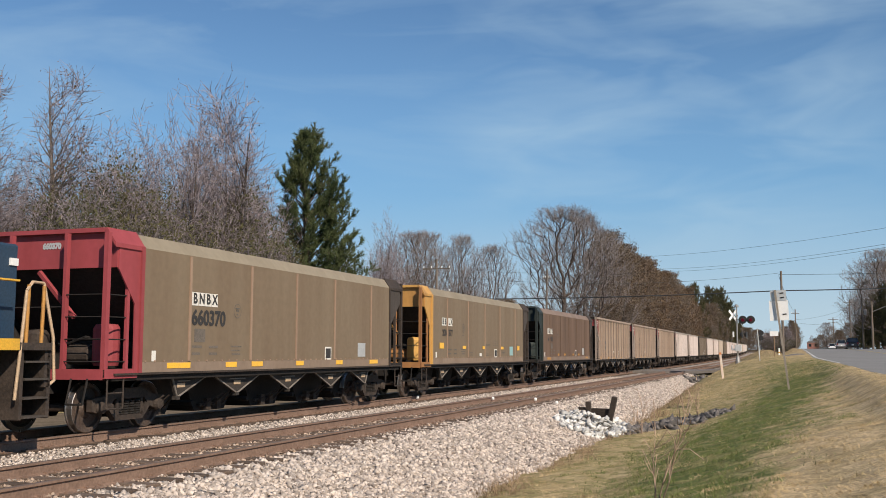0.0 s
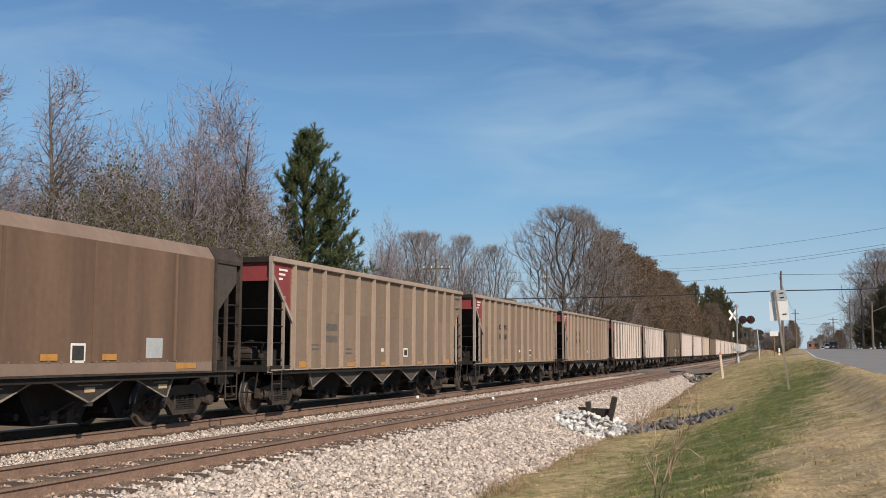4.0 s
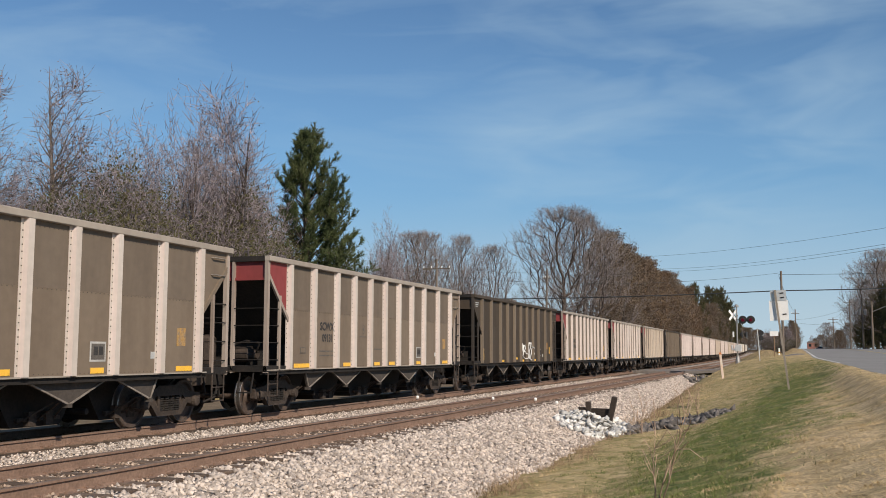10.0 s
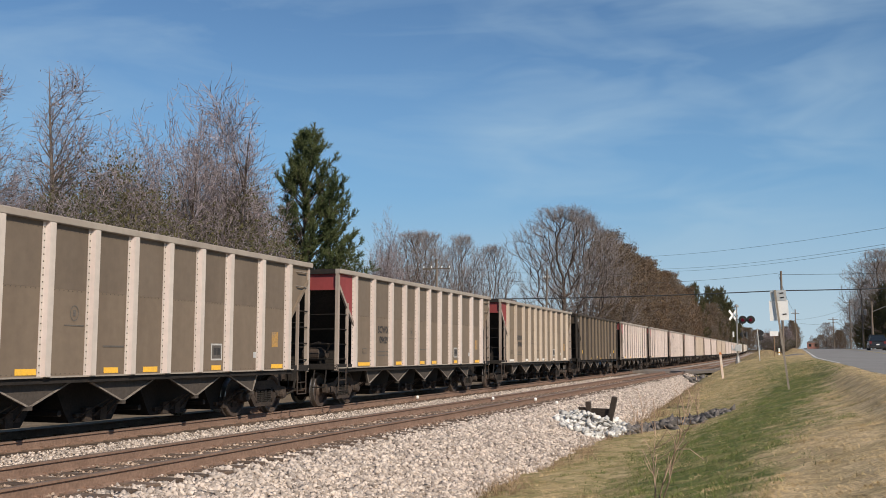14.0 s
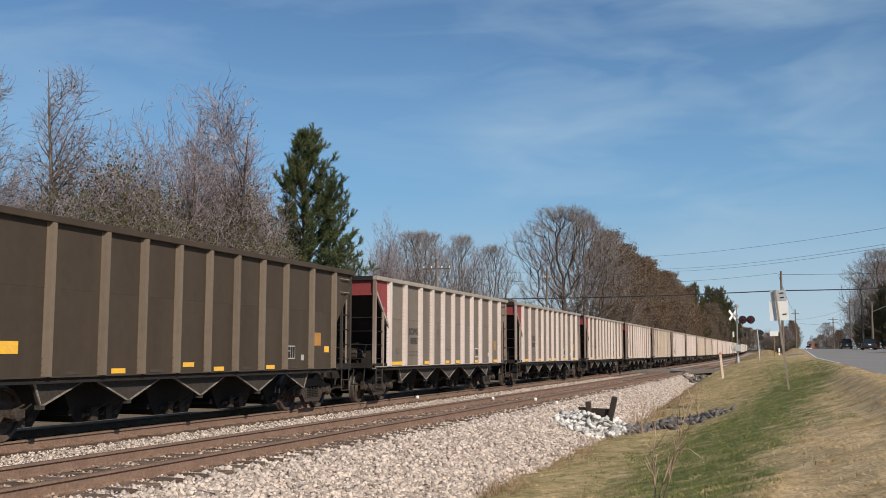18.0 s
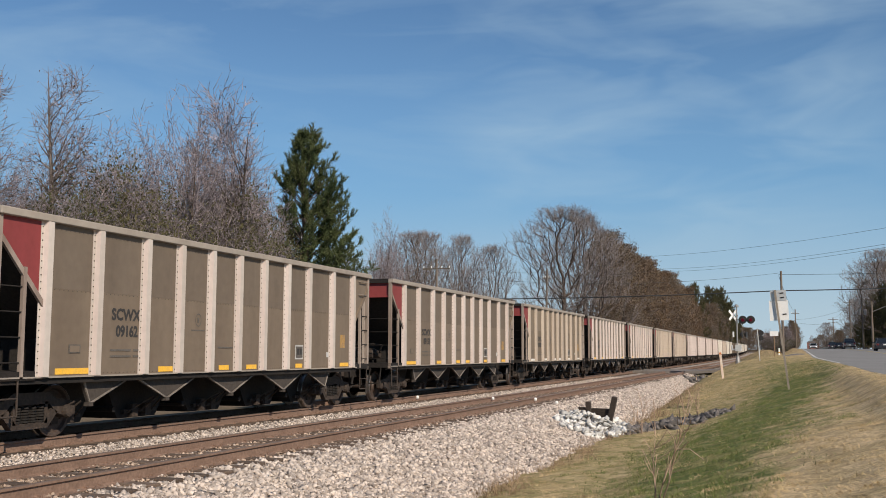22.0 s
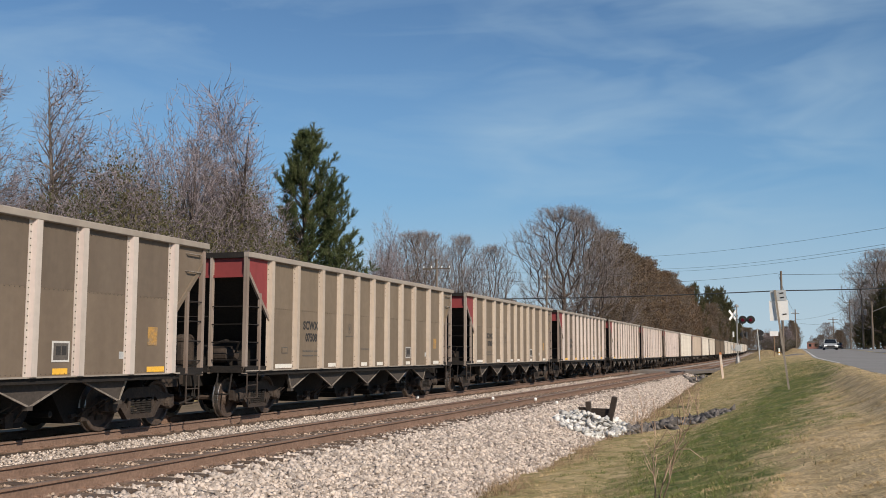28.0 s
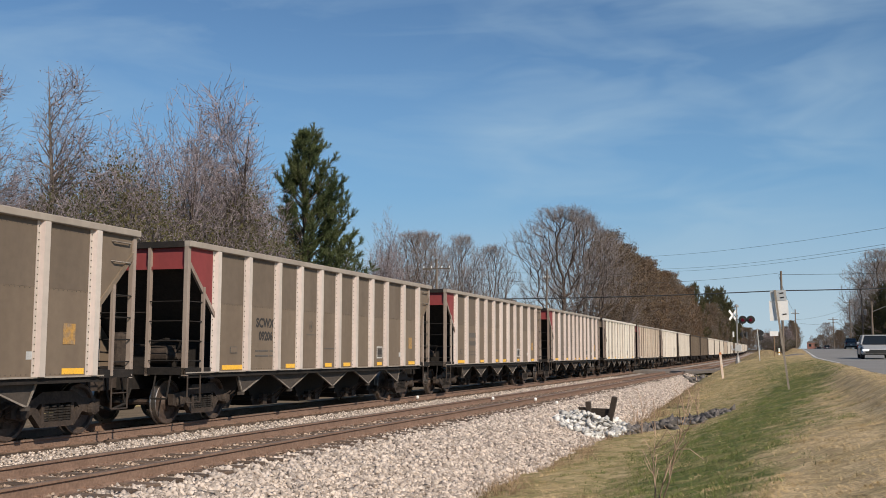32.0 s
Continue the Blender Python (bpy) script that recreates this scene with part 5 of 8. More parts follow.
def train():
    for body_m, end_m, band_m, lab in ((P_OLIVE, P_RED_BN, P_OLIVE_BAND, "olive-brown smooth-sided coal hopper car with red ends"), (P_OLIVE, P_YELLOW_BN, P_OLIVE_BAND, "olive-brown smooth-sided coal hopper car with orange-yellow ends"), (P_BROWN, P_GREEN_BN, P_BROWN_BAND, "rusty brown smooth-sided coal hopper car with dark green ends")):
        car = smooth_hopper(body_m, end_m, band_m)
        tagged(car, lab, "hopper car", "cars of the coal train")
        CARS.append(car)
    boxes = (("BNBX", "660370", "", "", -4.42), ("BB", "200", "LX", "377", -5.08), ("BB", "64", "FX", "955", -5.04))
    for car, (a, b, c, d, y0) in zip(CARS, boxes):
        for k, ch in enumerate(a + c):
            y = y0 + 0.245 * k + (0.18 if c and k > 1 else 0.0)
            side_mark(car, "letter_panel", y - 0.115, y + 0.115, 2.42, 2.69, M_REFLECT_W, 1.582)
            side_text(car, ch, y, 2.555, 0.20, M_INK, 1.589)
        if c:
            side_text(car, b, -4.93, 2.16, 0.22, M_INK, 1.589, 0.95)
            side_text(car, d, -4.25, 2.16, 0.22, M_INK, 1.589, 0.95)
        else:
            side_text(car, b, -3.90, 2.16, 0.30, M_INK, 1.589, 1.0)
            side_text(car, b, -3.885, 2.165, 0.30, M_INK, 1.5895, 1.0)
        end_text(car, (b + d), 0.1, 3.42, 0.10, M_SIGNBACK if c != "LX" else M_INK, -6.988)
        d0 = 1.45 if c == "LX" else 1.72
        side_mark(car, "data_plate", d0, d0 + 0.30, 1.33, 1.58, M_INK, 1.582)
        side_mark(car, "white_frame", d0 - 0.04, d0 + 0.34, 1.29, 1.62, M_REFLECT_W, 1.580)
        side_mark(car, "sticker", 3.78, 4.30, 1.36, 1.74, M_STICKER if c == "LX" else M_SIGNBACK, 1.582, "pale blue-green sticker")
        side_mark(car, "sticker", -5.85, -5.72, 1.30, 1.50, M_REFLECT_W, 1.582)
        if c != "LX":
            side_mark(car, "stencil_block", -4.42, -4.02, 1.68, 1.95, M_STENCIL, 1.582)
        for y0, y1, z0, dz in STENCILS if c == "LX" else STENCILS[:7]:
            side_mark(car, "stencil_bar", y0, y1, z0, z0 + dz, M_INK_FADED if c == "LX" else M_STENCIL, 1.582)
        for k in range(3 if c == "LX" else 0):
            for j in range(3):
                side_mark(car, "stencil_bar", 1.25 + 0.28 * k, 1.42 + 0.28 * k, 1.77 + 0.085 * j, 1.795 + 0.085 * j, M_STENCIL, 1.582)
        if c == "LX":
            side_mark(car, "sticker", -0.68, -0.40, 1.34, 1.46, M_REFLECT_W, 1.582)
        bm = bmesh.new()
        ring = [[bm.verts.new((1.586, -2.80 + r * math.cos(a * math.tau / 24), 2.37 + r * math.sin(a * math.tau / 24))) for a in range(24)] for r in (0.14, 0.158)]
        for a in range(24):
            bm.faces.new((ring[0][a], ring[1][a], ring[1][(a + 1) % 24], ring[0][(a + 1) % 24]))
        part("emblem_ring", bm, M_INK_FADED if c == "LX" else M_STENCIL, car)
        for z0, w in ((2.41, 0.08), (2.36, 0.06), (2.28, 0.03)):
            side_mark(car, "emblem_bar", -2.75 - w, -2.75 + w, z0, z0 + 0.03, M_INK_FADED, 1.582)
        rows = {"LX": [(-5.46, -5.0, 1.62), (-2.85, -2.45, 1.62), (-0.3, 0.08, 1.62), (2.37, 2.75, 1.62), (5.03, 5.4, 1.58)], "FX": [(-5.28, -4.42, 1.14), (-2.85, -2.5, 1.33), (-1.3, -0.9, 1.33), (0.95, 1.35, 1.33), (2.5, 2.9, 1.33), (4.75, 5.45, 1.15)]}.get(c, [(-5.35, -4.55, 1.16), (-3.2, -2.75, 1.16), (-2.1, -1.6, 1.16), (0.05, 0.45, 1.16), (2.35, 2.75, 1.16), (4.6, 5.2, 1.16)])
        for y0, y1, z0 in rows:
            side_mark(car, "reflector", y0, y1, z0, z0 + (0.2 if (c == "LX" and abs(y0) > 5) else 0.11), M_REFLECT if c != "FX" else M_REFLECT_DIRTY, 1.592)
    proto = {}
    for k, key in enumerate(ORDER):
        i = k + 3
        near = i < NEAR_CARS
        if (key, near) not in proto:
            car = ribbed_hopper(STYLES[key]) if near else far_hopper(STYLES[key])
            tagged(car, STYLE_WORDS[key], "hopper car", "cars of the coal train")
            if near:
                marks(car, key)
            proto[key, near] = car
        else:
            src = proto[key, near]
            car = copy_thing(src, Matrix.Identity(4))
            for tr in car.children:
                if tr.name.split(".")[0] == "truck":
                    sets = [o for o in tr.children if o.name.split(".")[0] == "wheelset"]
                    FRONT_SETS.append(min(sets, key=lambda o: o.location.y))
                    REAR_SETS.append(max(sets, key=lambda o: o.location.y))
        CARS.append(car)
    for i, num in NUMBERS.items():
        car = CARS[i]
        SHIFT[0] = 0.0 if ORDER[i - 3] == "tan" else 0.17
        ink = M_INK
        if ORDER[i - 3] == "tan":
            side_text(car, "SC", -3.56, 2.54, 0.20, M_INK, wide=0.9)
            side_text(car, "WX", -2.72, 2.54, 0.20, M_INK, wide=0.9)
            side_text(car, num[:2], -3.57, 2.14, 0.20, M_INK, wide=0.9)
            side_text(car, num[2:], -2.68, 2.14, 0.20, M_INK, wide=0.9)
            end_text(car, "SCWX", 0.05, 3.48, 0.11, M_REFLECT_W, -7.168)
            end_text(car, num, 0.05, 3.32, 0.12, M_REFLECT_W, -7.168)
        else:
            side_text(car, "SCWX", -4.12, 2.14, 0.20, ink, wide=1.0)
            side_text(car, num, -4.08, 1.84, 0.19, ink, wide=0.95)
    SHIFT[0] = 0.17
    for i in (3, 19, 24):
        side_mark(CARS[i], "lettering_bar", -4.55, -3.70, 2.05, 2.23, M_INK_FADED)
        side_mark(CARS[i], "lettering_bar", -4.50, -3.68, 1.75, 1.92, M_INK_FADED)
    # car with painted scrawl and tall yellow stripes, and the other dark car with yellow squares
    SHIFT[0] = 0.0
    for y, half, z0, z1, i in ((-5.82, 0.10, 1.17, 1.66, 8), (5.82, 0.06, 1.42, 1.76, 8), (-5.65, 0.21, 1.44, 1.64, 12), (5.75, 0.14, 1.48, 1.64, 12)):
        side_mark(CARS[i], "yellow_stripe", y - half, y + half, z0, z1, M_REFLECT)
    SHIFT[0] = 0.0
    strokes = ([(0.22, 1.6), (0.33, 1.73), (0.45, 1.89), (0.36, 1.71), (0.34, 1.53), (0.45, 1.67), (0.57, 1.82), (0.55, 1.6), (0.55, 1.38)],
               [(0.6, 1.71), (0.72, 1.78), (0.83, 1.82), (0.91, 1.71), (0.81, 1.6), (0.67, 1.51), (0.81, 1.55), (0.98, 1.49), (1.1, 1.38), (1.12, 1.27), (0.95, 1.21), (0.71, 1.26), (0.43, 1.36), (0.29, 1.35), (0.19, 1.3)],
               [(1.28, 1.99), (1.32, 1.88), (1.36, 1.82), (1.43, 1.88), (1.49, 1.95)],
               [(1.55, 1.93), (1.38, 1.84), (1.28, 1.71), (1.24, 1.53), (1.28, 1.34), (1.38, 1.28), (1.49, 1.3), (1.51, 1.57), (1.55, 1.84)],
               [(1.51, 1.8), (1.63, 1.89), (1.75, 1.95), (1.83, 1.82), (1.83, 1.69), (1.69, 1.58), (1.63, 1.49), (1.67, 1.34), (1.69, 1.19)],
               [(1.24, 1.5), (1.36, 1.52)],
               [(1.85, 1.82), (1.89, 1.92), (2.0, 1.95), (2.12, 1.89), (2.18, 1.75), (2.3, 1.67), (2.45, 1.61), (2.53, 1.69), (2.56, 1.8)],
               [(2.18, 1.7), (2.08, 1.53), (1.95, 1.36), (1.91, 1.21), (1.97, 1.13), (2.12, 1.17)],
               [(2.47, 1.46), (2.45, 1.38)],
               [(2.66, 1.47), (2.6, 1.39)],
               [(2.43, 1.34), (2.51, 1.27)])
    for line in strokes:
        bm = bmesh.new()
        pts = []
        ends = [line[0]] + line + [line[-1]]
        for p0, p1, p2, p3 in zip(ends[:-3], ends[1:-2], ends[2:-1], ends[3:]):
            for k in range(6):
                f = k / 6
                y, z = (0.5 * (2 * b + (c - a) * f + (2 * a - 5 * b + 4 * c - d) * f * f + (3 * b - a - 3 * c + d) * f ** 3) for a, b, c, d in zip(p0, p1, p2, p3))
                # the paint runs over the ribs it crosses
                pts.append((1.606 if min(abs(y - r) for r in RIB_YS) < 0.07 else 1.509, y, z))
        pts.append((1.509, *line[-1]))
        path_tube(bm, pts, 0.021, 5)
        part("paint_stroke", bm, M_WHITE, CARS[8], "sprayed white scrawl")


train()


def car_s(i, t):
    return 21.847 + PITCH * i - gone(t) + (0.34 if i < 3 else 0.0)


def motions():
    traffic()
    for i, car in enumerate(CARS):
        walk(car, [(t, rail_pose(car_s(i, t))) for t in range(0, 33)])
    spin = [(k / 30, gone(k / 30) / WHEEL_R) for k in range(961)]
    for sets, y in ((FRONT_SETS, -0.875), (REAR_SETS, 0.875)):
        walk(sets[0], [(t, Matrix.Translation((0, y, WHEEL_R)) @ Matrix.Rotation(a % math.tau, 4, "X")) for t, a in spin])
        act = sets[0].animation_data.action
        for ob in sets[1:]:
            ob.rotation_mode = "QUATERNION"
            ob.animation_data_create()
            ob.animation_data.action = act
            ob.animation_data.action_slot = sets[0].animation_data.action_slot


# ---- vegetation ----
def segs_to_mesh(segs):
    """Three-sided tapering sticks from rows (a, b, ra, rb)."""
    a, b = np.array([s[0] for s in segs], float), np.array([s[1] for s in segs], float)
    ra, rb = np.array([s[2] for s in segs]), np.array([s[3] for s in segs])
    d = b - a
    d /= np.linalg.norm(d, axis=1, keepdims=True) + 1e-9
    ref = np.where(np.abs(d[:, 2:3]) < 0.9, np.array([[0, 0, 1.0]]), np.array([[1.0, 0, 0]]))
    u = np.cross(d, ref)
    u /= np.linalg.norm(u, axis=1, keepdims=True) + 1e-9
    w = np.cross(d, u)
    v = []
    for c, r in ((a, ra), (b, rb)):
        for k in range(3):
            an = k * math.tau / 3
            v.append(c + r[:, None] * (math.cos(an) * u + math.sin(an) * w))
    v = np.stack(v, 1)
    t = np.array([(0, 1, 4), (0, 4, 3), (1, 2, 5), (1, 5, 4), (2, 0, 3), (2, 3, 5)])
    return v.reshape(-1, 3), (t[None] + (np.arange(len(a)) * 6)[:, None, None]).reshape(-1, 3)


def leaf_cards(rng, centres, size, droop=0.0):
    """Small folded leaves: two triangles each, turned every way."""
    n = len(centres)
    u = rng.normal(0, 1, (n, 3))
    u /= np.linalg.norm(u, axis=1, keepdims=True)
    w = np.cross(u, rng.normal(0, 1, (n, 3)))
    w /= np.linalg.norm(w, axis=1, keepdims=True) + 1e-9
    s = rng.uniform(size * 0.6, size * 1.4, (n, 1))
    up = np.cross(u, w) * s * 0.25
    v = np.stack([centres - u * s, centres + w * s * 0.5 + up, centres + u * s, centres - w * s * 0.5 + up], 1)
    t = np.array([(0, 1, 2), (0, 2, 3)])
    return v.reshape(-1, 3), (t[None] + (np.arange(n) * 4)[:, None, None]).reshape(-1, 3)


def envelope(shape, radius, f, a, seed):
    """Reach of a crown at the height share f, in the direction a."""
    lump = 0.86 + 0.42 * noise.noise((math.cos(a) * 1.3 + seed, math.sin(a) * 1.3, f * 3.5))
    if f >= 1.0 or f < 0:
        return 0.0
    if shape == "spire":
        r = min(1.0, 0.35 + f * 2.4) * (1 - f) ** 0.62
    elif shape == "cone":
        r = min(1.0, 0.30 + f * 2.6) * (1 - f) ** 0.55
    else:
        r = (0.30 + 0.70 * math.sin(math.pi * min(1.0, f * 0.72 + 0.10))) * (1 - f ** 4) ** 0.6
    return radius * r * lump


def grow(seed, height, radius, shape, stems, flare, bare, limb_gap, branch_gap, twig_gap, thick):
    """A leafless broadleaf: stems, limbs, branches and twigs, each forking from the one before, kept inside its crown."""
    rng = random.Random(seed)
    gauss, uni = rng.gauss, rng.uniform
    wood, fine, tips = [], [], []
    up = Vector((0, 0, 1))

    def inside(p):
        return math.hypot(p.x, p.y) <= envelope(shape, radius, p.z / height, math.atan2(p.y, p.x), seed)

    def reach(p, d, most):
        """How far a shoot may run from p before it leaves the crown."""
        q, n = p.copy(), 0.0
        while n < most and (inside(q) or n < 0.3):
            q = q + d * 0.35
            n += 0.35
        return n

    def fork(d, angle):
        side = d.cross(Vector((gauss(0, 1), gauss(0, 1), gauss(0, 1))))
        if side.length < 1e-4:
            side = d.orthogonal()
        side.normalize()
        return (d * math.cos(angle) + side * math.sin(angle)).normalized()

    def shoot(p, d, ln, r, level):
        step = (0.75, 0.6, 0.42, 0.34)[level]
        n = max(2, int(ln / step + 0.5))
        step = ln / n
        lift = (0.0, 0.05, 0.03, 0.02)[level]
        sway = (0.03, 0.06, 0.10, 0.12)[level]
        first = d.copy()
        due = uni(0.2, 1.0)
        for k in range(n):
            d = (d + Vector((gauss(0, sway), gauss(0, sway), gauss(0, sway * 0.7))) + up * lift).normalized()
            if level == 0:
                d = (d * 0.7 + first * 0.3).normalized()
            q = p + d * step
            thin = 0.97 if level == 0 else 0.88
            r0, r1 = max(r * (1 - thin * k / n), 0.0065), max(r * (1 - thin * (k + 1) / n), 0.0060)
            (wood if r0 > 0.024 else fine).append((p, q, r0, r1))
            f = (k + 1) / n
            if level < 3 and (level > 0 or q.z > bare * height):
                due += step / ((limb_gap, branch_gap, twig_gap)[level] * (1.0 if level == 0 else 0.75 + 0.4 * q.z / height))
                while due >= 1.0:
                    due -= 1.0
                    c = fork(d, uni(*((0.55, 1.05), (0.45, 1.0), (0.4, 1.0))[level]))
                    if level == 0:
                        c = (c + up * 0.15).normalized()
                    if c.z < -0.25:
                        c.z *= -0.4
                        c.normalize()
                    s = p.lerp(q, uni(0, 1))
                    if level == 0:
                        m = reach(s, c, radius * 2.2) * uni(0.7, 1.05)
                    elif level == 1:
                        m = min(ln * uni(0.30, 0.6) * (1.15 - 0.6 * f) + 0.4, reach(s, c, 4.0) + 0.3)
                    else:
                        m = uni(0.35, 0.95) * height / 16
                    if m > 0.3:
                        shoot(s, c, m, (r0 * uni(0.42, 0.62), r0 * uni(0.45, 0.65), 0.0105 * thick)[level], level + 1)
            p = q
        tips.append(p)

    for k in range(stems):
        a = math.tau * (k + uni(0, 0.8)) / stems
        out = flare * uni(0.5, 1.15) * (stems > 1)
        d = Vector((math.cos(a) * math.sin(out), math.sin(a) * math.sin(out), math.cos(out)))
        p = Vector((math.cos(a), math.sin(a), 0)) * (0.3 if stems > 1 else 0) + Vector((0, 0, -0.3))
        shoot(p, d, min(reach(p + up * 0.5, d, height), height) * uni(0.9, 1.0) + 0.3, height * 0.0105 * thick * (1.25 if stems == 1 else 0.85), 0)
    return wood, fine, np.array(tips), np.random.default_rng(seed)


def fill_crown(seed, height, radius, steep, start, nodes, twigs, thick):
    """A leafless broadleaf: points strewn through the crown are joined, one by one, to the nearest wood below them."""
    rng = np.random.default_rng(seed)
    pos, up = [], []
    n, drift = 16, rng.normal(0, 0.05, 2)
    for k in range(11):
        f = k / n
        up.append(-1 if k == 0 else len(pos) - 1)
        pos.append(np.array([drift[0] * height * f * 0.5, drift[1] * height * f * 0.5, -0.3 + f * (height * 0.93 + 0.3)]) + rng.normal(0, 0.06, 3) * (k > 0))
    pts = []
    while len(pts) < nodes:
        f = rng.uniform(0, 1) ** 0.85
        lim = radius * math.sqrt(max(0.02, 1 - (1.9 * f - 0.82) ** 2)) if f < 0.95 else radius * 0.35
        r, a = lim * math.sqrt(rng.uniform(0.01, 1)), rng.uniform(0, math.tau)
        lump = 0.78 + 0.6 * noise.noise((math.cos(a) * 1.5 + seed, math.sin(a) * 1.5, f * 3))
        pts.append((r * lump * math.cos(a), r * lump * math.sin(a), height * (start + (1 - start) * f)))
    pts = np.array(pts)
    key = np.hypot(pts[:, 0], pts[:, 1]) * 1.2 + (pts[:, 2] - height * start) * 0.4
    pts = pts[np.argsort(key)]
    P = np.zeros((len(pos) + nodes, 3))
    P[:len(pos)] = np.array(pos)
    m = len(pos)
    trunk_n = m
    for p in pts:
        d = p - P[:m]
        h = np.hypot(d[:, 0], d[:, 1])
        cost = np.sqrt(h ** 2 + (d[:, 2] * steep) ** 2) + np.where(d[:, 2] < 0.25 * h, 50.0 + h, 0)
        cost[:3] += 30
        j = int(np.argmin(cost))
        P[m] = p
        up.append(j)
        m += 1
    n = m
    area = np.full(n, 0.011 ** 2.2)
    child = [[] for _ in range(n)]
    for i in range(n - 1, 0, -1):
        if up[i] >= 0:
            area[up[i]] += area[i]
            child[up[i]].append(i)
    # limbs draw straight between their forks
    for i in range(trunk_n, n):
        if child[i]:
            heavy = max(child[i], key=lambda k: area[k])
            P[i] = 0.4 * P[i] + 0.3 * (P[up[i]] + P[heavy])
    rad = np.minimum(area ** (1 / 2.2) * thick, height * 0.02)
    wood, fine, tips = [], [], []
    for i in range(n):
        j = up[i]
        if j < 0:
            continue
        a, b = P[j], P[i]
        if i >= trunk_n:
            ln = np.linalg.norm(b - a)
            mid = (a + b) / 2 + rng.normal(0, 0.04 * ln, 3) + np.array([0, 0, -0.04 * ln])
            r0 = min(rad[j], rad[i] * 1.25)
            row = [(a, mid, r0, (r0 + rad[i]) / 2), (mid, b, (r0 + rad[i]) / 2, rad[i])]
        else:
            row = [(a, b, rad[j], rad[i])]
        (wood if rad[i] > 0.022 else fine).extend(row)
        if rad[i] < 0.03:
            d = (b - a) / (np.linalg.norm(b - a) + 1e-9)
            for _ in range(twigs):
                c = a + (b - a) * rng.uniform(0.15, 1.0)
                t = d + rng.normal(0, 0.55, 3) + np.array([0, 0, 0.35 / max(steep, 0.4) * 0.5])
                t /= np.linalg.norm(t)
                e = c + t * rng.uniform(0.3, 0.9) * height / 16
                fine.append((c, e, 0.0085, 0.004))
                tips.append(e)
                if rng.uniform() < 0.6:
                    t2 = t + rng.normal(0, 0.5, 3)
                    t2 /= np.linalg.norm(t2)
                    e2 = (c + e) / 2 + t2 * rng.uniform(0.2, 0.5) * height / 16
                    fine.append(((c + e) / 2, e2, 0.007, 0.004))
                    tips.append(e2)
    return wood, fine, np.array(tips), rng


def broadleaf(rows, bark, twig_m, leaf_m=None, leaves=0, leaf=0.09, name="bare_tree"):
    wood, fine, tips, rng = rows
    tree = empty(name)
    v, t = segs_to_mesh(wood)
    fast_mesh("trunk", v, t, bark, tree)
    v, t = segs_to_mesh(fine)
    tagged(fast_mesh("crown", v, t, twig_m, tree), kind="stuff")
    if leaf_m:
        c = tips[rng.integers(0, len(tips), leaves)] + rng.normal(0, 0.16, (leaves, 3))
        v, t = leaf_cards(rng, c, leaf)
        tagged(fast_mesh("foliage", v, t, leaf_m, tree), kind="stuff")
    return tree


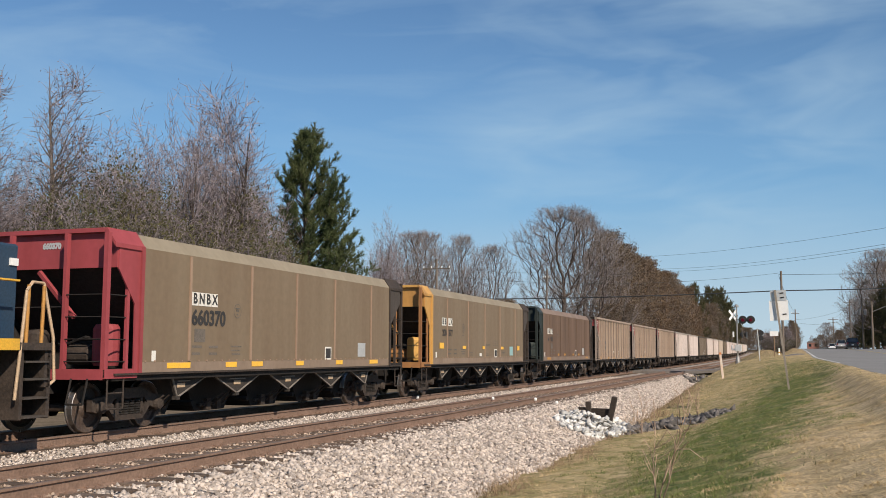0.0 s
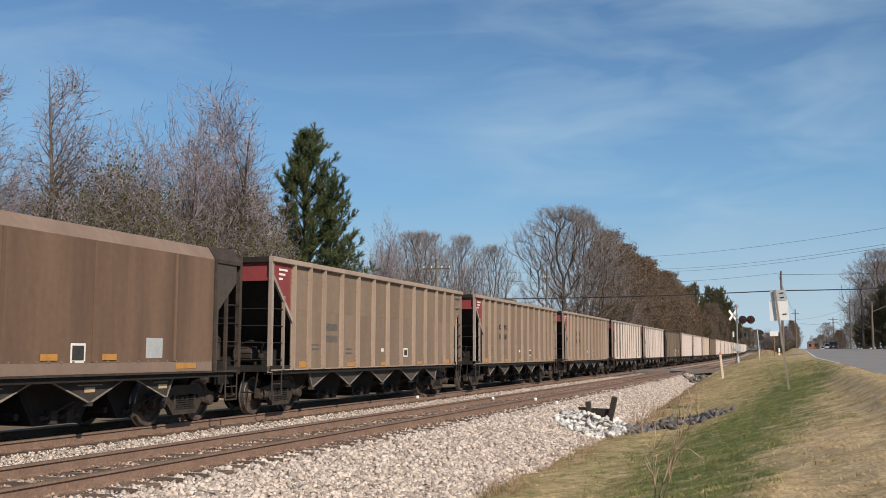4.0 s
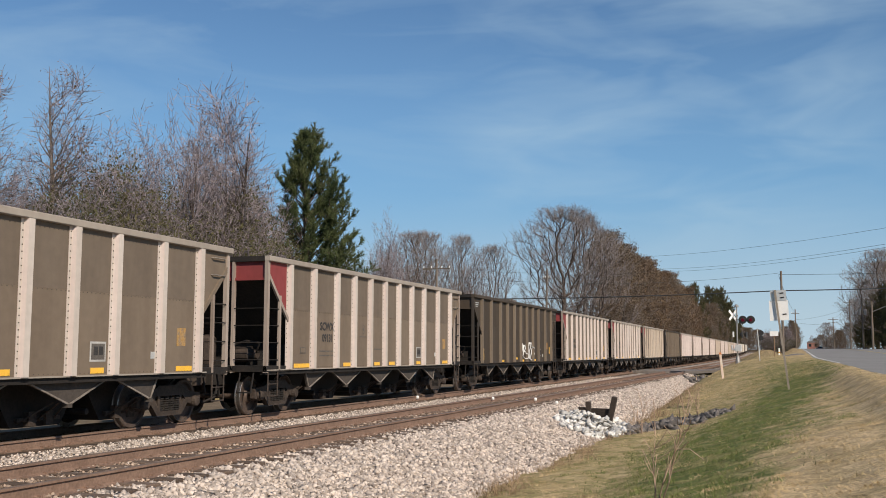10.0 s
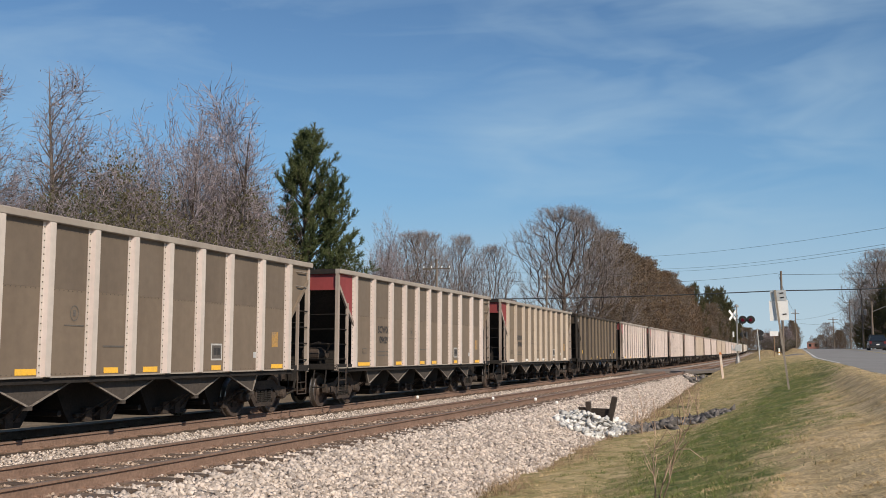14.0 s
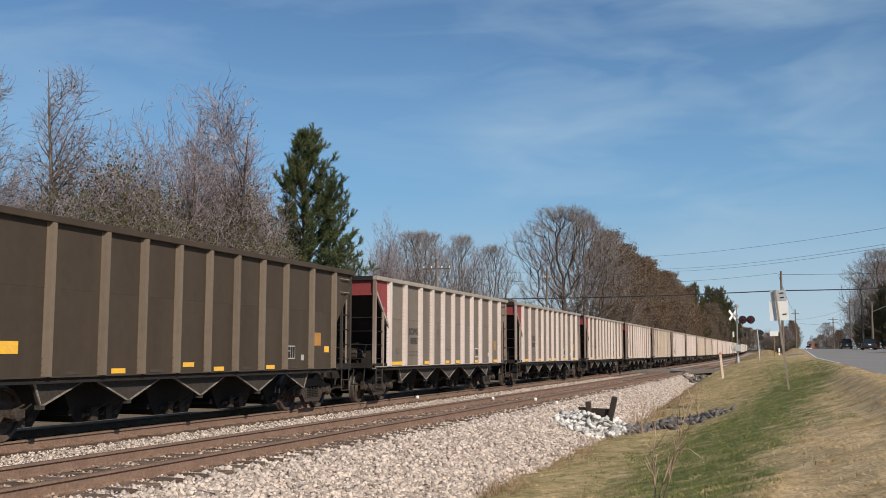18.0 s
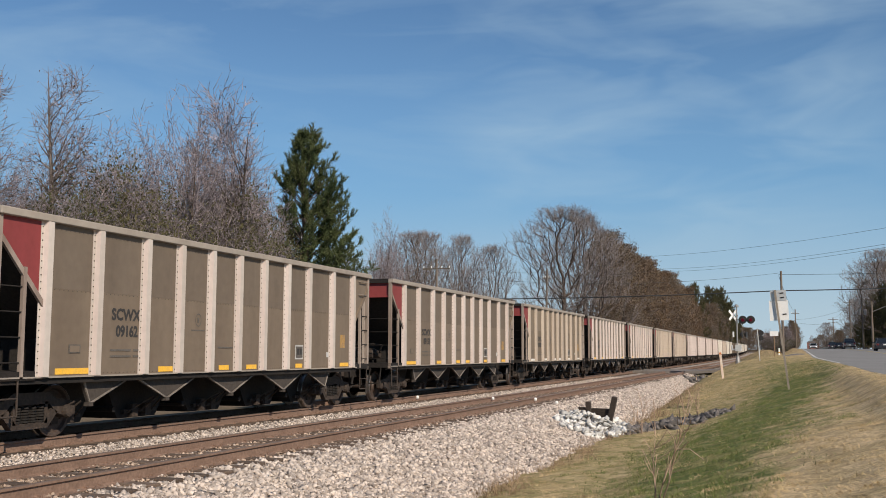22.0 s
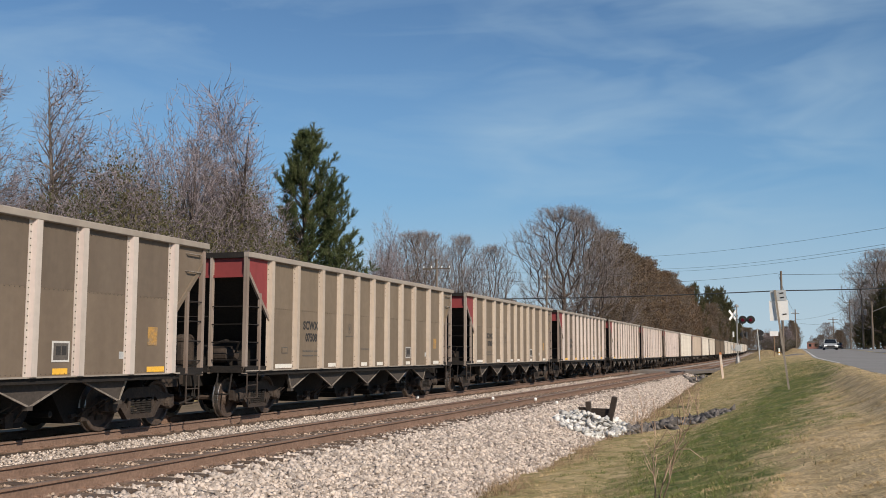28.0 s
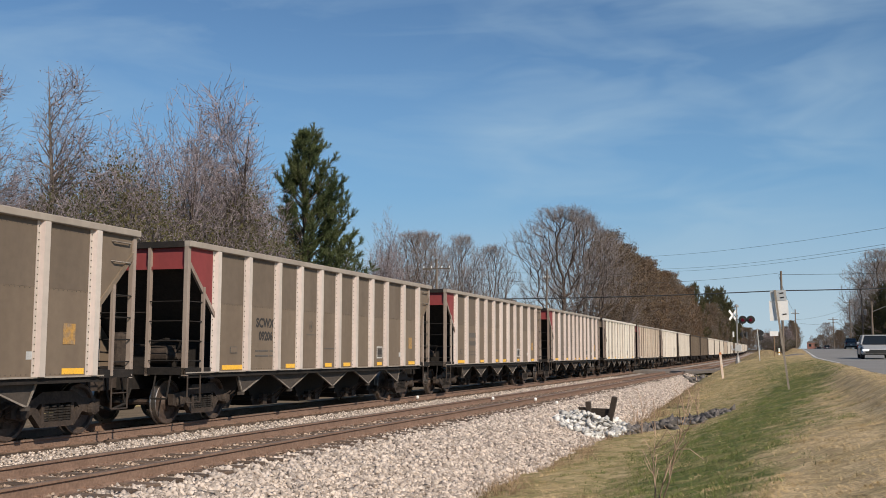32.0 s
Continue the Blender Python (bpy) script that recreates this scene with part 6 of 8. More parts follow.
def conifer(seed, height, spread, needle_m, bark, start=0.12, density=1.0, name="pine_tree", needle=0.26, bias=0.0, per_tuft=34):
    """A pine: straight trunk, limbs that sweep upwards, brushes of needles that stand up on their ends."""
    rng = np.random.default_rng(seed)
    wood, cen, way = [], [], []
    n = 14
    p = np.array([0, 0, -0.3])
    for k in range(n):
        q = p + np.array([rng.normal(0, 0.05), rng.normal(0, 0.05), (height * 0.985 + 0.3) / n])
        wood.append((p, q, height * 0.013 * (1 - k / n) + 0.02, height * 0.013 * (1 - (k + 1) / n) + 0.02))
        p = q
    cen.append(p)
    way.append(np.array([0, 0, 1.0]))
    z = start * height
    while z < height * 0.985:
        f = z / height
        reach = spread * ((1 - f) ** 0.5 * min(1.0, 0.62 + 1.0 * f) + 0.06)
        for _ in range(max(2, int(rng.integers(4, 7) * density * (0.45 + 0.55 * (1 - f))))):
            a = rng.uniform(0, math.tau)
            way_out = math.cos(a - 0.33)
            # the windward side stays thin low down
            if bias and way_out < -0.2 and f < 0.5 and rng.uniform() < 0.55:
                continue
            ln = reach * rng.uniform(0.55, 1.12) * (1 + bias * way_out)
            p = np.array([0, 0, z + rng.uniform(-0.3, 0.3)])
            el = rng.uniform(-0.1, 0.3) + 0.9 * f
            d = np.array([math.cos(a) * math.cos(el), math.sin(a) * math.cos(el), math.sin(el)])
            steps = max(3, int(ln / 0.55))
            for k in range(steps):
                d = d + np.array([rng.normal(0, 0.10), rng.normal(0, 0.10), 0.06])
                d /= np.linalg.norm(d)
                q = p + d * ln / steps
                r = 0.045 * min(1.0, ln / 3) * (1 - k / (steps + 1)) + 0.008
                wood.append((p, q, r, r * 0.8))
                if k >= steps * 0.3:
                    for _ in range(3):
                        e = d * 0.5 + rng.normal(0, 0.55, 3) + np.array([0, 0, 0.55])
                        e /= np.linalg.norm(e)
                        tip = q + e * rng.uniform(0.30, 0.62)
                        wood.append((q, tip, 0.012, 0.008))
                        cen.append(tip)
                        way.append((e + np.array([0, 0, 0.6])) / np.linalg.norm(e + np.array([0, 0, 0.6])))
                p = q
            cen.append(p)
            way.append(d)
        z += height * 0.032
    tree = empty(name)
    v, t = segs_to_mesh(wood)
    fast_mesh("trunk", v, t, bark, tree)
    cen, way = np.array(cen), np.array(way)
    c, d = np.repeat(cen, per_tuft, 0), np.repeat(way, per_tuft, 0)
    m = len(c)
    b = c - d * rng.uniform(0.0, 0.55, (m, 1)) + rng.normal(0, 0.025, (m, 3))
    o = d * 0.75 + rng.normal(0, 0.42, (m, 3))
    o /= np.linalg.norm(o, axis=1, keepdims=True)
    side = np.cross(o, rng.normal(0, 1, o.shape))
    side /= np.linalg.norm(side, axis=1, keepdims=True) + 1e-9
    tip = b + o * rng.uniform(needle * 0.7, needle * 1.3, (m, 1))
    v = np.stack([b - side * 0.020, b + side * 0.020, tip], 1).reshape(-1, 3)
    tagged(fast_mesh("crown", v, np.arange(len(v)).reshape(-1, 3), needle_m, tree), kind="stuff")
    return tree


def place(src, x, y, scale, turn, first=False, wide=1.0):
    m = Matrix.Translation((x, y, land(x, y) - 0.02)) @ Matrix.Rotation(radians(turn), 4, "Z") @ Matrix.Diagonal((scale * wide, scale * wide, scale, 1))
    if first:
        src.matrix_basis = m
        return src
    return copy_thing(src, m @ Matrix.Diagonal((1 / src.scale.x, 1 / src.scale.y, 1 / src.scale.z, 1)))


TREES = {}
# kind, x, y, height, turn, breadth, name for those that sway
WEST_TREES = (
    ("upright", -32.5, 33.8, 14.0, 20, 1.2), ("upright", -31.0, 37.0, 15.2, 80, 1.1, "first"), ("scrub", -31.5, 40.4, 11.8, 10, 0.85), ("scrub", -30.5, 43.0, 11.0, 70, 0.8), ("scrub", -29.5, 35.6, 9.8, 140, 0.8),
    ("upright2", -32.0, 44.0, 14.6, 140, 0.75), ("upright2", -31.5, 47.4, 16.6, 250, 0.7, "second"), ("leader", -31.0, 50.7, 19.6, 200, 0.95, "third"), ("upright2", -31.5, 54.0, 15.0, 330, 0.8), ("evergreen", -30.2, 44.6, 6.4, 30, 1.1), ("evergreen", -29.6, 50.6, 7.4, 130, 1.2), ("evergreen", -30.0, 53.5, 6.8, 230, 1.1), ("scrub", -30.0, 48.2, 10.4, 240, 0.85), ("scrub", -30.0, 50.4, 12.0, 20, 0.8),
    ("upright2", -34.0, 56.4, 15.8, 60, 0.9), ("upright2", -33.5, 43.6, 14.0, 310, 0.9), ("upright3", -34.5, 52.5, 13.5, 40, 0.9), ("upright3", -33.5, 36.0, 10.5, 300, 0.9), ("upright3", -35.0, 48.0, 12.0, 100, 0.95), ("scrub", -30.5, 38.4, 9.0, 100, 0.9), ("scrub", -30.5, 46.0, 9.2, 190, 0.9), ("scrub", -30.8, 54.5, 10.5, 290, 0.9), ("upright3", -36.0, 40.5, 12.4, 200, 0.9), ("upright3", -38.0, 46.0, 12.5, 90, 0.9), ("upright3", -38.0, 64.0, 13.0, 150, 1.0),
    ("pine", -32.6, 64.0, 17.0, 0, 1.05, "pine"),
    ("upright2", -36.0, 88.0, 15.3, 120, 0.55), ("fawn_oak", -37.0, 84.0, 6.5, 20, 1.2), ("fawn_oak", -36.0, 96.0, 7.0, 120, 1.3), ("fawn_oak", -36.0, 106.0, 7.5, 220, 1.3), ("fawn_oak", -36.0, 116.0, 8.0, 320, 1.3), ("fawn_oak", -35.0, 127.0, 8.5, 70, 1.3), ("oak", -38.0, 100.0, 14.4, 280, 0.9), ("oak", -40.0, 110.0, 15.6, 30, 0.9), ("oak", -40.0, 123.0, 16.6, 160, 0.8), ("oak", -39.0, 134.0, 16.4, 250, 0.8), ("upright3", -37.0, 79.0, 11.5, 20, 1.1), ("upright3", -40.0, 98.0, 12.5, 220, 1.3), ("upright3", -42.0, 112.0, 14.0, 120, 1.3), ("upright3", -42.0, 128.0, 13.5, 320, 1.4),
    ("oak", -30.0, 139.0, 22.4, 75, 1.3), ("oak", -31.0, 158.0, 23.8, 190, 0.9), ("fawn_oak", -29.0, 168.0, 22.0, 10, 0.95), ("fawn_oak", -28.0, 180.0, 21.0, 100, 1.0),
    ("brown_oak", -27.0, 191.0, 20.0, 200, 1.0), ("fawn_oak", -27.0, 204.0, 20.2, 300, 0.95), ("brown_oak", -26.0, 217.0, 19.0, 40, 1.0), ("fawn_oak", -26.0, 232.0, 19.8, 130, 0.95),
    ("brown_oak", -26.0, 248.0, 18.0, 220, 1.0), ("brown_oak", -25.0, 262.0, 18.2, 15, 1.0), ("evergreen", -25.0, 282.0, 19.5, 90, 0.8), ("evergreen", -25.0, 340.0, 21.8, 190, 0.75), ("evergreen", -23.9, 368.0, 22.8, 45, 0.92), ("fawn_oak", -24.0, 330.0, 17.0, 75, 1.2), ("evergreen", -22.3, 392.0, 19.0, 150, 0.95), ("fawn_oak", -23.5, 410.0, 16.0, 75, 1.3),
    ("fawn_oak", -24.0, 142.0, 9.0, 310, 1.2), ("fawn_oak", -24.0, 160.0, 10.0, 30, 1.2), ("brown_oak", -24.0, 185.0, 11.0, 60, 1.2), ("fawn_oak", -23.0, 220.0, 11.0, 160, 1.2), ("brown_oak", -23.0, 255.0, 11.0, 260, 1.2), ("fawn_oak", -22.5, 290.0, 12.0, 20, 1.2))
EAST_TREES = (
    ("oak", 14.2, 180.0, 16.2, 40, 1.3), ("oak", 14.6, 196.0, 15.4, 300, 1.15), ("oak", 14.2, 218.0, 13.6, 130, 0.9), ("oak", 19.0, 165.0, 17.0, 220, 0.9), ("evergreen", 14.5, 172.0, 10.0, 0, 1.1), ("evergreen", 15.5, 160.0, 10.5, 100, 1.1), ("evergreen", 13.8, 190.0, 9.0, 200, 1.1), ("evergreen", 17.0, 150.0, 11.0, 300, 1.2),
    ("evergreen", 13.6, 215.0, 7.0, 60, 1.2), ("oak", 14.0, 250.0, 11.0, 300, 0.9), ("oak", 11.8, 390.0, 10.5, 10, 1.2), ("oak", 14.0, 420.0, 10.0, 100, 1.2), ("upright", 8.0, 470.0, 8.0, 50, 1.5), ("fawn_oak", -1.6, 262.0, 6.6, 10, 1.1), ("fawn_oak", 0.0, 258.0, 7.0, 130, 0.85), ("fawn_oak", 0.6, 272.0, 6.6, 200, 0.8), ("fawn_oak", 0.9, 292.0, 7.0, 300, 0.9), ("fawn_oak", -2.6, 250.0, 5.0, 40, 1.0), ("fawn_oak", 10.8, 430.0, 7.0, 30, 1.4), ("fawn_oak", 9.6, 480.0, 6.5, 230, 1.4), ("fawn_oak", -3.6, 270.0, 5.2, 100, 1.3), ("upright2", -1.2, 255.0, 7.2, 190, 1.2), ("scrub", -2.6, 240.0, 4.0, 60, 1.6), ("scrub", -0.6, 246.0, 3.6, 160, 1.6),
    ("fawn_oak", -14.0, 640.0, 11.0, 10, 1.6), ("fawn_oak", -6.0, 660.0, 9.0, 120, 1.6), ("fawn_oak", -22.0, 560.0, 13.0, 220, 1.5), ("fawn_oak", -27.0, 600.0, 14.0, 20, 1.5), ("fawn_oak", -19.0, 600.0, 12.0, 320, 1.5), ("fawn_oak", -10.0, 620.0, 10.0, 250, 1.8),
    ("fawn_oak", 15.0, 300.0, 7.5, 20, 1.3), ("fawn_oak", 17.0, 275.0, 8.0, 120, 1.2), ("fawn_oak", 14.0, 340.0, 6.5, 220, 1.4), ("brown_oak", 16.0, 380.0, 6.5, 320, 1.5), ("fawn_oak", 13.0, 400.0, 5.5, 60, 1.6), ("oak", 16.0, 196.0, 15.5, 10, 0.9), ("upright3", -5.5, 250.0, 5.5, 10, 1.4), ("scrub", -4.6, 225.0, 3.4, 200, 1.4), ("upright3", 0.2, 275.0, 6.0, 100, 1.2))


def plant():
    kinds = {
        "upright": (broadleaf(grow(11, 16, 3.2, "spire", 1, 0, 0.08, 0.24, 0.32, 0.17, 1.35), M_BARK, M_TWIG, M_LEAF_BROWN, 900, 0.06), "tall slim bare tree with upright twigs and seed heads", "tree"),
        "leader": (broadleaf(grow(17, 16, 3.9, "cone", 3, 0.15, 0.08, 0.42, 0.42, 0.24, 1.75), M_BARK_DARK, M_TWIG, M_LEAF_BROWN, 700, 0.055), "tall bare tree with fanned limbs and pale twigs", "tree"),
        "upright2": (broadleaf(grow(23, 16, 4.4, "vase", 6, 0.32, 0.10, 0.74, 0.48, 0.285, 2.0), M_BARK_DARK, M_TWIG, M_LEAF_BROWN, 520, 0.055), "bare many-stemmed tree with upright limbs", "tree"),
        "upright3": (broadleaf(grow(29, 16, 4.8, "vase", 6, 0.38, 0.06, 0.70, 0.48, 0.30, 1.8), M_BARK_DARK, M_TWIG, M_LEAF_OLIVE, 2200, 0.065), "bare tree with dense grey twigs and few leaves", "tree"),
        "scrub": (broadleaf(grow(31, 9, 3.4, "vase", 8, 0.55, 0.03, 0.50, 0.36, 0.21, 1.3), M_BARK_DARK, M_TWIG, M_LEAF_OLIVE, 15000, 0.07), "scrubby understorey tree with sparse olive leaves", "tree"),
        "oak": (broadleaf(fill_crown(47, 20, 8.4, 0.80, 0.2, 1700, 6, 1.1), M_BARK_DARK, M_TWIG_FAR), "broad bare oak with a spreading crown", "tree"),
        "brown_oak": (broadleaf(fill_crown(53, 18, 6.6, 0.65, 0.08, 1000, 5, 0.62), M_BARK_DARK, M_TWIG_FAR, M_LEAF_BROWN, 26000, 0.12), "oak with withered rust-brown leaves", "tree"),
        "fawn_oak": (broadleaf(fill_crown(59, 18, 6.6, 0.65, 0.06, 1100, 7, 0.62), M_BARK_DARK, M_TWIG_FAR, M_LEAF_FAWN, 23000, 0.115), "oak with thin fawn-coloured leaves and grey twigs", "tree"),
        "pine": (conifer(61, 19, 5.9, M_NEEDLE, M_BARK_DARK, 0.14, 3.2, bias=0.26, needle=0.32, per_tuft=40), "dark green pine with an uneven crown", "tree"),
        "evergreen": (conifer(67, 13, 5.0, M_EVERGREEN, M_BARK_DARK, 0.04, 2.6, "evergreen_tree", 0.34, per_tuft=26), "dense dark evergreen beside the road", "tree"),
    }
    used = set()

    def put(key, x, y, height, turn, wide=1.0, group=""):
        src, lab, cat = kinds[key]
        base = {"upright": 16, "leader": 16, "upright2": 16, "upright3": 16, "fawn_oak": 18, "scrub": 9, "oak": 20, "brown_oak": 18, "pine": 19, "evergreen": 13}[key]
        ob = place(src, x, y, height / base, turn, key not in used, wide)
        if key not in used:
            tagged(ob, lab, cat, group)
        used.add(key)
        return ob

    W = "trees behind the line"
    for row in WEST_TREES:
        ob = put(*row[:5], group=W, wide=row[5] if len(row) > 5 else 1.0)
        if len(row) > 6:
            TREES[row[6]] = ob
    rng = random.Random(8)
    # woods deeper behind
    for k in range(26):
        y = 30 + k * 9.5 + rng.uniform(-3, 3)
        x = -46 - rng.uniform(0, 12) + bend(y)
        put(rng.choice(("upright3", "upright2", "upright3", "upright3" if y > 70 else "scrub")), x, y, rng.uniform(9, 12.5), rng.uniform(0, 360), 1.3, group=W)
    for k in range(8):
        y = 28 + k * 5.2 + rng.uniform(-2, 2)
        put("scrub", -32 - rng.uniform(0, 9), y, rng.uniform(6.0, 9.0) + y * 0.035, rng.uniform(0, 360), 1.2, group=W)
    for k in range(26):
        y = 250 + k * 16 + rng.uniform(-5, 5)
        put(rng.choice(("brown_oak", "pine", "brown_oak", "oak")), -27 - rng.uniform(0, 8) + bend(y), y, rng.uniform(13, 18), rng.uniform(0, 360), group=W)
    for row in EAST_TREES:
        put(*row[:5], group="trees beside the road", wide=row[5] if len(row) > 5 else 1.0)


plant()


# ---- things along the line and the road ----
def lean(ob, x, y, z, rx=0, ry=0, rz=0):
    ob.matrix_basis = pose(x, y, z, rx, ry, rz)
    return ob


def sign_post():
    ob = empty("road_sign")
    bm = bmesh.new()
    prism(bm, [(-0.035, -0.02), (0.035, -0.02), (0.035, 0.0), (0.012, 0.0), (0.012, 0.03), (-0.012, 0.03), (-0.012, 0.0), (-0.035, 0.0)], "z", -0.4, 3.56)
    part("post", bm, mat("weathered_sign_post", (0.30, 0.255, 0.205), 0.75, 0.1, 0.2, 4.0, (0.20, 0.165, 0.13), 0.6, 30.0, 0.1), ob)
    for name, x0, x1, z0, z1, ry in (("upper_sign", -0.20, 0.34, 3.17, 3.54, -6), ("lower_sign", -0.27, 0.38, 2.46, 3.18, -9)):
        bm = bmesh.new()
        box(bm, x0, x1, -0.003, 0.003, z0 - 3.0, z1 - 3.0)
        me = part(name, bm, M_SIGNBACK if name == "upper_sign" else M_WHITE, ob, "blank white sign" if name == "lower_sign" else "bare metal back of a sign")
        me.matrix_local = pose(0, 0.075 if name == "lower_sign" else 0.062, 3.0, 0, -ry * 0.5, 0)
    for z in (2.66, 3.26, 3.42):
        bm = bmesh.new()
        y = 0.064 if z < 3 else 0.051
        box(bm, 0.15, 0.28, y - 0.006, y + 0.006, z - 0.02, z + 0.02)
        part("bracket", bm, M_BLACK, ob)
    lean(ob, -0.16, 38.0, land(-0.13, 38.0), 0, -6.2, -4)
    tagged(ob, "leaning steel post with white sign plates in the grass", "road sign")


def crossing_signal():
    x, y = -3.95, 80.0
    z = land(x, y)
    ob = empty("crossing_signal")
    bm = bmesh.new()
    tube(bm, (0, 0, 0), (0, 0, 4.3), 0.06, 10)
    part("mast", bm, M_GALV, ob)
    bm = bmesh.new()
    lathe(bm, [(-0.3, 0.20), (0.18, 0.19), (0.5, 0.11), (0.6, 0.08)], "z", 12)
    part("base", bm, M_GALV, ob)
    for a in (45, -45):
        bm = bmesh.new()
        box(bm, -0.50, 0.50, -0.012, 0.012, -0.09, 0.09)
        b = part("crossbuck_blade", bm, M_WHITE, ob)
        b.matrix_local = pose(0, 0, 0, 0, 0, 48) @ pose(-0.10, 0.30 + (0.026 if a > 0 else 0), 3.70, 0, a, 0)
    bm = bmesh.new()
    tube(bm, (-0.1, -0.06, 3.34), (1.05, -0.06, 3.34), 0.03, 6)
    part("light_arm", bm, M_BLACK, ob)
    for dx in (0.44, 1.02):
        bm = bmesh.new()
        lathe(bm, [(-0.10, 0.31), (-0.085, 0.31), (-0.08, 0.14), (0.05, 0.12), (0.08, 0.05)], "y", 20)
        h = part("signal_head", bm, M_BLACK, ob, "black round signal backing")
        h.matrix_local = pose(dx, 0, 3.34)
        bm = bmesh.new()
        lathe(bm, [(-0.125, 0.02), (-0.12, 0.10), (-0.10, 0.145)], "y", 18)
        part("lens", bm, M_RED_LENS, h, "dull red lens")
        bm = bmesh.new()
        n = 12
        for k in range(n):
            a0, a1 = math.pi * k / n, math.pi * (k + 1) / n
            tube(bm, (0.15 * math.cos(a0), -0.1, 0.15 * math.sin(a0)), (0.15 * math.cos(a0), -0.34, 0.15 * math.sin(a0)), 0.03, 4)
        part("hood", bm, M_BLACK, h)
    for dx in (0.30, 0.62):
        bm = bmesh.new()
        lathe(bm, [(-0.08, 0.24), (-0.06, 0.24), (0.1, 0.1)], "y", 16)
        h = part("signal_head", bm, M_BLACK, ob)
        h.matrix_local = pose(dx, 0.25, 2.22, 0, 0, 75)
    bm = bmesh.new()
    box(bm, -0.18, 0.30, -0.18, 0.18, 0.95, 1.45)
    box(bm, -0.42, -0.16, -0.06, 0.06, 1.02, 1.16)
    box(bm, -0.45, -0.34, -0.10, 0.10, 1.05, 1.42)
    part("gate_mechanism", bm, M_SIGNBACK, ob, bevel=0.03)
    bm = bmesh.new()
    box(bm, -0.34, -0.22, 0.1, 0.16, 2.05, 2.45)
    part("small_sign", bm, M_WHITE, ob)
    bm = bmesh.new()
    lathe(bm, [(4.3, 0.16), (4.42, 0.16), (4.52, 0.08)], "z", 12)
    part("bell", bm, M_GALV, ob)
    lean(ob, x, y, z)
    tagged(ob, "level crossing signal with white crossbuck and red lights", "crossing signal")


def posts():
    ob = empty("marker_post")
    bm = bmesh.new()
    prism(bm, [(-0.05, -0.01), (0.05, -0.01), (0.06, 0.02), (0, 0.03), (-0.06, 0.02)], "z", -0.3, 1.4)
    part("post", bm, mat("pale_orange_plastic", (0.72, 0.50, 0.36), 0.6, 0, 0.1, 3.0, (0.75, 0.70, 0.62), 0.7, 30.0, 0.05), ob)
    bm = bmesh.new()
    prism(bm, [(-0.052, -0.013), (0.052, -0.013), (0.063, 0.022), (0, 0.033), (-0.063, 0.022)], "z", 1.28, 1.40)
    part("cap", bm, mat("orange_plastic", (0.60, 0.22, 0.08), 0.5, 0, 0.1, 3.0, None, 0.5, 30.0, 0.05), ob)
    lean(ob, -3.55, 56.0, land(-3.55, 56.0), 0, -5, 0)
    tagged(ob, "leaning pale orange plastic cable marker post", "marker post")
    ob = empty("white_post")
    bm = bmesh.new()
    tube(bm, (0, 0, -0.3), (0, 0, 2.05), 0.033, 8)
    part("pipe", bm, M_SIGNBACK, ob)
    bm = bmesh.new()
    lathe(bm, [(2.05, 0.037), (2.09, 0.037), (2.12, 0.02)], "z", 8)
    part("cap", bm, M_GALV, ob)
    lean(ob, -2.06, 70.0, land(-2.06, 70.0), 0, -3, 0)
    tagged(ob, "thin white pipe post in the grass", "post")
    ob = empty("board_sign")
    bm = bmesh.new()
    tube(bm, (0, 0, -0.3), (0, 0, 2.35), 0.04, 8)
    part("post", bm, mat("rusty_post", (0.30, 0.19, 0.12), 0.8, 0.1, 0.2, 3.0, None, 0.5, 30.0, 0.1), ob)
    bm = bmesh.new()
    box(bm, -0.38, 0.38, -0.06, -0.04, 1.95, 2.40)
    part("board", bm, M_WHITE, ob, "blank white board")
    lean(ob, -1.6, 100.0, land(-1.6, 100.0))
    tagged(ob, "small white board on a rusty post", "sign")
    # dwarf rail signal beyond the crossing
    ob = empty("rail_signal")
    bm = bmesh.new()
    tube(bm, (0, 0, -0.3), (0, 0, 3.4), 0.07, 8)
    part("mast", bm, M_BLACK, ob)
    for z in (2.2, 3.0):
        bm = bmesh.new()
        lathe(bm, [(-0.1, 0.42), (0.0, 0.42), (0.2, 0.2)], "y", 14)
        h = part("signal_head", bm, M_BLACK, ob)
        h.location.z = z
    lean(ob, -4.6, 165.0, land(-4.6, 165.0))
    tagged(ob, "black round-headed rail signal on a mast", "rail signal")
    ob = empty("striped_marker")
    bm = bmesh.new()
    tube(bm, (0, 0, -0.2), (0, 0, 0.75), 0.10, 10)
    part("body", bm, M_WHITE, ob)
    for z in (0.25, 0.75):
        bm = bmesh.new()
        tube(bm, (0, 0, z), (0, 0, z + 0.12), 0.112, 10)
        part("band", bm, M_YELLOW if z < 0.5 else M_BLACK, ob)
    lean(ob, -1.3, 108.0, land(-1.3, 108.0))
    tagged(ob, "short white marker with dark and orange bands", "marker post")


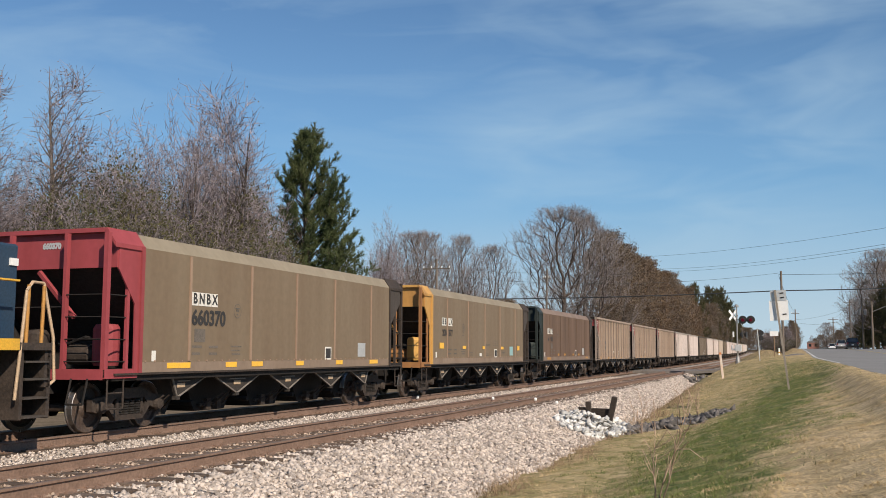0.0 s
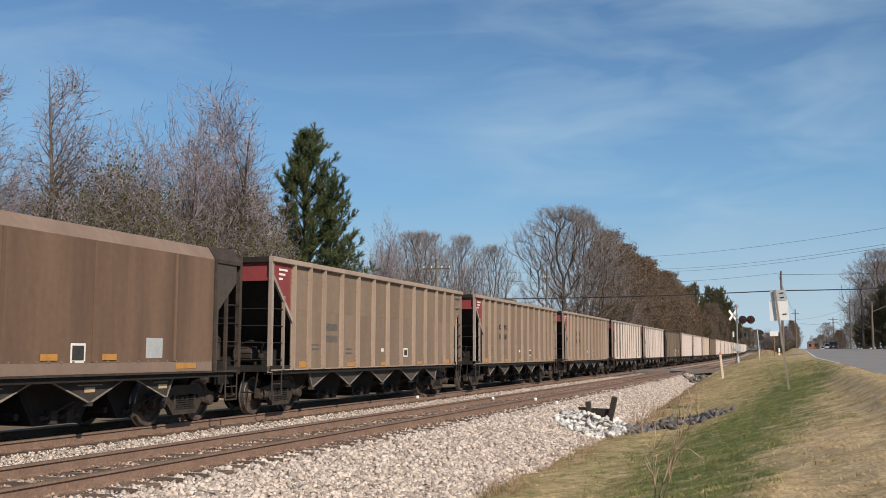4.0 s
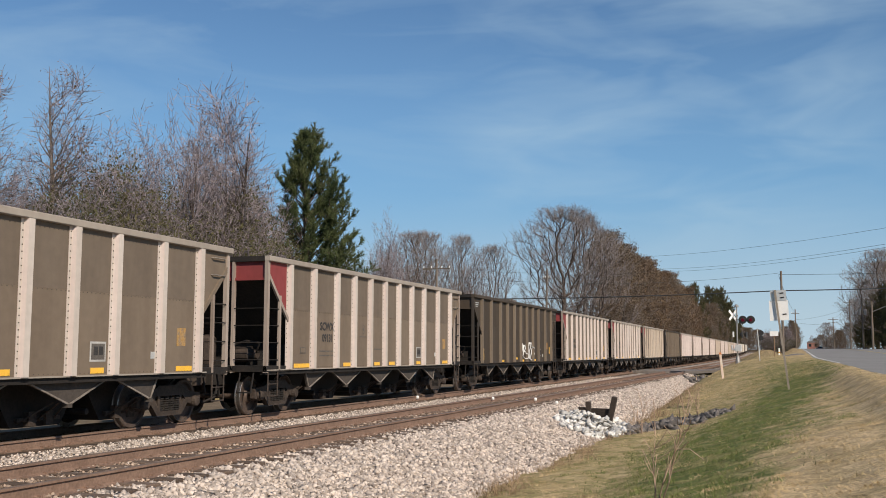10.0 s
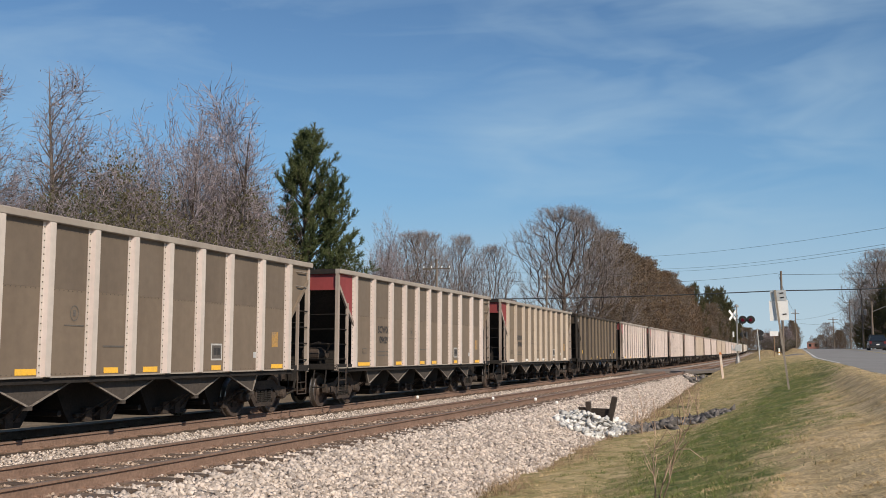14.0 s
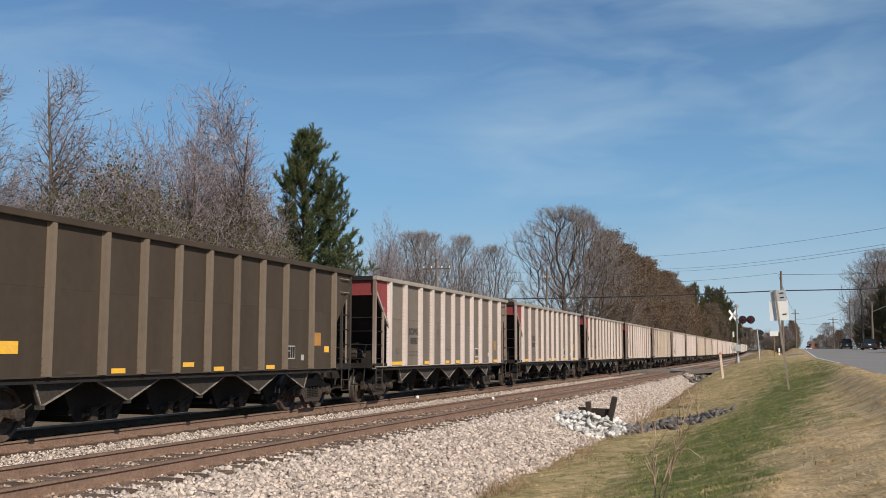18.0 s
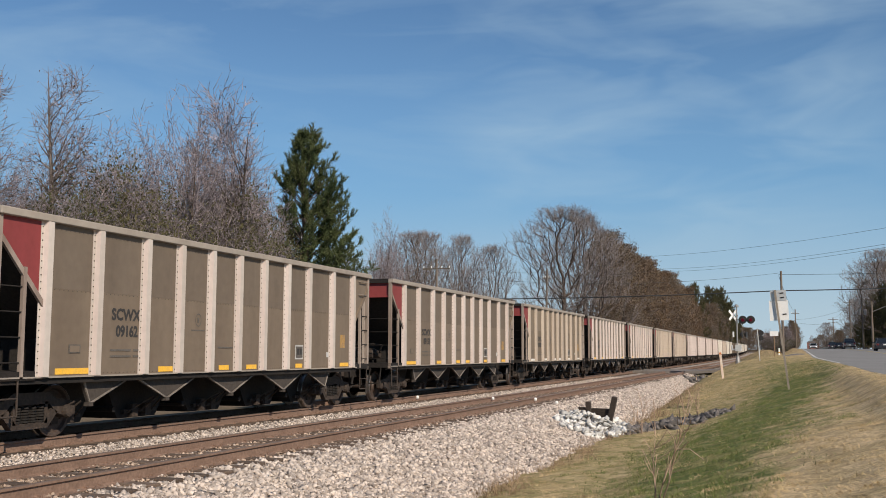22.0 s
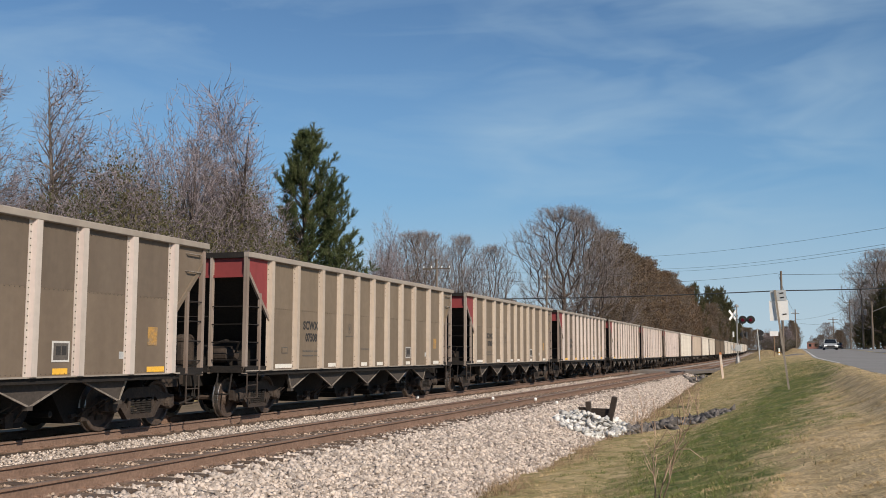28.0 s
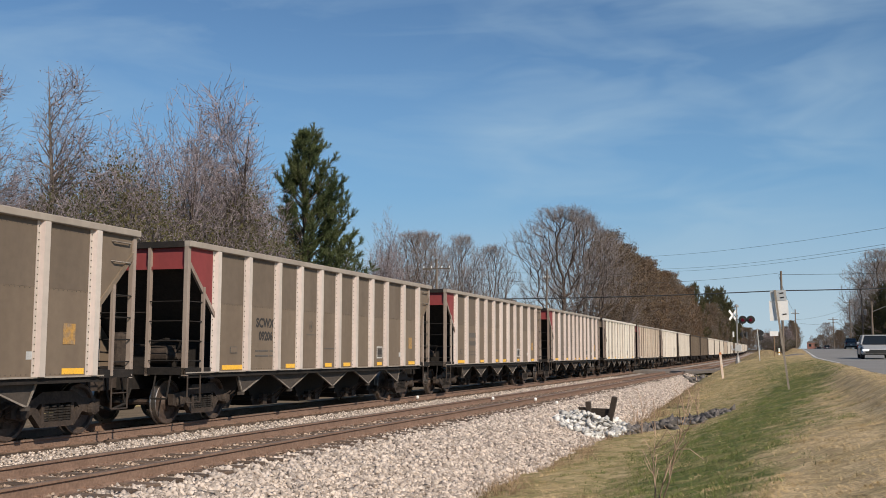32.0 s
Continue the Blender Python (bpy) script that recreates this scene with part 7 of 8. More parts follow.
def utility_pole(x, y, height, arms=(), r=0.14, lamp=0, cans=0, top=None, lean_deg=0.0):
    ob = empty("utility_pole")
    bm = bmesh.new()
    tube(bm, (0, 0, -0.5), (0, 0, height), r, 10, r * 0.72)
    part("shaft", bm, M_POLE, ob)
    for z, half in arms:
        bm = bmesh.new()
        box(bm, -half, half, -0.06, 0.06, z - 0.06, z + 0.06)
        arm = part("crossarm", bm, M_POLE, ob)
        for k in (-1, -0.4, 0.4, 1):
            bm = bmesh.new()
            tube(bm, (k * half * 0.94, 0, z + 0.06), (k * half * 0.94, 0, z + 0.24), 0.05, 6)
            part("insulator", bm, M_WHITE, arm)
    for k in range(cans):
        bm = bmesh.new()
        a = (-1) ** k * 0.42
        lathe(bm, [(-0.45, 0.05), (-0.45, 0.22), (0.40, 0.22), (0.45, 0.12)], "z", 12)
        c = part("transformer", bm, M_GALV, ob, "grey can transformer")
        c.location = (a, -0.1, height * 0.72)
    if lamp:
        bm = bmesh.new()
        path_tube(bm, [(0, 0, height * 0.82), (lamp * 0.5, -0.3, height * 0.9), (lamp, -0.6, height * 0.95)], 0.045, 6)
        a = part("lamp_arm", bm, M_GALV, ob)
        bm = bmesh.new()
        box(bm, lamp - 0.05, lamp + 0.65, -0.75, -0.45, height * 0.95 - 0.06, height * 0.95 + 0.08)
        part("lamp_head", bm, M_GALV, a, bevel=0.03)
    lean(ob, x, y, land(x, y) if top is None else top - height, 0, lean_deg, 0)
    tagged(ob, "weathered wooden utility pole" + (" with a street lamp" if lamp else (" with crossarms" if arms else "")), "utility pole", "utility poles")


def cable(name, pts, r, sag):
    bm = bmesh.new()
    line = []
    for (a, b) in zip(pts[:-1], pts[1:]):
        a, b = Vector(a), Vector(b)
        for k in range(10):
            t = k / 10
            p = a.lerp(b, t)
            p.z -= sag * 4 * t * (1 - t)
            line.append(p)
    line.append(Vector(pts[-1]))
    path_tube(bm, line, r, 5)
    ob = part(name, bm, M_CABLE)
    tagged(ob, "black overhead cable between poles", "cable", "overhead cables", "structure")


def poles_and_cables():
    W1, W2 = (-14.11, 100, 10.98), (7.2, 57.6, 8.46)
    W3, W4 = (-11.39, 100, 9.73), (7.2, 57.1, 7.58)
    W5, W6 = (-11.40, 100, 9.46), (7.2, 57.1, 7.40)
    utility_pole(-0.85, 105.0, 9.6, top=9.65)
    utility_pole(0.75, 220.0, 9.0, ((8.2, 0.8),), 0.15, top=10.6)
    utility_pole(10.6, 172.0, 9.0, ((8.4, 1.1),), 0.17, cans=2, top=10.6)
    utility_pole(10.3, 148.0, 8.0, (), 0.17, lamp=3.0, top=8.6)
    utility_pole(10.5, 290.0, 9.2, ((8.7, 1.3), (7.8, 1.3)), 0.17, top=11.2)
    utility_pole(12.2, 240.0, 11.0, ((10.4, 1.2),), 0.17, top=13.4)
    utility_pole(-30.0, 85.0, 10.2, ((9.3, 1.3), (7.2, 1.3), (4.9, 1.0)), 0.13, top=9.9)
    utility_pole(-24.0, 101.6, 10.4, ((9.4, 0.4),), 0.12, top=10.2, lean_deg=1.5)
    A = (-1.07, 105.0, 7.7)
    cable("overhead_cable", [(-40, 108, 7.6), A, (30, 102, 8.4)], 0.055, 0.25)
    cable("overhead_cable", [A[:2] + (9.3,), (30, 100, 9.5)], 0.018, 0.3)
    cable("overhead_cable", [(-30, 85, 8.4), (-1.07, 105.0, 9.45)], 0.014, 0.9)
    cable("overhead_cable", [(-24, 101.6, 9.8), W1, W2], 0.009, 0.35)
    cable("overhead_cable", [(-24, 101.6, 9.6), W3, W4], 0.009, 0.35)
    cable("overhead_cable", [(-24, 101.6, 9.4), W5, W6], 0.009, 0.35)
    cable("overhead_cable", [(-1.07, 105.0, 9.2), (0.75, 220, 10.2), (1.5, 420, 11)], 0.02, 0.8)
    cable("overhead_cable", [(-24, 101.6, 9.8), (-30, 85, 9.4)], 0.014, 0.3)
    cable("overhead_cable", [(0.75, 220, 8.5), (10.6, 172, 9.6)], 0.014, 0.6)
    cable("overhead_cable", [(0.75, 220, 7.9), (12.2, 240, 9.6)], 0.02, 0.9)
    cable("overhead_cable", [(10.3, 148.0, 8.3), (10.6, 172, 10.2), (12.2, 240, 12.8), (10.5, 290, 11.0)], 0.02, 0.6)


def culvert():
    ob = empty("culvert_headwall")
    cx, cy = -5.55, 30.4
    z = -0.85
    for dx, h, ry in ((-0.32, 0.50, -2), (0.36, 0.68, 14)):
        bm = bmesh.new()
        box(bm, -0.075, 0.075, -0.07, 0.07, -0.3, h)
        p = part("timber_post", bm, M_OLD_TIMBER, ob, bevel=0.012)
        p.matrix_local = pose(dx, 0, 0, 3, ry, 8)
    bm = bmesh.new()
    box(bm, -0.30, 0.34, 0.02, 0.12, -0.2, 0.30)
    part("timber_wall", bm, M_OLD_TIMBER, ob, bevel=0.01)
    bm = bmesh.new()
    box(bm, -0.66, -0.36, -0.05, 0.06, 0.24, 0.32)
    part("timber_stub", bm, M_OLD_TIMBER, ob)
    lean(ob, cx, cy, z + 0.38, 0, 0, -14)
    tagged(ob, "dark timber culvert headwall with two stump posts", "headwall")

    def pile(rng, n):
        a, r = rng.uniform(0, math.tau, n), np.sqrt(rng.uniform(0, 1, n))
        x, y = cx + r * np.cos(a) * 1.05 - 0.05, cy + r * np.sin(a) * 2.4 - 0.4
        ok = ~((np.abs(x - cx) < 0.4) & (y > cy - 0.1) & (y < cy + 0.3))
        x, y = x[ok], y[ok]
        zz = np.array([max(land(a, b), np.interp(a, [q[0] for q in BED_PROFILE], [q[1] for q in BED_PROFILE]) if a < -5 else -9) for a, b in zip(x, y)])
        return np.stack([x, y, zz + rng.uniform(0.0, 0.42, len(x)) * np.clip(1.3 - np.hypot(x - cx, (y - cy) / 2.4), 0.2, 1)], -1)
    tagged(stones("riprap", 560, pile, (0.10, 0.30), M_RIPRAP, 5), "pile of white broken riprap stones at the culvert", "rocks", kind="stuff")

    def line(rng, n):
        t = rng.uniform(0, 1, n)
        x = cx + 0.6 + t * 2.9 + rng.normal(0, 0.16, n)
        y = cy - 0.6 + t * 4.6 + rng.normal(0, 0.75, n) * (0.5 + t)
        zz = np.array([land(a, b) for a, b in zip(x, y)])
        return np.stack([x, y, zz + rng.uniform(-0.06, 0.10, n) * (1.2 - 0.7 * t)], -1)
    tagged(stones("rubble", 420, line, (0.10, 0.42), M_DARKROCK, 6), "line of dark broken rubble along a drain", "rocks", kind="stuff")

    def heap(rng, n):
        x = -6.4 + rng.normal(0, 0.35, n)
        y = 74 + rng.normal(0, 2.2, n)
        zz = np.array([max(land(a, b), np.interp(a, [q[0] for q in BED_PROFILE], [q[1] for q in BED_PROFILE])) for a, b in zip(x, y)])
        return np.stack([x, y, zz + 0.1], -1)
    tagged(stones("asphalt_rubble", 60, heap, (0.2, 0.5), M_DARKROCK, 7), "dark asphalt rubble beside the crossing", "rocks", kind="stuff")


def sapling(x, y, height, seed):
    rng = np.random.default_rng(seed)
    stem, twig = [], []
    for s in range(3):
        p = np.array([0, 0, -0.05])
        d = np.array([rng.normal(0, 0.18), rng.normal(0, 0.1), 1.0])
        n = 6
        for k in range(n):
            d = d + rng.normal(0, 0.10, 3)
            d /= np.linalg.norm(d)
            q = p + d * height * (1 - 0.18 * s) / n
            stem.append((p, q, 0.012 * (1 - k / 8), 0.012 * (1 - (k + 1) / 8)))
            if k > 0:
                for _ in range(2):
                    b, e = q, d + rng.normal(0, 0.45, 3)
                    for j in range(2):
                        e /= np.linalg.norm(e)
                        c = b + e * height * rng.uniform(0.08, 0.16)
                        twig.append((b, c, 0.0055, 0.004))
                        b, e = c, e + rng.normal(0, 0.3, 3) + np.array([0, 0, 0.2])
            p = q
    ob = empty("sapling")
    v, t = segs_to_mesh(stem)
    fast_mesh("stem", v, t, M_STEM, ob)
    v, t = segs_to_mesh(twig)
    tagged(fast_mesh("twig_spray", v, t, M_STEM, ob), kind="stuff")
    lean(ob, x, y, land(x, y))
    tagged(ob, "leafless young sapling in the grass", "sapling", "saplings")


def white_markers():
    for px, y, z in ((-12.22, 32.8, -0.09), (-9.58, 33.0, -0.09), (-8.08, 32.9, -0.09), (-7.45, 33.3, -0.21)):
        bm = bmesh.new()
        lathe(bm, [(-0.02, 0.03), (0.0, 0.055), (0.05, 0.06), (0.09, 0.03)], "z", 10)
        ob = part("joint_cap", bm, M_WHITE)
        lean(ob, px + bend(y), y, z + rise(y))
        tagged(ob, "small white cap on a rail joint", "joint cap", "white caps at the rail joint")


def far_buildings():
    ob = empty("brick_building")
    bm = bmesh.new()
    box(bm, -2.3, 2.3, -4, 4, -1.5, 2.2)
    part("wall", bm, M_BRICK, ob)
    bm = bmesh.new()
    prism(bm, [(-2.5, 2.2), (2.5, 2.2), (1.8, 2.8), (-1.8, 2.8)], "y", -4.2, 4.2)
    part("roof", bm, M_ROOF, ob)
    for x in (-1.2, 1.2):
        bm = bmesh.new()
        box(bm, x - 0.5, x + 0.5, -4.05, -3.98, 0.5, 1.6)
        part("window", bm, M_GLASS, ob)
    lean(ob, 8.2, 455.0, road_z(455) + 2.2)
    tagged(ob, "low red brick building far down the road", "building")


sign_post()
crossing_signal()
posts()
poles_and_cables()
culvert()
sapling(-1.45, 11.3, 1.35, 3)
sapling(-2.9, 33.0, 1.2, 4)
sapling(-3.6, 36.0, 1.1, 5)
sapling(-4.1, 29.0, 1.3, 6)
white_markers()
far_buildings()


# ---- ground cover ----
def cover():
    tagged(stones("loose_ballast", 58000, bed_spots(-7.78, -4.95, 7, 83, 1.9), (0.05, 0.145), M_STONE, 21), "loose pale grey ballast stones on the shoulder", "ballast", kind="stuff")
    tagged(stones("loose_ballast", 24000, bed_spots(-11.75, -9.9, 8, 70, 1.6), (0.045, 0.09), M_STONE, 22), "loose pale ballast stones between the tracks", "ballast", kind="stuff")
    tagged(stones("crib_ballast", 19000, bed_spots(-10.1, -7.85, 8, 60, 1.6), (0.04, 0.085), M_STONE_DUSTY, 23), "rust-stained ballast stones between the rails", "ballast", kind="stuff")
    tagged(stones("stray_ballast", 2600, bed_spots(-9.9, -7.7, 8, 70, 1.6), (0.04, 0.08), M_STONE, 24), "pale stray stones among the ties", "ballast", kind="stuff")
    rng = np.random.default_rng(40)
    n = 300000
    y = 7.5 + 52 * rng.uniform(0, 1, n) ** 1.9
    x = rng.uniform(-5.4, 2.4, n)
    e = np.array([road_edge(v) for v in y])
    edge = -4.95 + 0.35 * np.sin(y * 0.9) + rng.normal(0, 0.15, n)
    ok = (x > edge) & (x < e - 0.02)
    x, y = x[ok], y[ok]
    z = np.array([land(a, b) for a, b in zip(x, y)])
    wob = np.array([noise.noise((a * 0.7, b * 0.7, 3)) + 0.8 * noise.noise((a * 2.4, b * 2.0, 7)) for a, b in zip(x, y)])
    tuft = np.array([noise.noise((a * 2.8, b * 2.8, 13)) for a, b in zip(x, y)])
    mid, half = (np.interp(y, [a for a, _ in rows], [b for _, b in rows]) for rows in (SWALE, SWALE_HALF))
    thin = np.array([noise.noise((a * 1.5, b * 1.1, 31)) + 0.6 * noise.noise((a * 4.0, b * 3.0, 37)) for a, b in zip(x, y)])
    green = (np.abs(x - mid) / half + wob * 1.5 + rng.normal(0, 0.45, len(x)) - 0.9 * (x < mid - 0.5 * half) * (tuft > 0.12)) < np.where(thin > -0.12, 0.88, 0.3)
    thick_turf = rng.uniform(0, 1, len(x)) < np.clip(0.62 + 1.9 * thin, 0.06, 1.0)
    for name, pick, m_, hi in (("dry_grass", ~green & thick_turf, M_BLADE_DRY, 0.036), ("green_grass", green, M_BLADE_GREEN, 0.06)):
        p = np.stack([x[pick], y[pick], z[pick] - 0.005], -1)
        k = len(p)
        a = rng.uniform(0, math.tau, k)
        side = np.stack([np.cos(a), np.sin(a), np.zeros(k)], -1) * rng.uniform(0.003, 0.008, (k, 1))
        tip = p + np.stack([rng.normal(0, 0.04, k), rng.normal(0, 0.03, k), rng.uniform(0.3, 1.0, k) * hi * np.clip(0.9 + 1.7 * tuft[pick], 0.35, 2.2)], -1)
        v = np.stack([p - side, p + side, tip], 1).reshape(-1, 3)
        ob = fast_mesh(name, v, np.arange(len(v)).reshape(-1, 3), m_)
        tagged(ob, "short dormant straw-coloured grass blades" if name == "dry_grass" else "short green grass blades in the swale", "grass", kind="stuff")

    # coarser tufts on the slope farther on
    n = 46000
    y = 44 + 106 * rng.uniform(0, 1, n) ** 1.15
    x = rng.uniform(-6.2, 1.1, n)
    keep = (np.abs(y - 88.5) > 5.5) & (x < np.array([road_edge(v) for v in y]) - 0.05) & (x > -4.9 - 0.0001 * (y - 44) ** 2)
    x, y = x[keep], y[keep]
    n = len(x)
    z = np.array([land(a, b) for a, b in zip(x, y)])
    p = np.stack([x, y, z - 0.005], -1)
    a = rng.uniform(0, math.tau, n)
    side = np.stack([np.cos(a), np.sin(a), np.zeros(n)], -1) * rng.uniform(0.005, 0.013, (n, 1))
    clump = np.array([noise.noise((a * 0.9, b * 0.5, 21)) for a, b in zip(x, y)])
    tip = p + np.stack([rng.normal(0, 0.06, n), rng.normal(0, 0.05, n), rng.uniform(0.02, 0.07, n) * np.clip(1 + 1.6 * clump, 0.3, 2.0)], -1)
    v = np.stack([p - side, p + side, tip], 1).reshape(-1, 3)
    tagged(fast_mesh("far_grass", v, np.arange(len(v)).reshape(-1, 3), M_BLADE_DRY), "tufts of dry grass on the slope by the crossing", "grass", kind="stuff")

    # dead weeds along the toe of the ballast
    n = 5200
    y = 16 + 40 * rng.uniform(0, 1, n) ** 1.3
    x = -4.95 + 0.35 * np.sin(y * 0.9) + rng.normal(0, 0.28, n)
    z = np.array([land(a, b) for a, b in zip(x, y)])
    p = np.stack([x, y, z], -1)
    tall = rng.uniform(0.04, 0.16, n) * (1 + 1.6 * (rng.uniform(0, 1, n) < 0.06)) * np.where((y > 31) & (y < 46) & (rng.uniform(0, 1, n) < 0.35), 2.6, 1.0)
    a = rng.uniform(0, math.tau, n)
    side = np.stack([np.cos(a), np.sin(a), np.zeros(n)], -1) * 0.006
    tip = p + np.stack([rng.normal(0, 0.10, n), rng.normal(0, 0.08, n), tall], -1)
    v = np.stack([p - side, p + side, tip], 1).reshape(-1, 3)
    tagged(fast_mesh("dead_weeds", v, np.arange(len(v)).reshape(-1, 3), M_WEED), "reddish-brown dead weeds along the ballast edge", "weeds", kind="stuff")


cover()


# ---- vehicles on the road ----
def paint_plain(name, base, rough=0.3, metal=0.3):
    return mat(name, base, rough, metal, 0.05, 2.0, tuple(c * 0.85 for c in base), 0.4, 20.0, 0, spec=0.6)


C_SILVER = paint_plain("silver_car_paint", (0.42, 0.425, 0.43), 0.35, 0.15)
C_WHITE = paint_plain("white_car_paint", (0.78, 0.78, 0.77), 0.35, 0.0)
C_DARK = paint_plain("dark_car_paint", (0.03, 0.032, 0.036), 0.3, 0.3)
C_GREY = paint_plain("grey_car_paint", (0.14, 0.145, 0.15), 0.3, 0.5)
C_TAIL = paint_plain("tail_lamp_red", (0.16, 0.02, 0.02), 0.3, 0.0)


def glow(name, colour, strength):
    m = bpy.data.materials.new(name)
    m.use_nodes = True
    b = m.node_tree.nodes["Principled BSDF"]
    b.inputs["Base Color"].default_value = (*colour, 1)
    b.inputs["Emission Color"].default_value = (*colour, 1)
    b.inputs["Emission Strength"].default_value = strength
    return m


C_HEAD = glow("headlamp_glow", (1.0, 0.97, 0.90), 1.6)


def vehicle(colour, lab, cat, suv=False, lights=True):
    """A passenger car that faces -y, its wheels on z = 0."""
    car = empty("suv" if suv else "sedan")
    half, h = (0.92, 1.72) if suv else (0.83, 1.33)
    ln = 2.3
    belt = h * 0.60
    bm = bmesh.new()
    nose = belt * (0.86 if suv else 0.80)
    prof = [(-ln, 0.30), (-ln - 0.02, 0.55), (-ln + 0.12, nose * 0.92), (-ln + 0.45, nose), (-ln + 1.15, belt), (ln - 0.35, belt + 0.02), (ln - 0.02, belt - 0.08), (ln, 0.50), (ln - 0.06, 0.28), (1.75, 0.24), (1.68, 0.50), (1.40, 0.66), (1.12, 0.50), (1.05, 0.22), (-1.05, 0.22), (-1.12, 0.50), (-1.40, 0.66), (-1.68, 0.50), (-1.75, 0.24)]
    prism(bm, prof, "x", -half, half)
    for vert in bm.verts:
        if abs(vert.co.y) > 1.8:
            vert.co.x *= 0.90
        if vert.co.z > 0.66 * belt:
            vert.co.x *= 0.955
    part("body", bm, colour, car, bevel=0.05)
    a0, a1, b0, b1 = (-ln + 1.15, -ln + 1.75, ln - 1.0, ln - 0.25) if not suv else (-ln + 1.1, -ln + 1.65, ln - 0.45, ln - 0.2)
    bm = bmesh.new()
    lo = [(-half * 0.94, a0, belt), (half * 0.94, a0, belt), (half * 0.94, b1, belt), (-half * 0.94, b1, belt)]
    hi = [(-half * 0.72, a1, h), (half * 0.72, a1, h), (half * 0.72, b0, h), (-half * 0.72, b0, h)]
    v = [bm.verts.new(c) for c in lo + hi]
    for f in ((0, 1, 5, 4), (1, 2, 6, 5), (2, 3, 7, 6), (3, 0, 4, 7), (4, 5, 6, 7), (0, 3, 2, 1)):
        bm.faces.new([v[k] for k in f])
    part("cabin", bm, M_GLASS, car, "dark tinted windows", bevel=0.03)
    bm = bmesh.new()
    box(bm, -half * 0.74, half * 0.74, a1 - 0.05, b0 + 0.05, h - 0.02, h + 0.03)
    part("roof", bm, colour, car)
    for sx in (-1, 1):
        for p, q in (((sx * half * 0.94, a0, belt), (sx * half * 0.72, a1, h)), ((sx * half * 0.94, b1, belt), (sx * half * 0.72, b0, h)), ((sx * half * 0.95, 0.2, belt), (sx * half * 0.735, 0.2, h))):
            bm = bmesh.new()
            tube(bm, p, q, 0.05, 5)
            part("pillar", bm, colour, car)
    for sx in (-1, 1):
        for y in (-1.40, 1.40):
            bm = bmesh.new()
            lathe(bm, [(sx * half - sx * 0.20, 0.20), (sx * half - sx * 0.20, 0.31), (sx * half - sx * 0.17, 0.33), (sx * half - sx * 0.03, 0.33), (sx * half, 0.30), (sx * half - sx * 0.01, 0.21)], "x", 18)
            w = part("wheel", bm, M_TYRE, car)
            w.location = (0, y, 0.33)
            bm = bmesh.new()
            lathe(bm, [(sx * half - sx * 0.06, 0.20), (sx * half - sx * 0.005, 0.19), (sx * half + sx * 0.005, 0.05)], "x", 12)
            part("rim", bm, M_GALV, w)
        bm = bmesh.new()
        box(bm, sx * half * 0.72 - 0.17, sx * half * 0.72 + 0.17, -ln - 0.035, -ln + 0.20, nose * 0.70, nose * 0.86)
        part("headlight", bm, C_HEAD if lights else M_WHITE, car, "lit headlight" if lights else "", bevel=0.03)
        bm = bmesh.new()
        box(bm, sx * half * 0.80 - 0.13, sx * half * 0.80 + 0.13, ln - 0.10, ln + 0.02, belt * 0.72, belt * (1.0 if suv else 0.92))
        part("tail_lamp", bm, C_TAIL, car)
        bm = bmesh.new()
        box(bm, min(sx * half, sx * (half + 0.16)), max(sx * half, sx * (half + 0.16)), a0 + 0.22, a0 + 0.36, belt, belt + 0.14)
        part("mirror", bm, colour, car, bevel=0.02)
    bm = bmesh.new()
    box(bm, -0.5, 0.5, -ln - 0.03, -ln + 0.1, nose * 0.68, nose * 0.82)
    part("grille", bm, M_BLACK, car)
    bm = bmesh.new()
    box(bm, -0.62, 0.62, -ln - 0.04, -ln + 0.1, 0.32, 0.44)
    part("air_intake", bm, M_BLACK, car)
    bm = bmesh.new()
    box(bm, -0.16, 0.16, ln - 0.05, ln + 0.012, 0.58, 0.72)
    part("plate", bm, M_WHITE, car)
    bm = bmesh.new()
    box(bm, -half, half, ln - 0.12, ln + 0.04, 0.30, 0.48)
    part("bumper", bm, M_BLACK if suv else colour, car, bevel=0.02)
    tagged(car, lab, cat, "cars on the road")
    return car


ONCOMING = vehicle(C_SILVER, "silver sedan driving with lit headlights", "car")
AWAY = [
    (vehicle(C_WHITE, "white hatchback driving away on the road", "car"), 0.0, 262.0, 19.0),
    (vehicle(C_SILVER, "silver sport utility vehicle driving away", "car", True), 0.0, 213.0, 20.0),
    (vehicle(C_DARK, "black sport utility vehicle driving away", "car", True), 0.0, 174.0, 20.0),
    (vehicle(C_DARK, "black sport utility vehicle driving away", "car", True), 17.5, 184.0, 17.0),
    (vehicle(C_DARK, "black sedan driving away on the road", "car"), 18.0, 137.0, 22.0),
    (vehicle(C_GREY, "grey sport utility vehicle driving away", "car", True), 20.0, 141.0, 21.0),
    (vehicle(C_DARK, "black sedan driving away on the road", "car"), 23.0, 134.0, 18.5),
    (vehicle(C_GREY, "grey sport utility vehicle driving away", "car", True), 29.5, 126.0, 21.0),
]


def road_pose(x, y, back):
    y0 = max(-50.0, min(y, 880.0))
    pitch = math.degrees(math.atan((road_z(y0 + 1.5) - road_z(y0 - 1.5)) / 3))
    m = Matrix.Translation((x, y, road_z(y0) + 0.004))
    return m @ pose(0, 0, 0, pitch) @ (pose(0, 0, 0, 0, 0, 180) if back else Matrix.Identity(4))


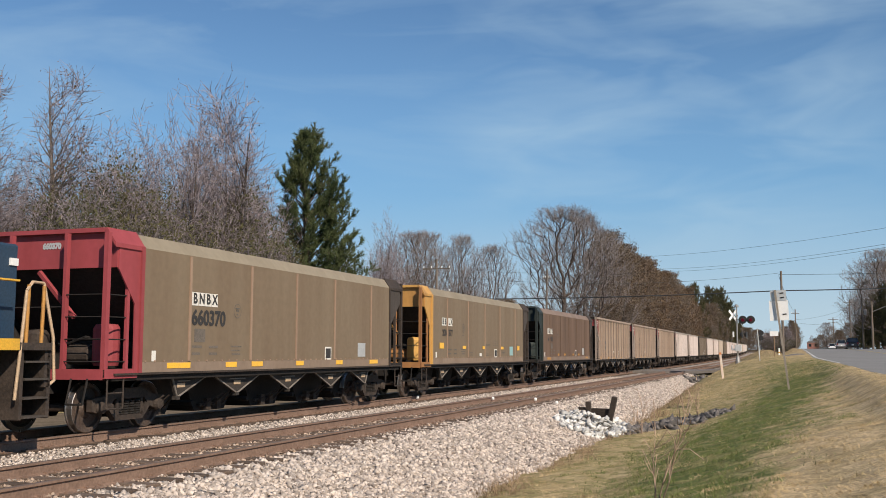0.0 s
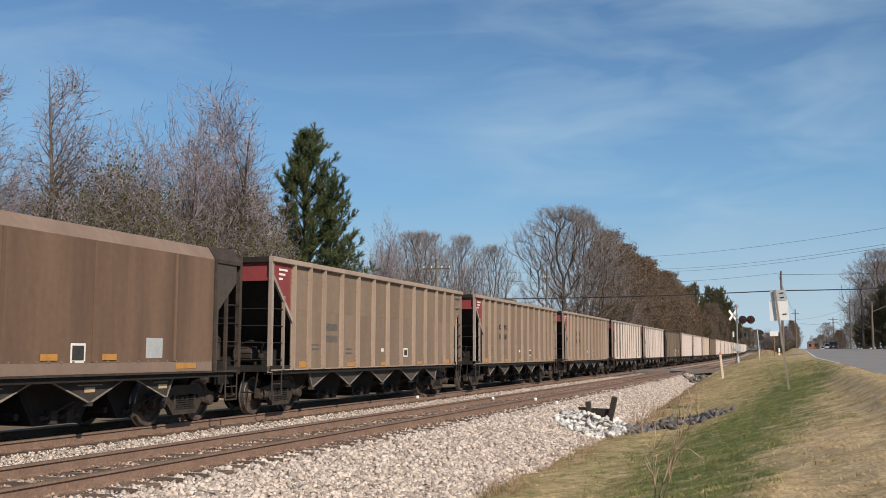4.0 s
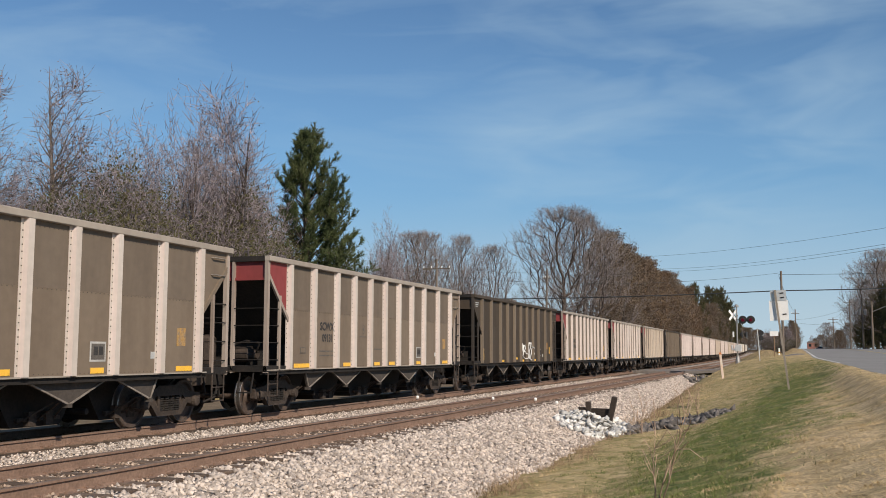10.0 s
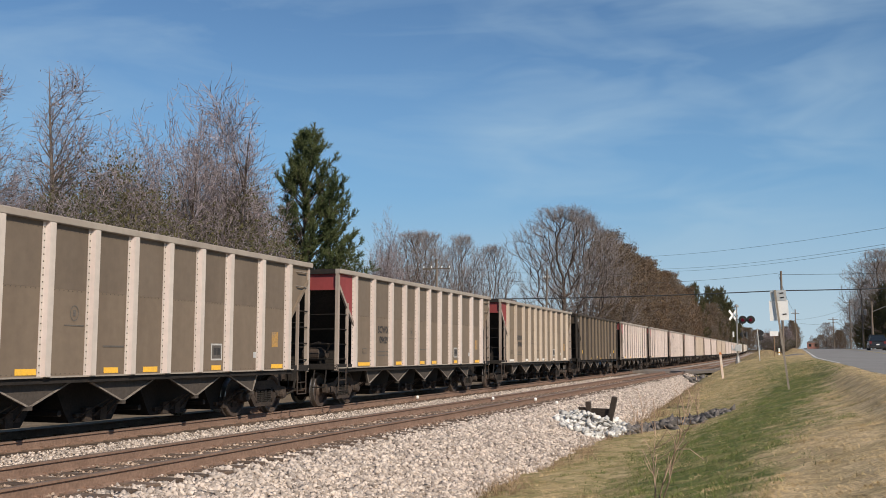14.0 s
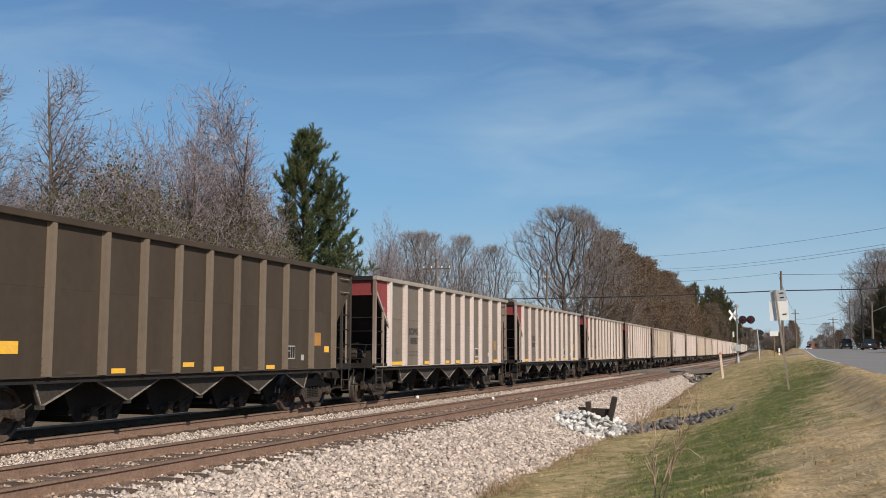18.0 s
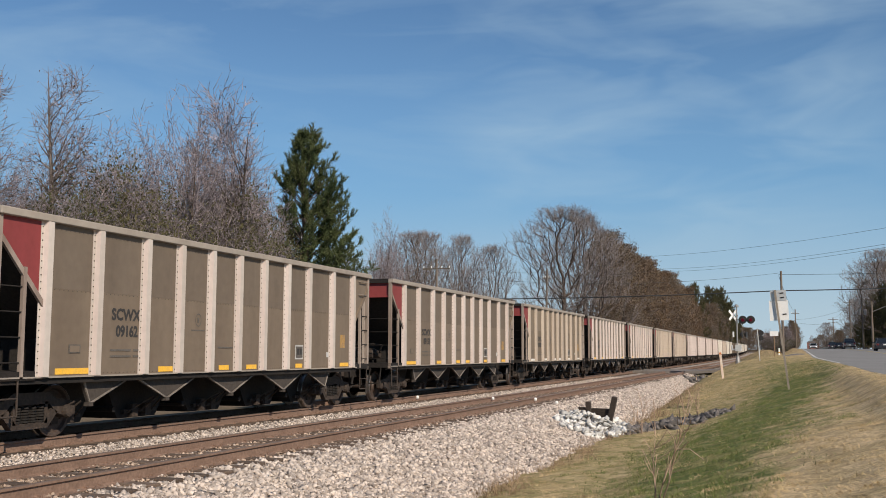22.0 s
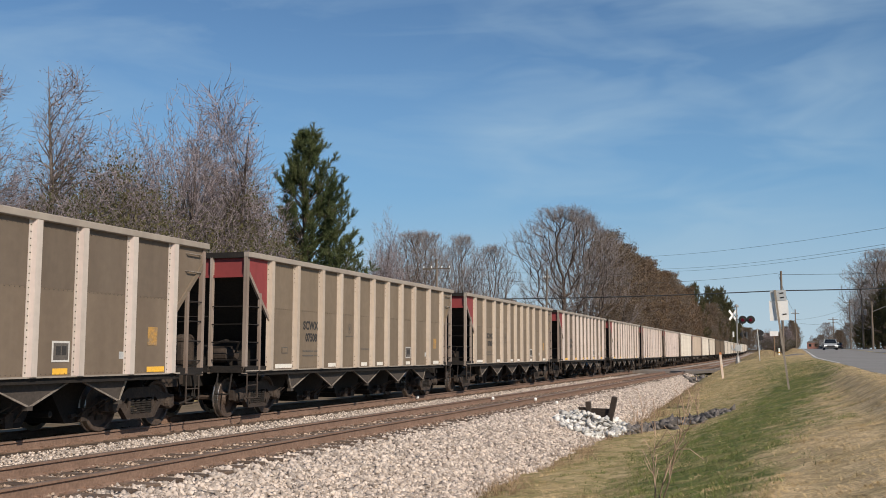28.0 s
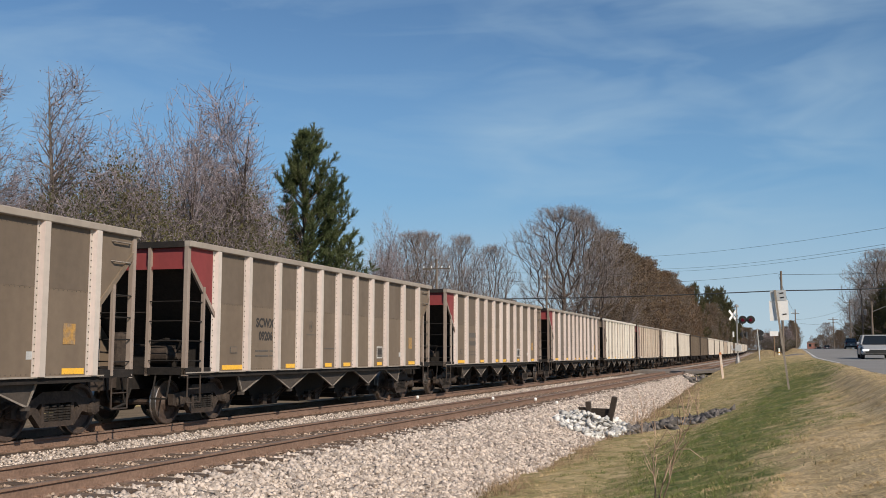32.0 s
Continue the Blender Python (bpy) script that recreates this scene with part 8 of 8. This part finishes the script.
# ---- the locomotive ahead of the cars ----
def locomotive():
    ob = empty("locomotive")
    bm = bmesh.new()
    box(bm, -1.0, 1.0, -6.0, 8.7, 1.62, 4.35)
    part("hood", bm, M_BLUE, ob, bevel=0.08)
    bm = bmesh.new()
    box(bm, -1.0, 1.0, 8.7, 9.97, 1.62, 3.24)
    part("rear_hood", bm, M_BLUE, ob, bevel=0.04)
    bm = bmesh.new()
    box(bm, -1.5, 1.5, -9.6, -6.2, 1.80, 4.55)
    part("cab", bm, M_BLUE, ob, bevel=0.1)
    bm = bmesh.new()
    box(bm, -1.55, 1.55, -10.4, 10.2, 1.50, 1.62)
    part("walkway", bm, M_TRUCK, ob)
    for sx in (-1, 1):
        bm = bmesh.new()
        lo, hi = sorted((sx * 1.53, sx * 1.56))
        box(bm, lo, hi, -10.3, 9.45, 1.50, 1.68)
        part("sill_stripe", bm, M_YELLOW, ob, "yellow frame stripe")
        for y in (9.7, 10.05):
            bm = bmesh.new()
            path_tube(bm, [(sx * 1.45, y, 1.55), (sx * 1.47, y, 2.55)], 0.03, 6)
            part("stanchion", bm, M_REFLECT_DIRTY, ob)
        bm = bmesh.new()
        path_tube(bm, [(sx * 1.5, 9.45, 0.72), (sx * 1.53, 9.5, 1.5), (sx * 1.5, 9.62, 2.45), (sx * 1.45, 9.8, 2.6), (sx * 1.40, 10.12, 2.6), (sx * 1.48, 10.3, 1.7), (sx * 1.5, 10.33, 1.0), (sx * 1.45, 10.2, 0.9)], 0.026, 6)
        part("handrail", bm, M_CHUTE_TAG, ob, "worn cream handrail")
        bm = bmesh.new()
        path_tube(bm, [(sx * 1.45, -9.0, 2.6), (sx * 1.45, 9.5, 2.6)], 0.022, 5)
        part("long_handrail", bm, M_YELLOW, ob)
        bm = bmesh.new()
        box(bm, sx * 1.25 - 0.25, sx * 1.25 + 0.25, 10.16, 10.24, 0.40, 1.5)
        box(bm, sx * 1.25 - 0.25, sx * 1.25 + 0.25, 9.55, 9.62, 0.40, 1.5)
        part("step_well", bm, M_TRUCK, ob)
        for z in (0.42, 0.72, 1.02, 1.30):
            bm = bmesh.new()
            box(bm, sx * 1.3 - 0.24, sx * 1.3 + 0.24, 9.62, 10.16, z, z + 0.03)
            part("step", bm, M_CHUTE, ob, "worn steel step")
    bm = bmesh.new()
    box(bm, -1.5, 1.5, 10.1, 10.22, 0.9, 1.55)
    part("end_plate", bm, M_TRUCK, ob)
    bm = bmesh.new()
    box(bm, -0.14, 0.14, 10.1, 10.75, 0.76, 0.98)
    part("coupler", bm, M_TRUCK, ob)
    bm = bmesh.new()
    box(bm, -1.35, 1.35, -2.6, 2.8, 0.35, 1.4)
    part("fuel_tank", bm, M_BLACK, ob, bevel=0.12)
    bm = bmesh.new()
    box(bm, 0.99, 1.03, 9.75, 9.93, 2.88, 3.0)
    part("marker_light", bm, M_WHITE, ob)
    for c in (-6.6, 6.9):
        bm = bmesh.new()
        for sx in (-1, 1):
            lo, hi = sorted((sx * 0.98, sx * 1.14))
            prism(bm, [(-2.5, 0.45), (-2.5, 0.85), (-1.0, 1.1), (1.0, 1.1), (2.5, 0.85), (2.5, 0.45), (1.2, 0.35), (-1.2, 0.35)], "x", lo, hi)
        box(bm, -1.0, 1.0, -1.9, 1.9, 0.75, 1.2)
        truck = part("truck", bm, M_TRUCK, ob)
        truck.location.y = c
        for y in (-1.75, 0, 1.75):
            bm = bmesh.new()
            for sx in (-1, 1):
                wheel_bm(bm, sx)
            tube(bm, (-0.75, 0, 0), (0.75, 0, 0), 0.09, 10)
            part("wheelset", bm, M_WHEEL, truck).location = (0, y, 0.48)
    tagged(ob, "dark blue diesel locomotive with yellow stripe and handrails", "locomotive")
    return ob


LOCO = locomotive()


def traffic():
    walk(ONCOMING, [(t, road_pose(4.45, 63.0 + 18.0 * (32 - t), False)) for t in range(0, 33, 2)])
    for car, t0, y0, v in AWAY:
        walk(car, [(t, road_pose(9.0, max(-300.0, y0 + v * (t - t0)), True)) for t in range(0, 33, 2)])
    # the locomotive's rear coupler meets the first car
    walk(LOCO, [(t, rail_pose(car_s(0, t) - 8.09 - 10.7)) for t in range(0, 33)])
    # trees that sway a little in the wind
    for key, deg in (("first", 0.25), ("second", 0.35), ("third", 0.4), ("pine", 0.45)):
        ob = TREES[key]
        m0 = ob.matrix_basis.copy()
        base, turn = m0.translation.copy(), m0.to_quaternion().to_matrix().to_4x4()
        rows = []
        for t, k in ((0, 0), (6, 0.1), (10, 0), (14, 0.1), (17, 0.8), (18.5, 1), (20, 0.7), (22, 1), (24, 0.9), (26, 0.5), (28, 0.6), (30, 0.3), (32, 0.5)):
            rows.append((t, Matrix.Translation(base) @ Matrix.Rotation(radians(-deg * k), 4, "Y") @ turn))
        walk(ob, rows)


motions()
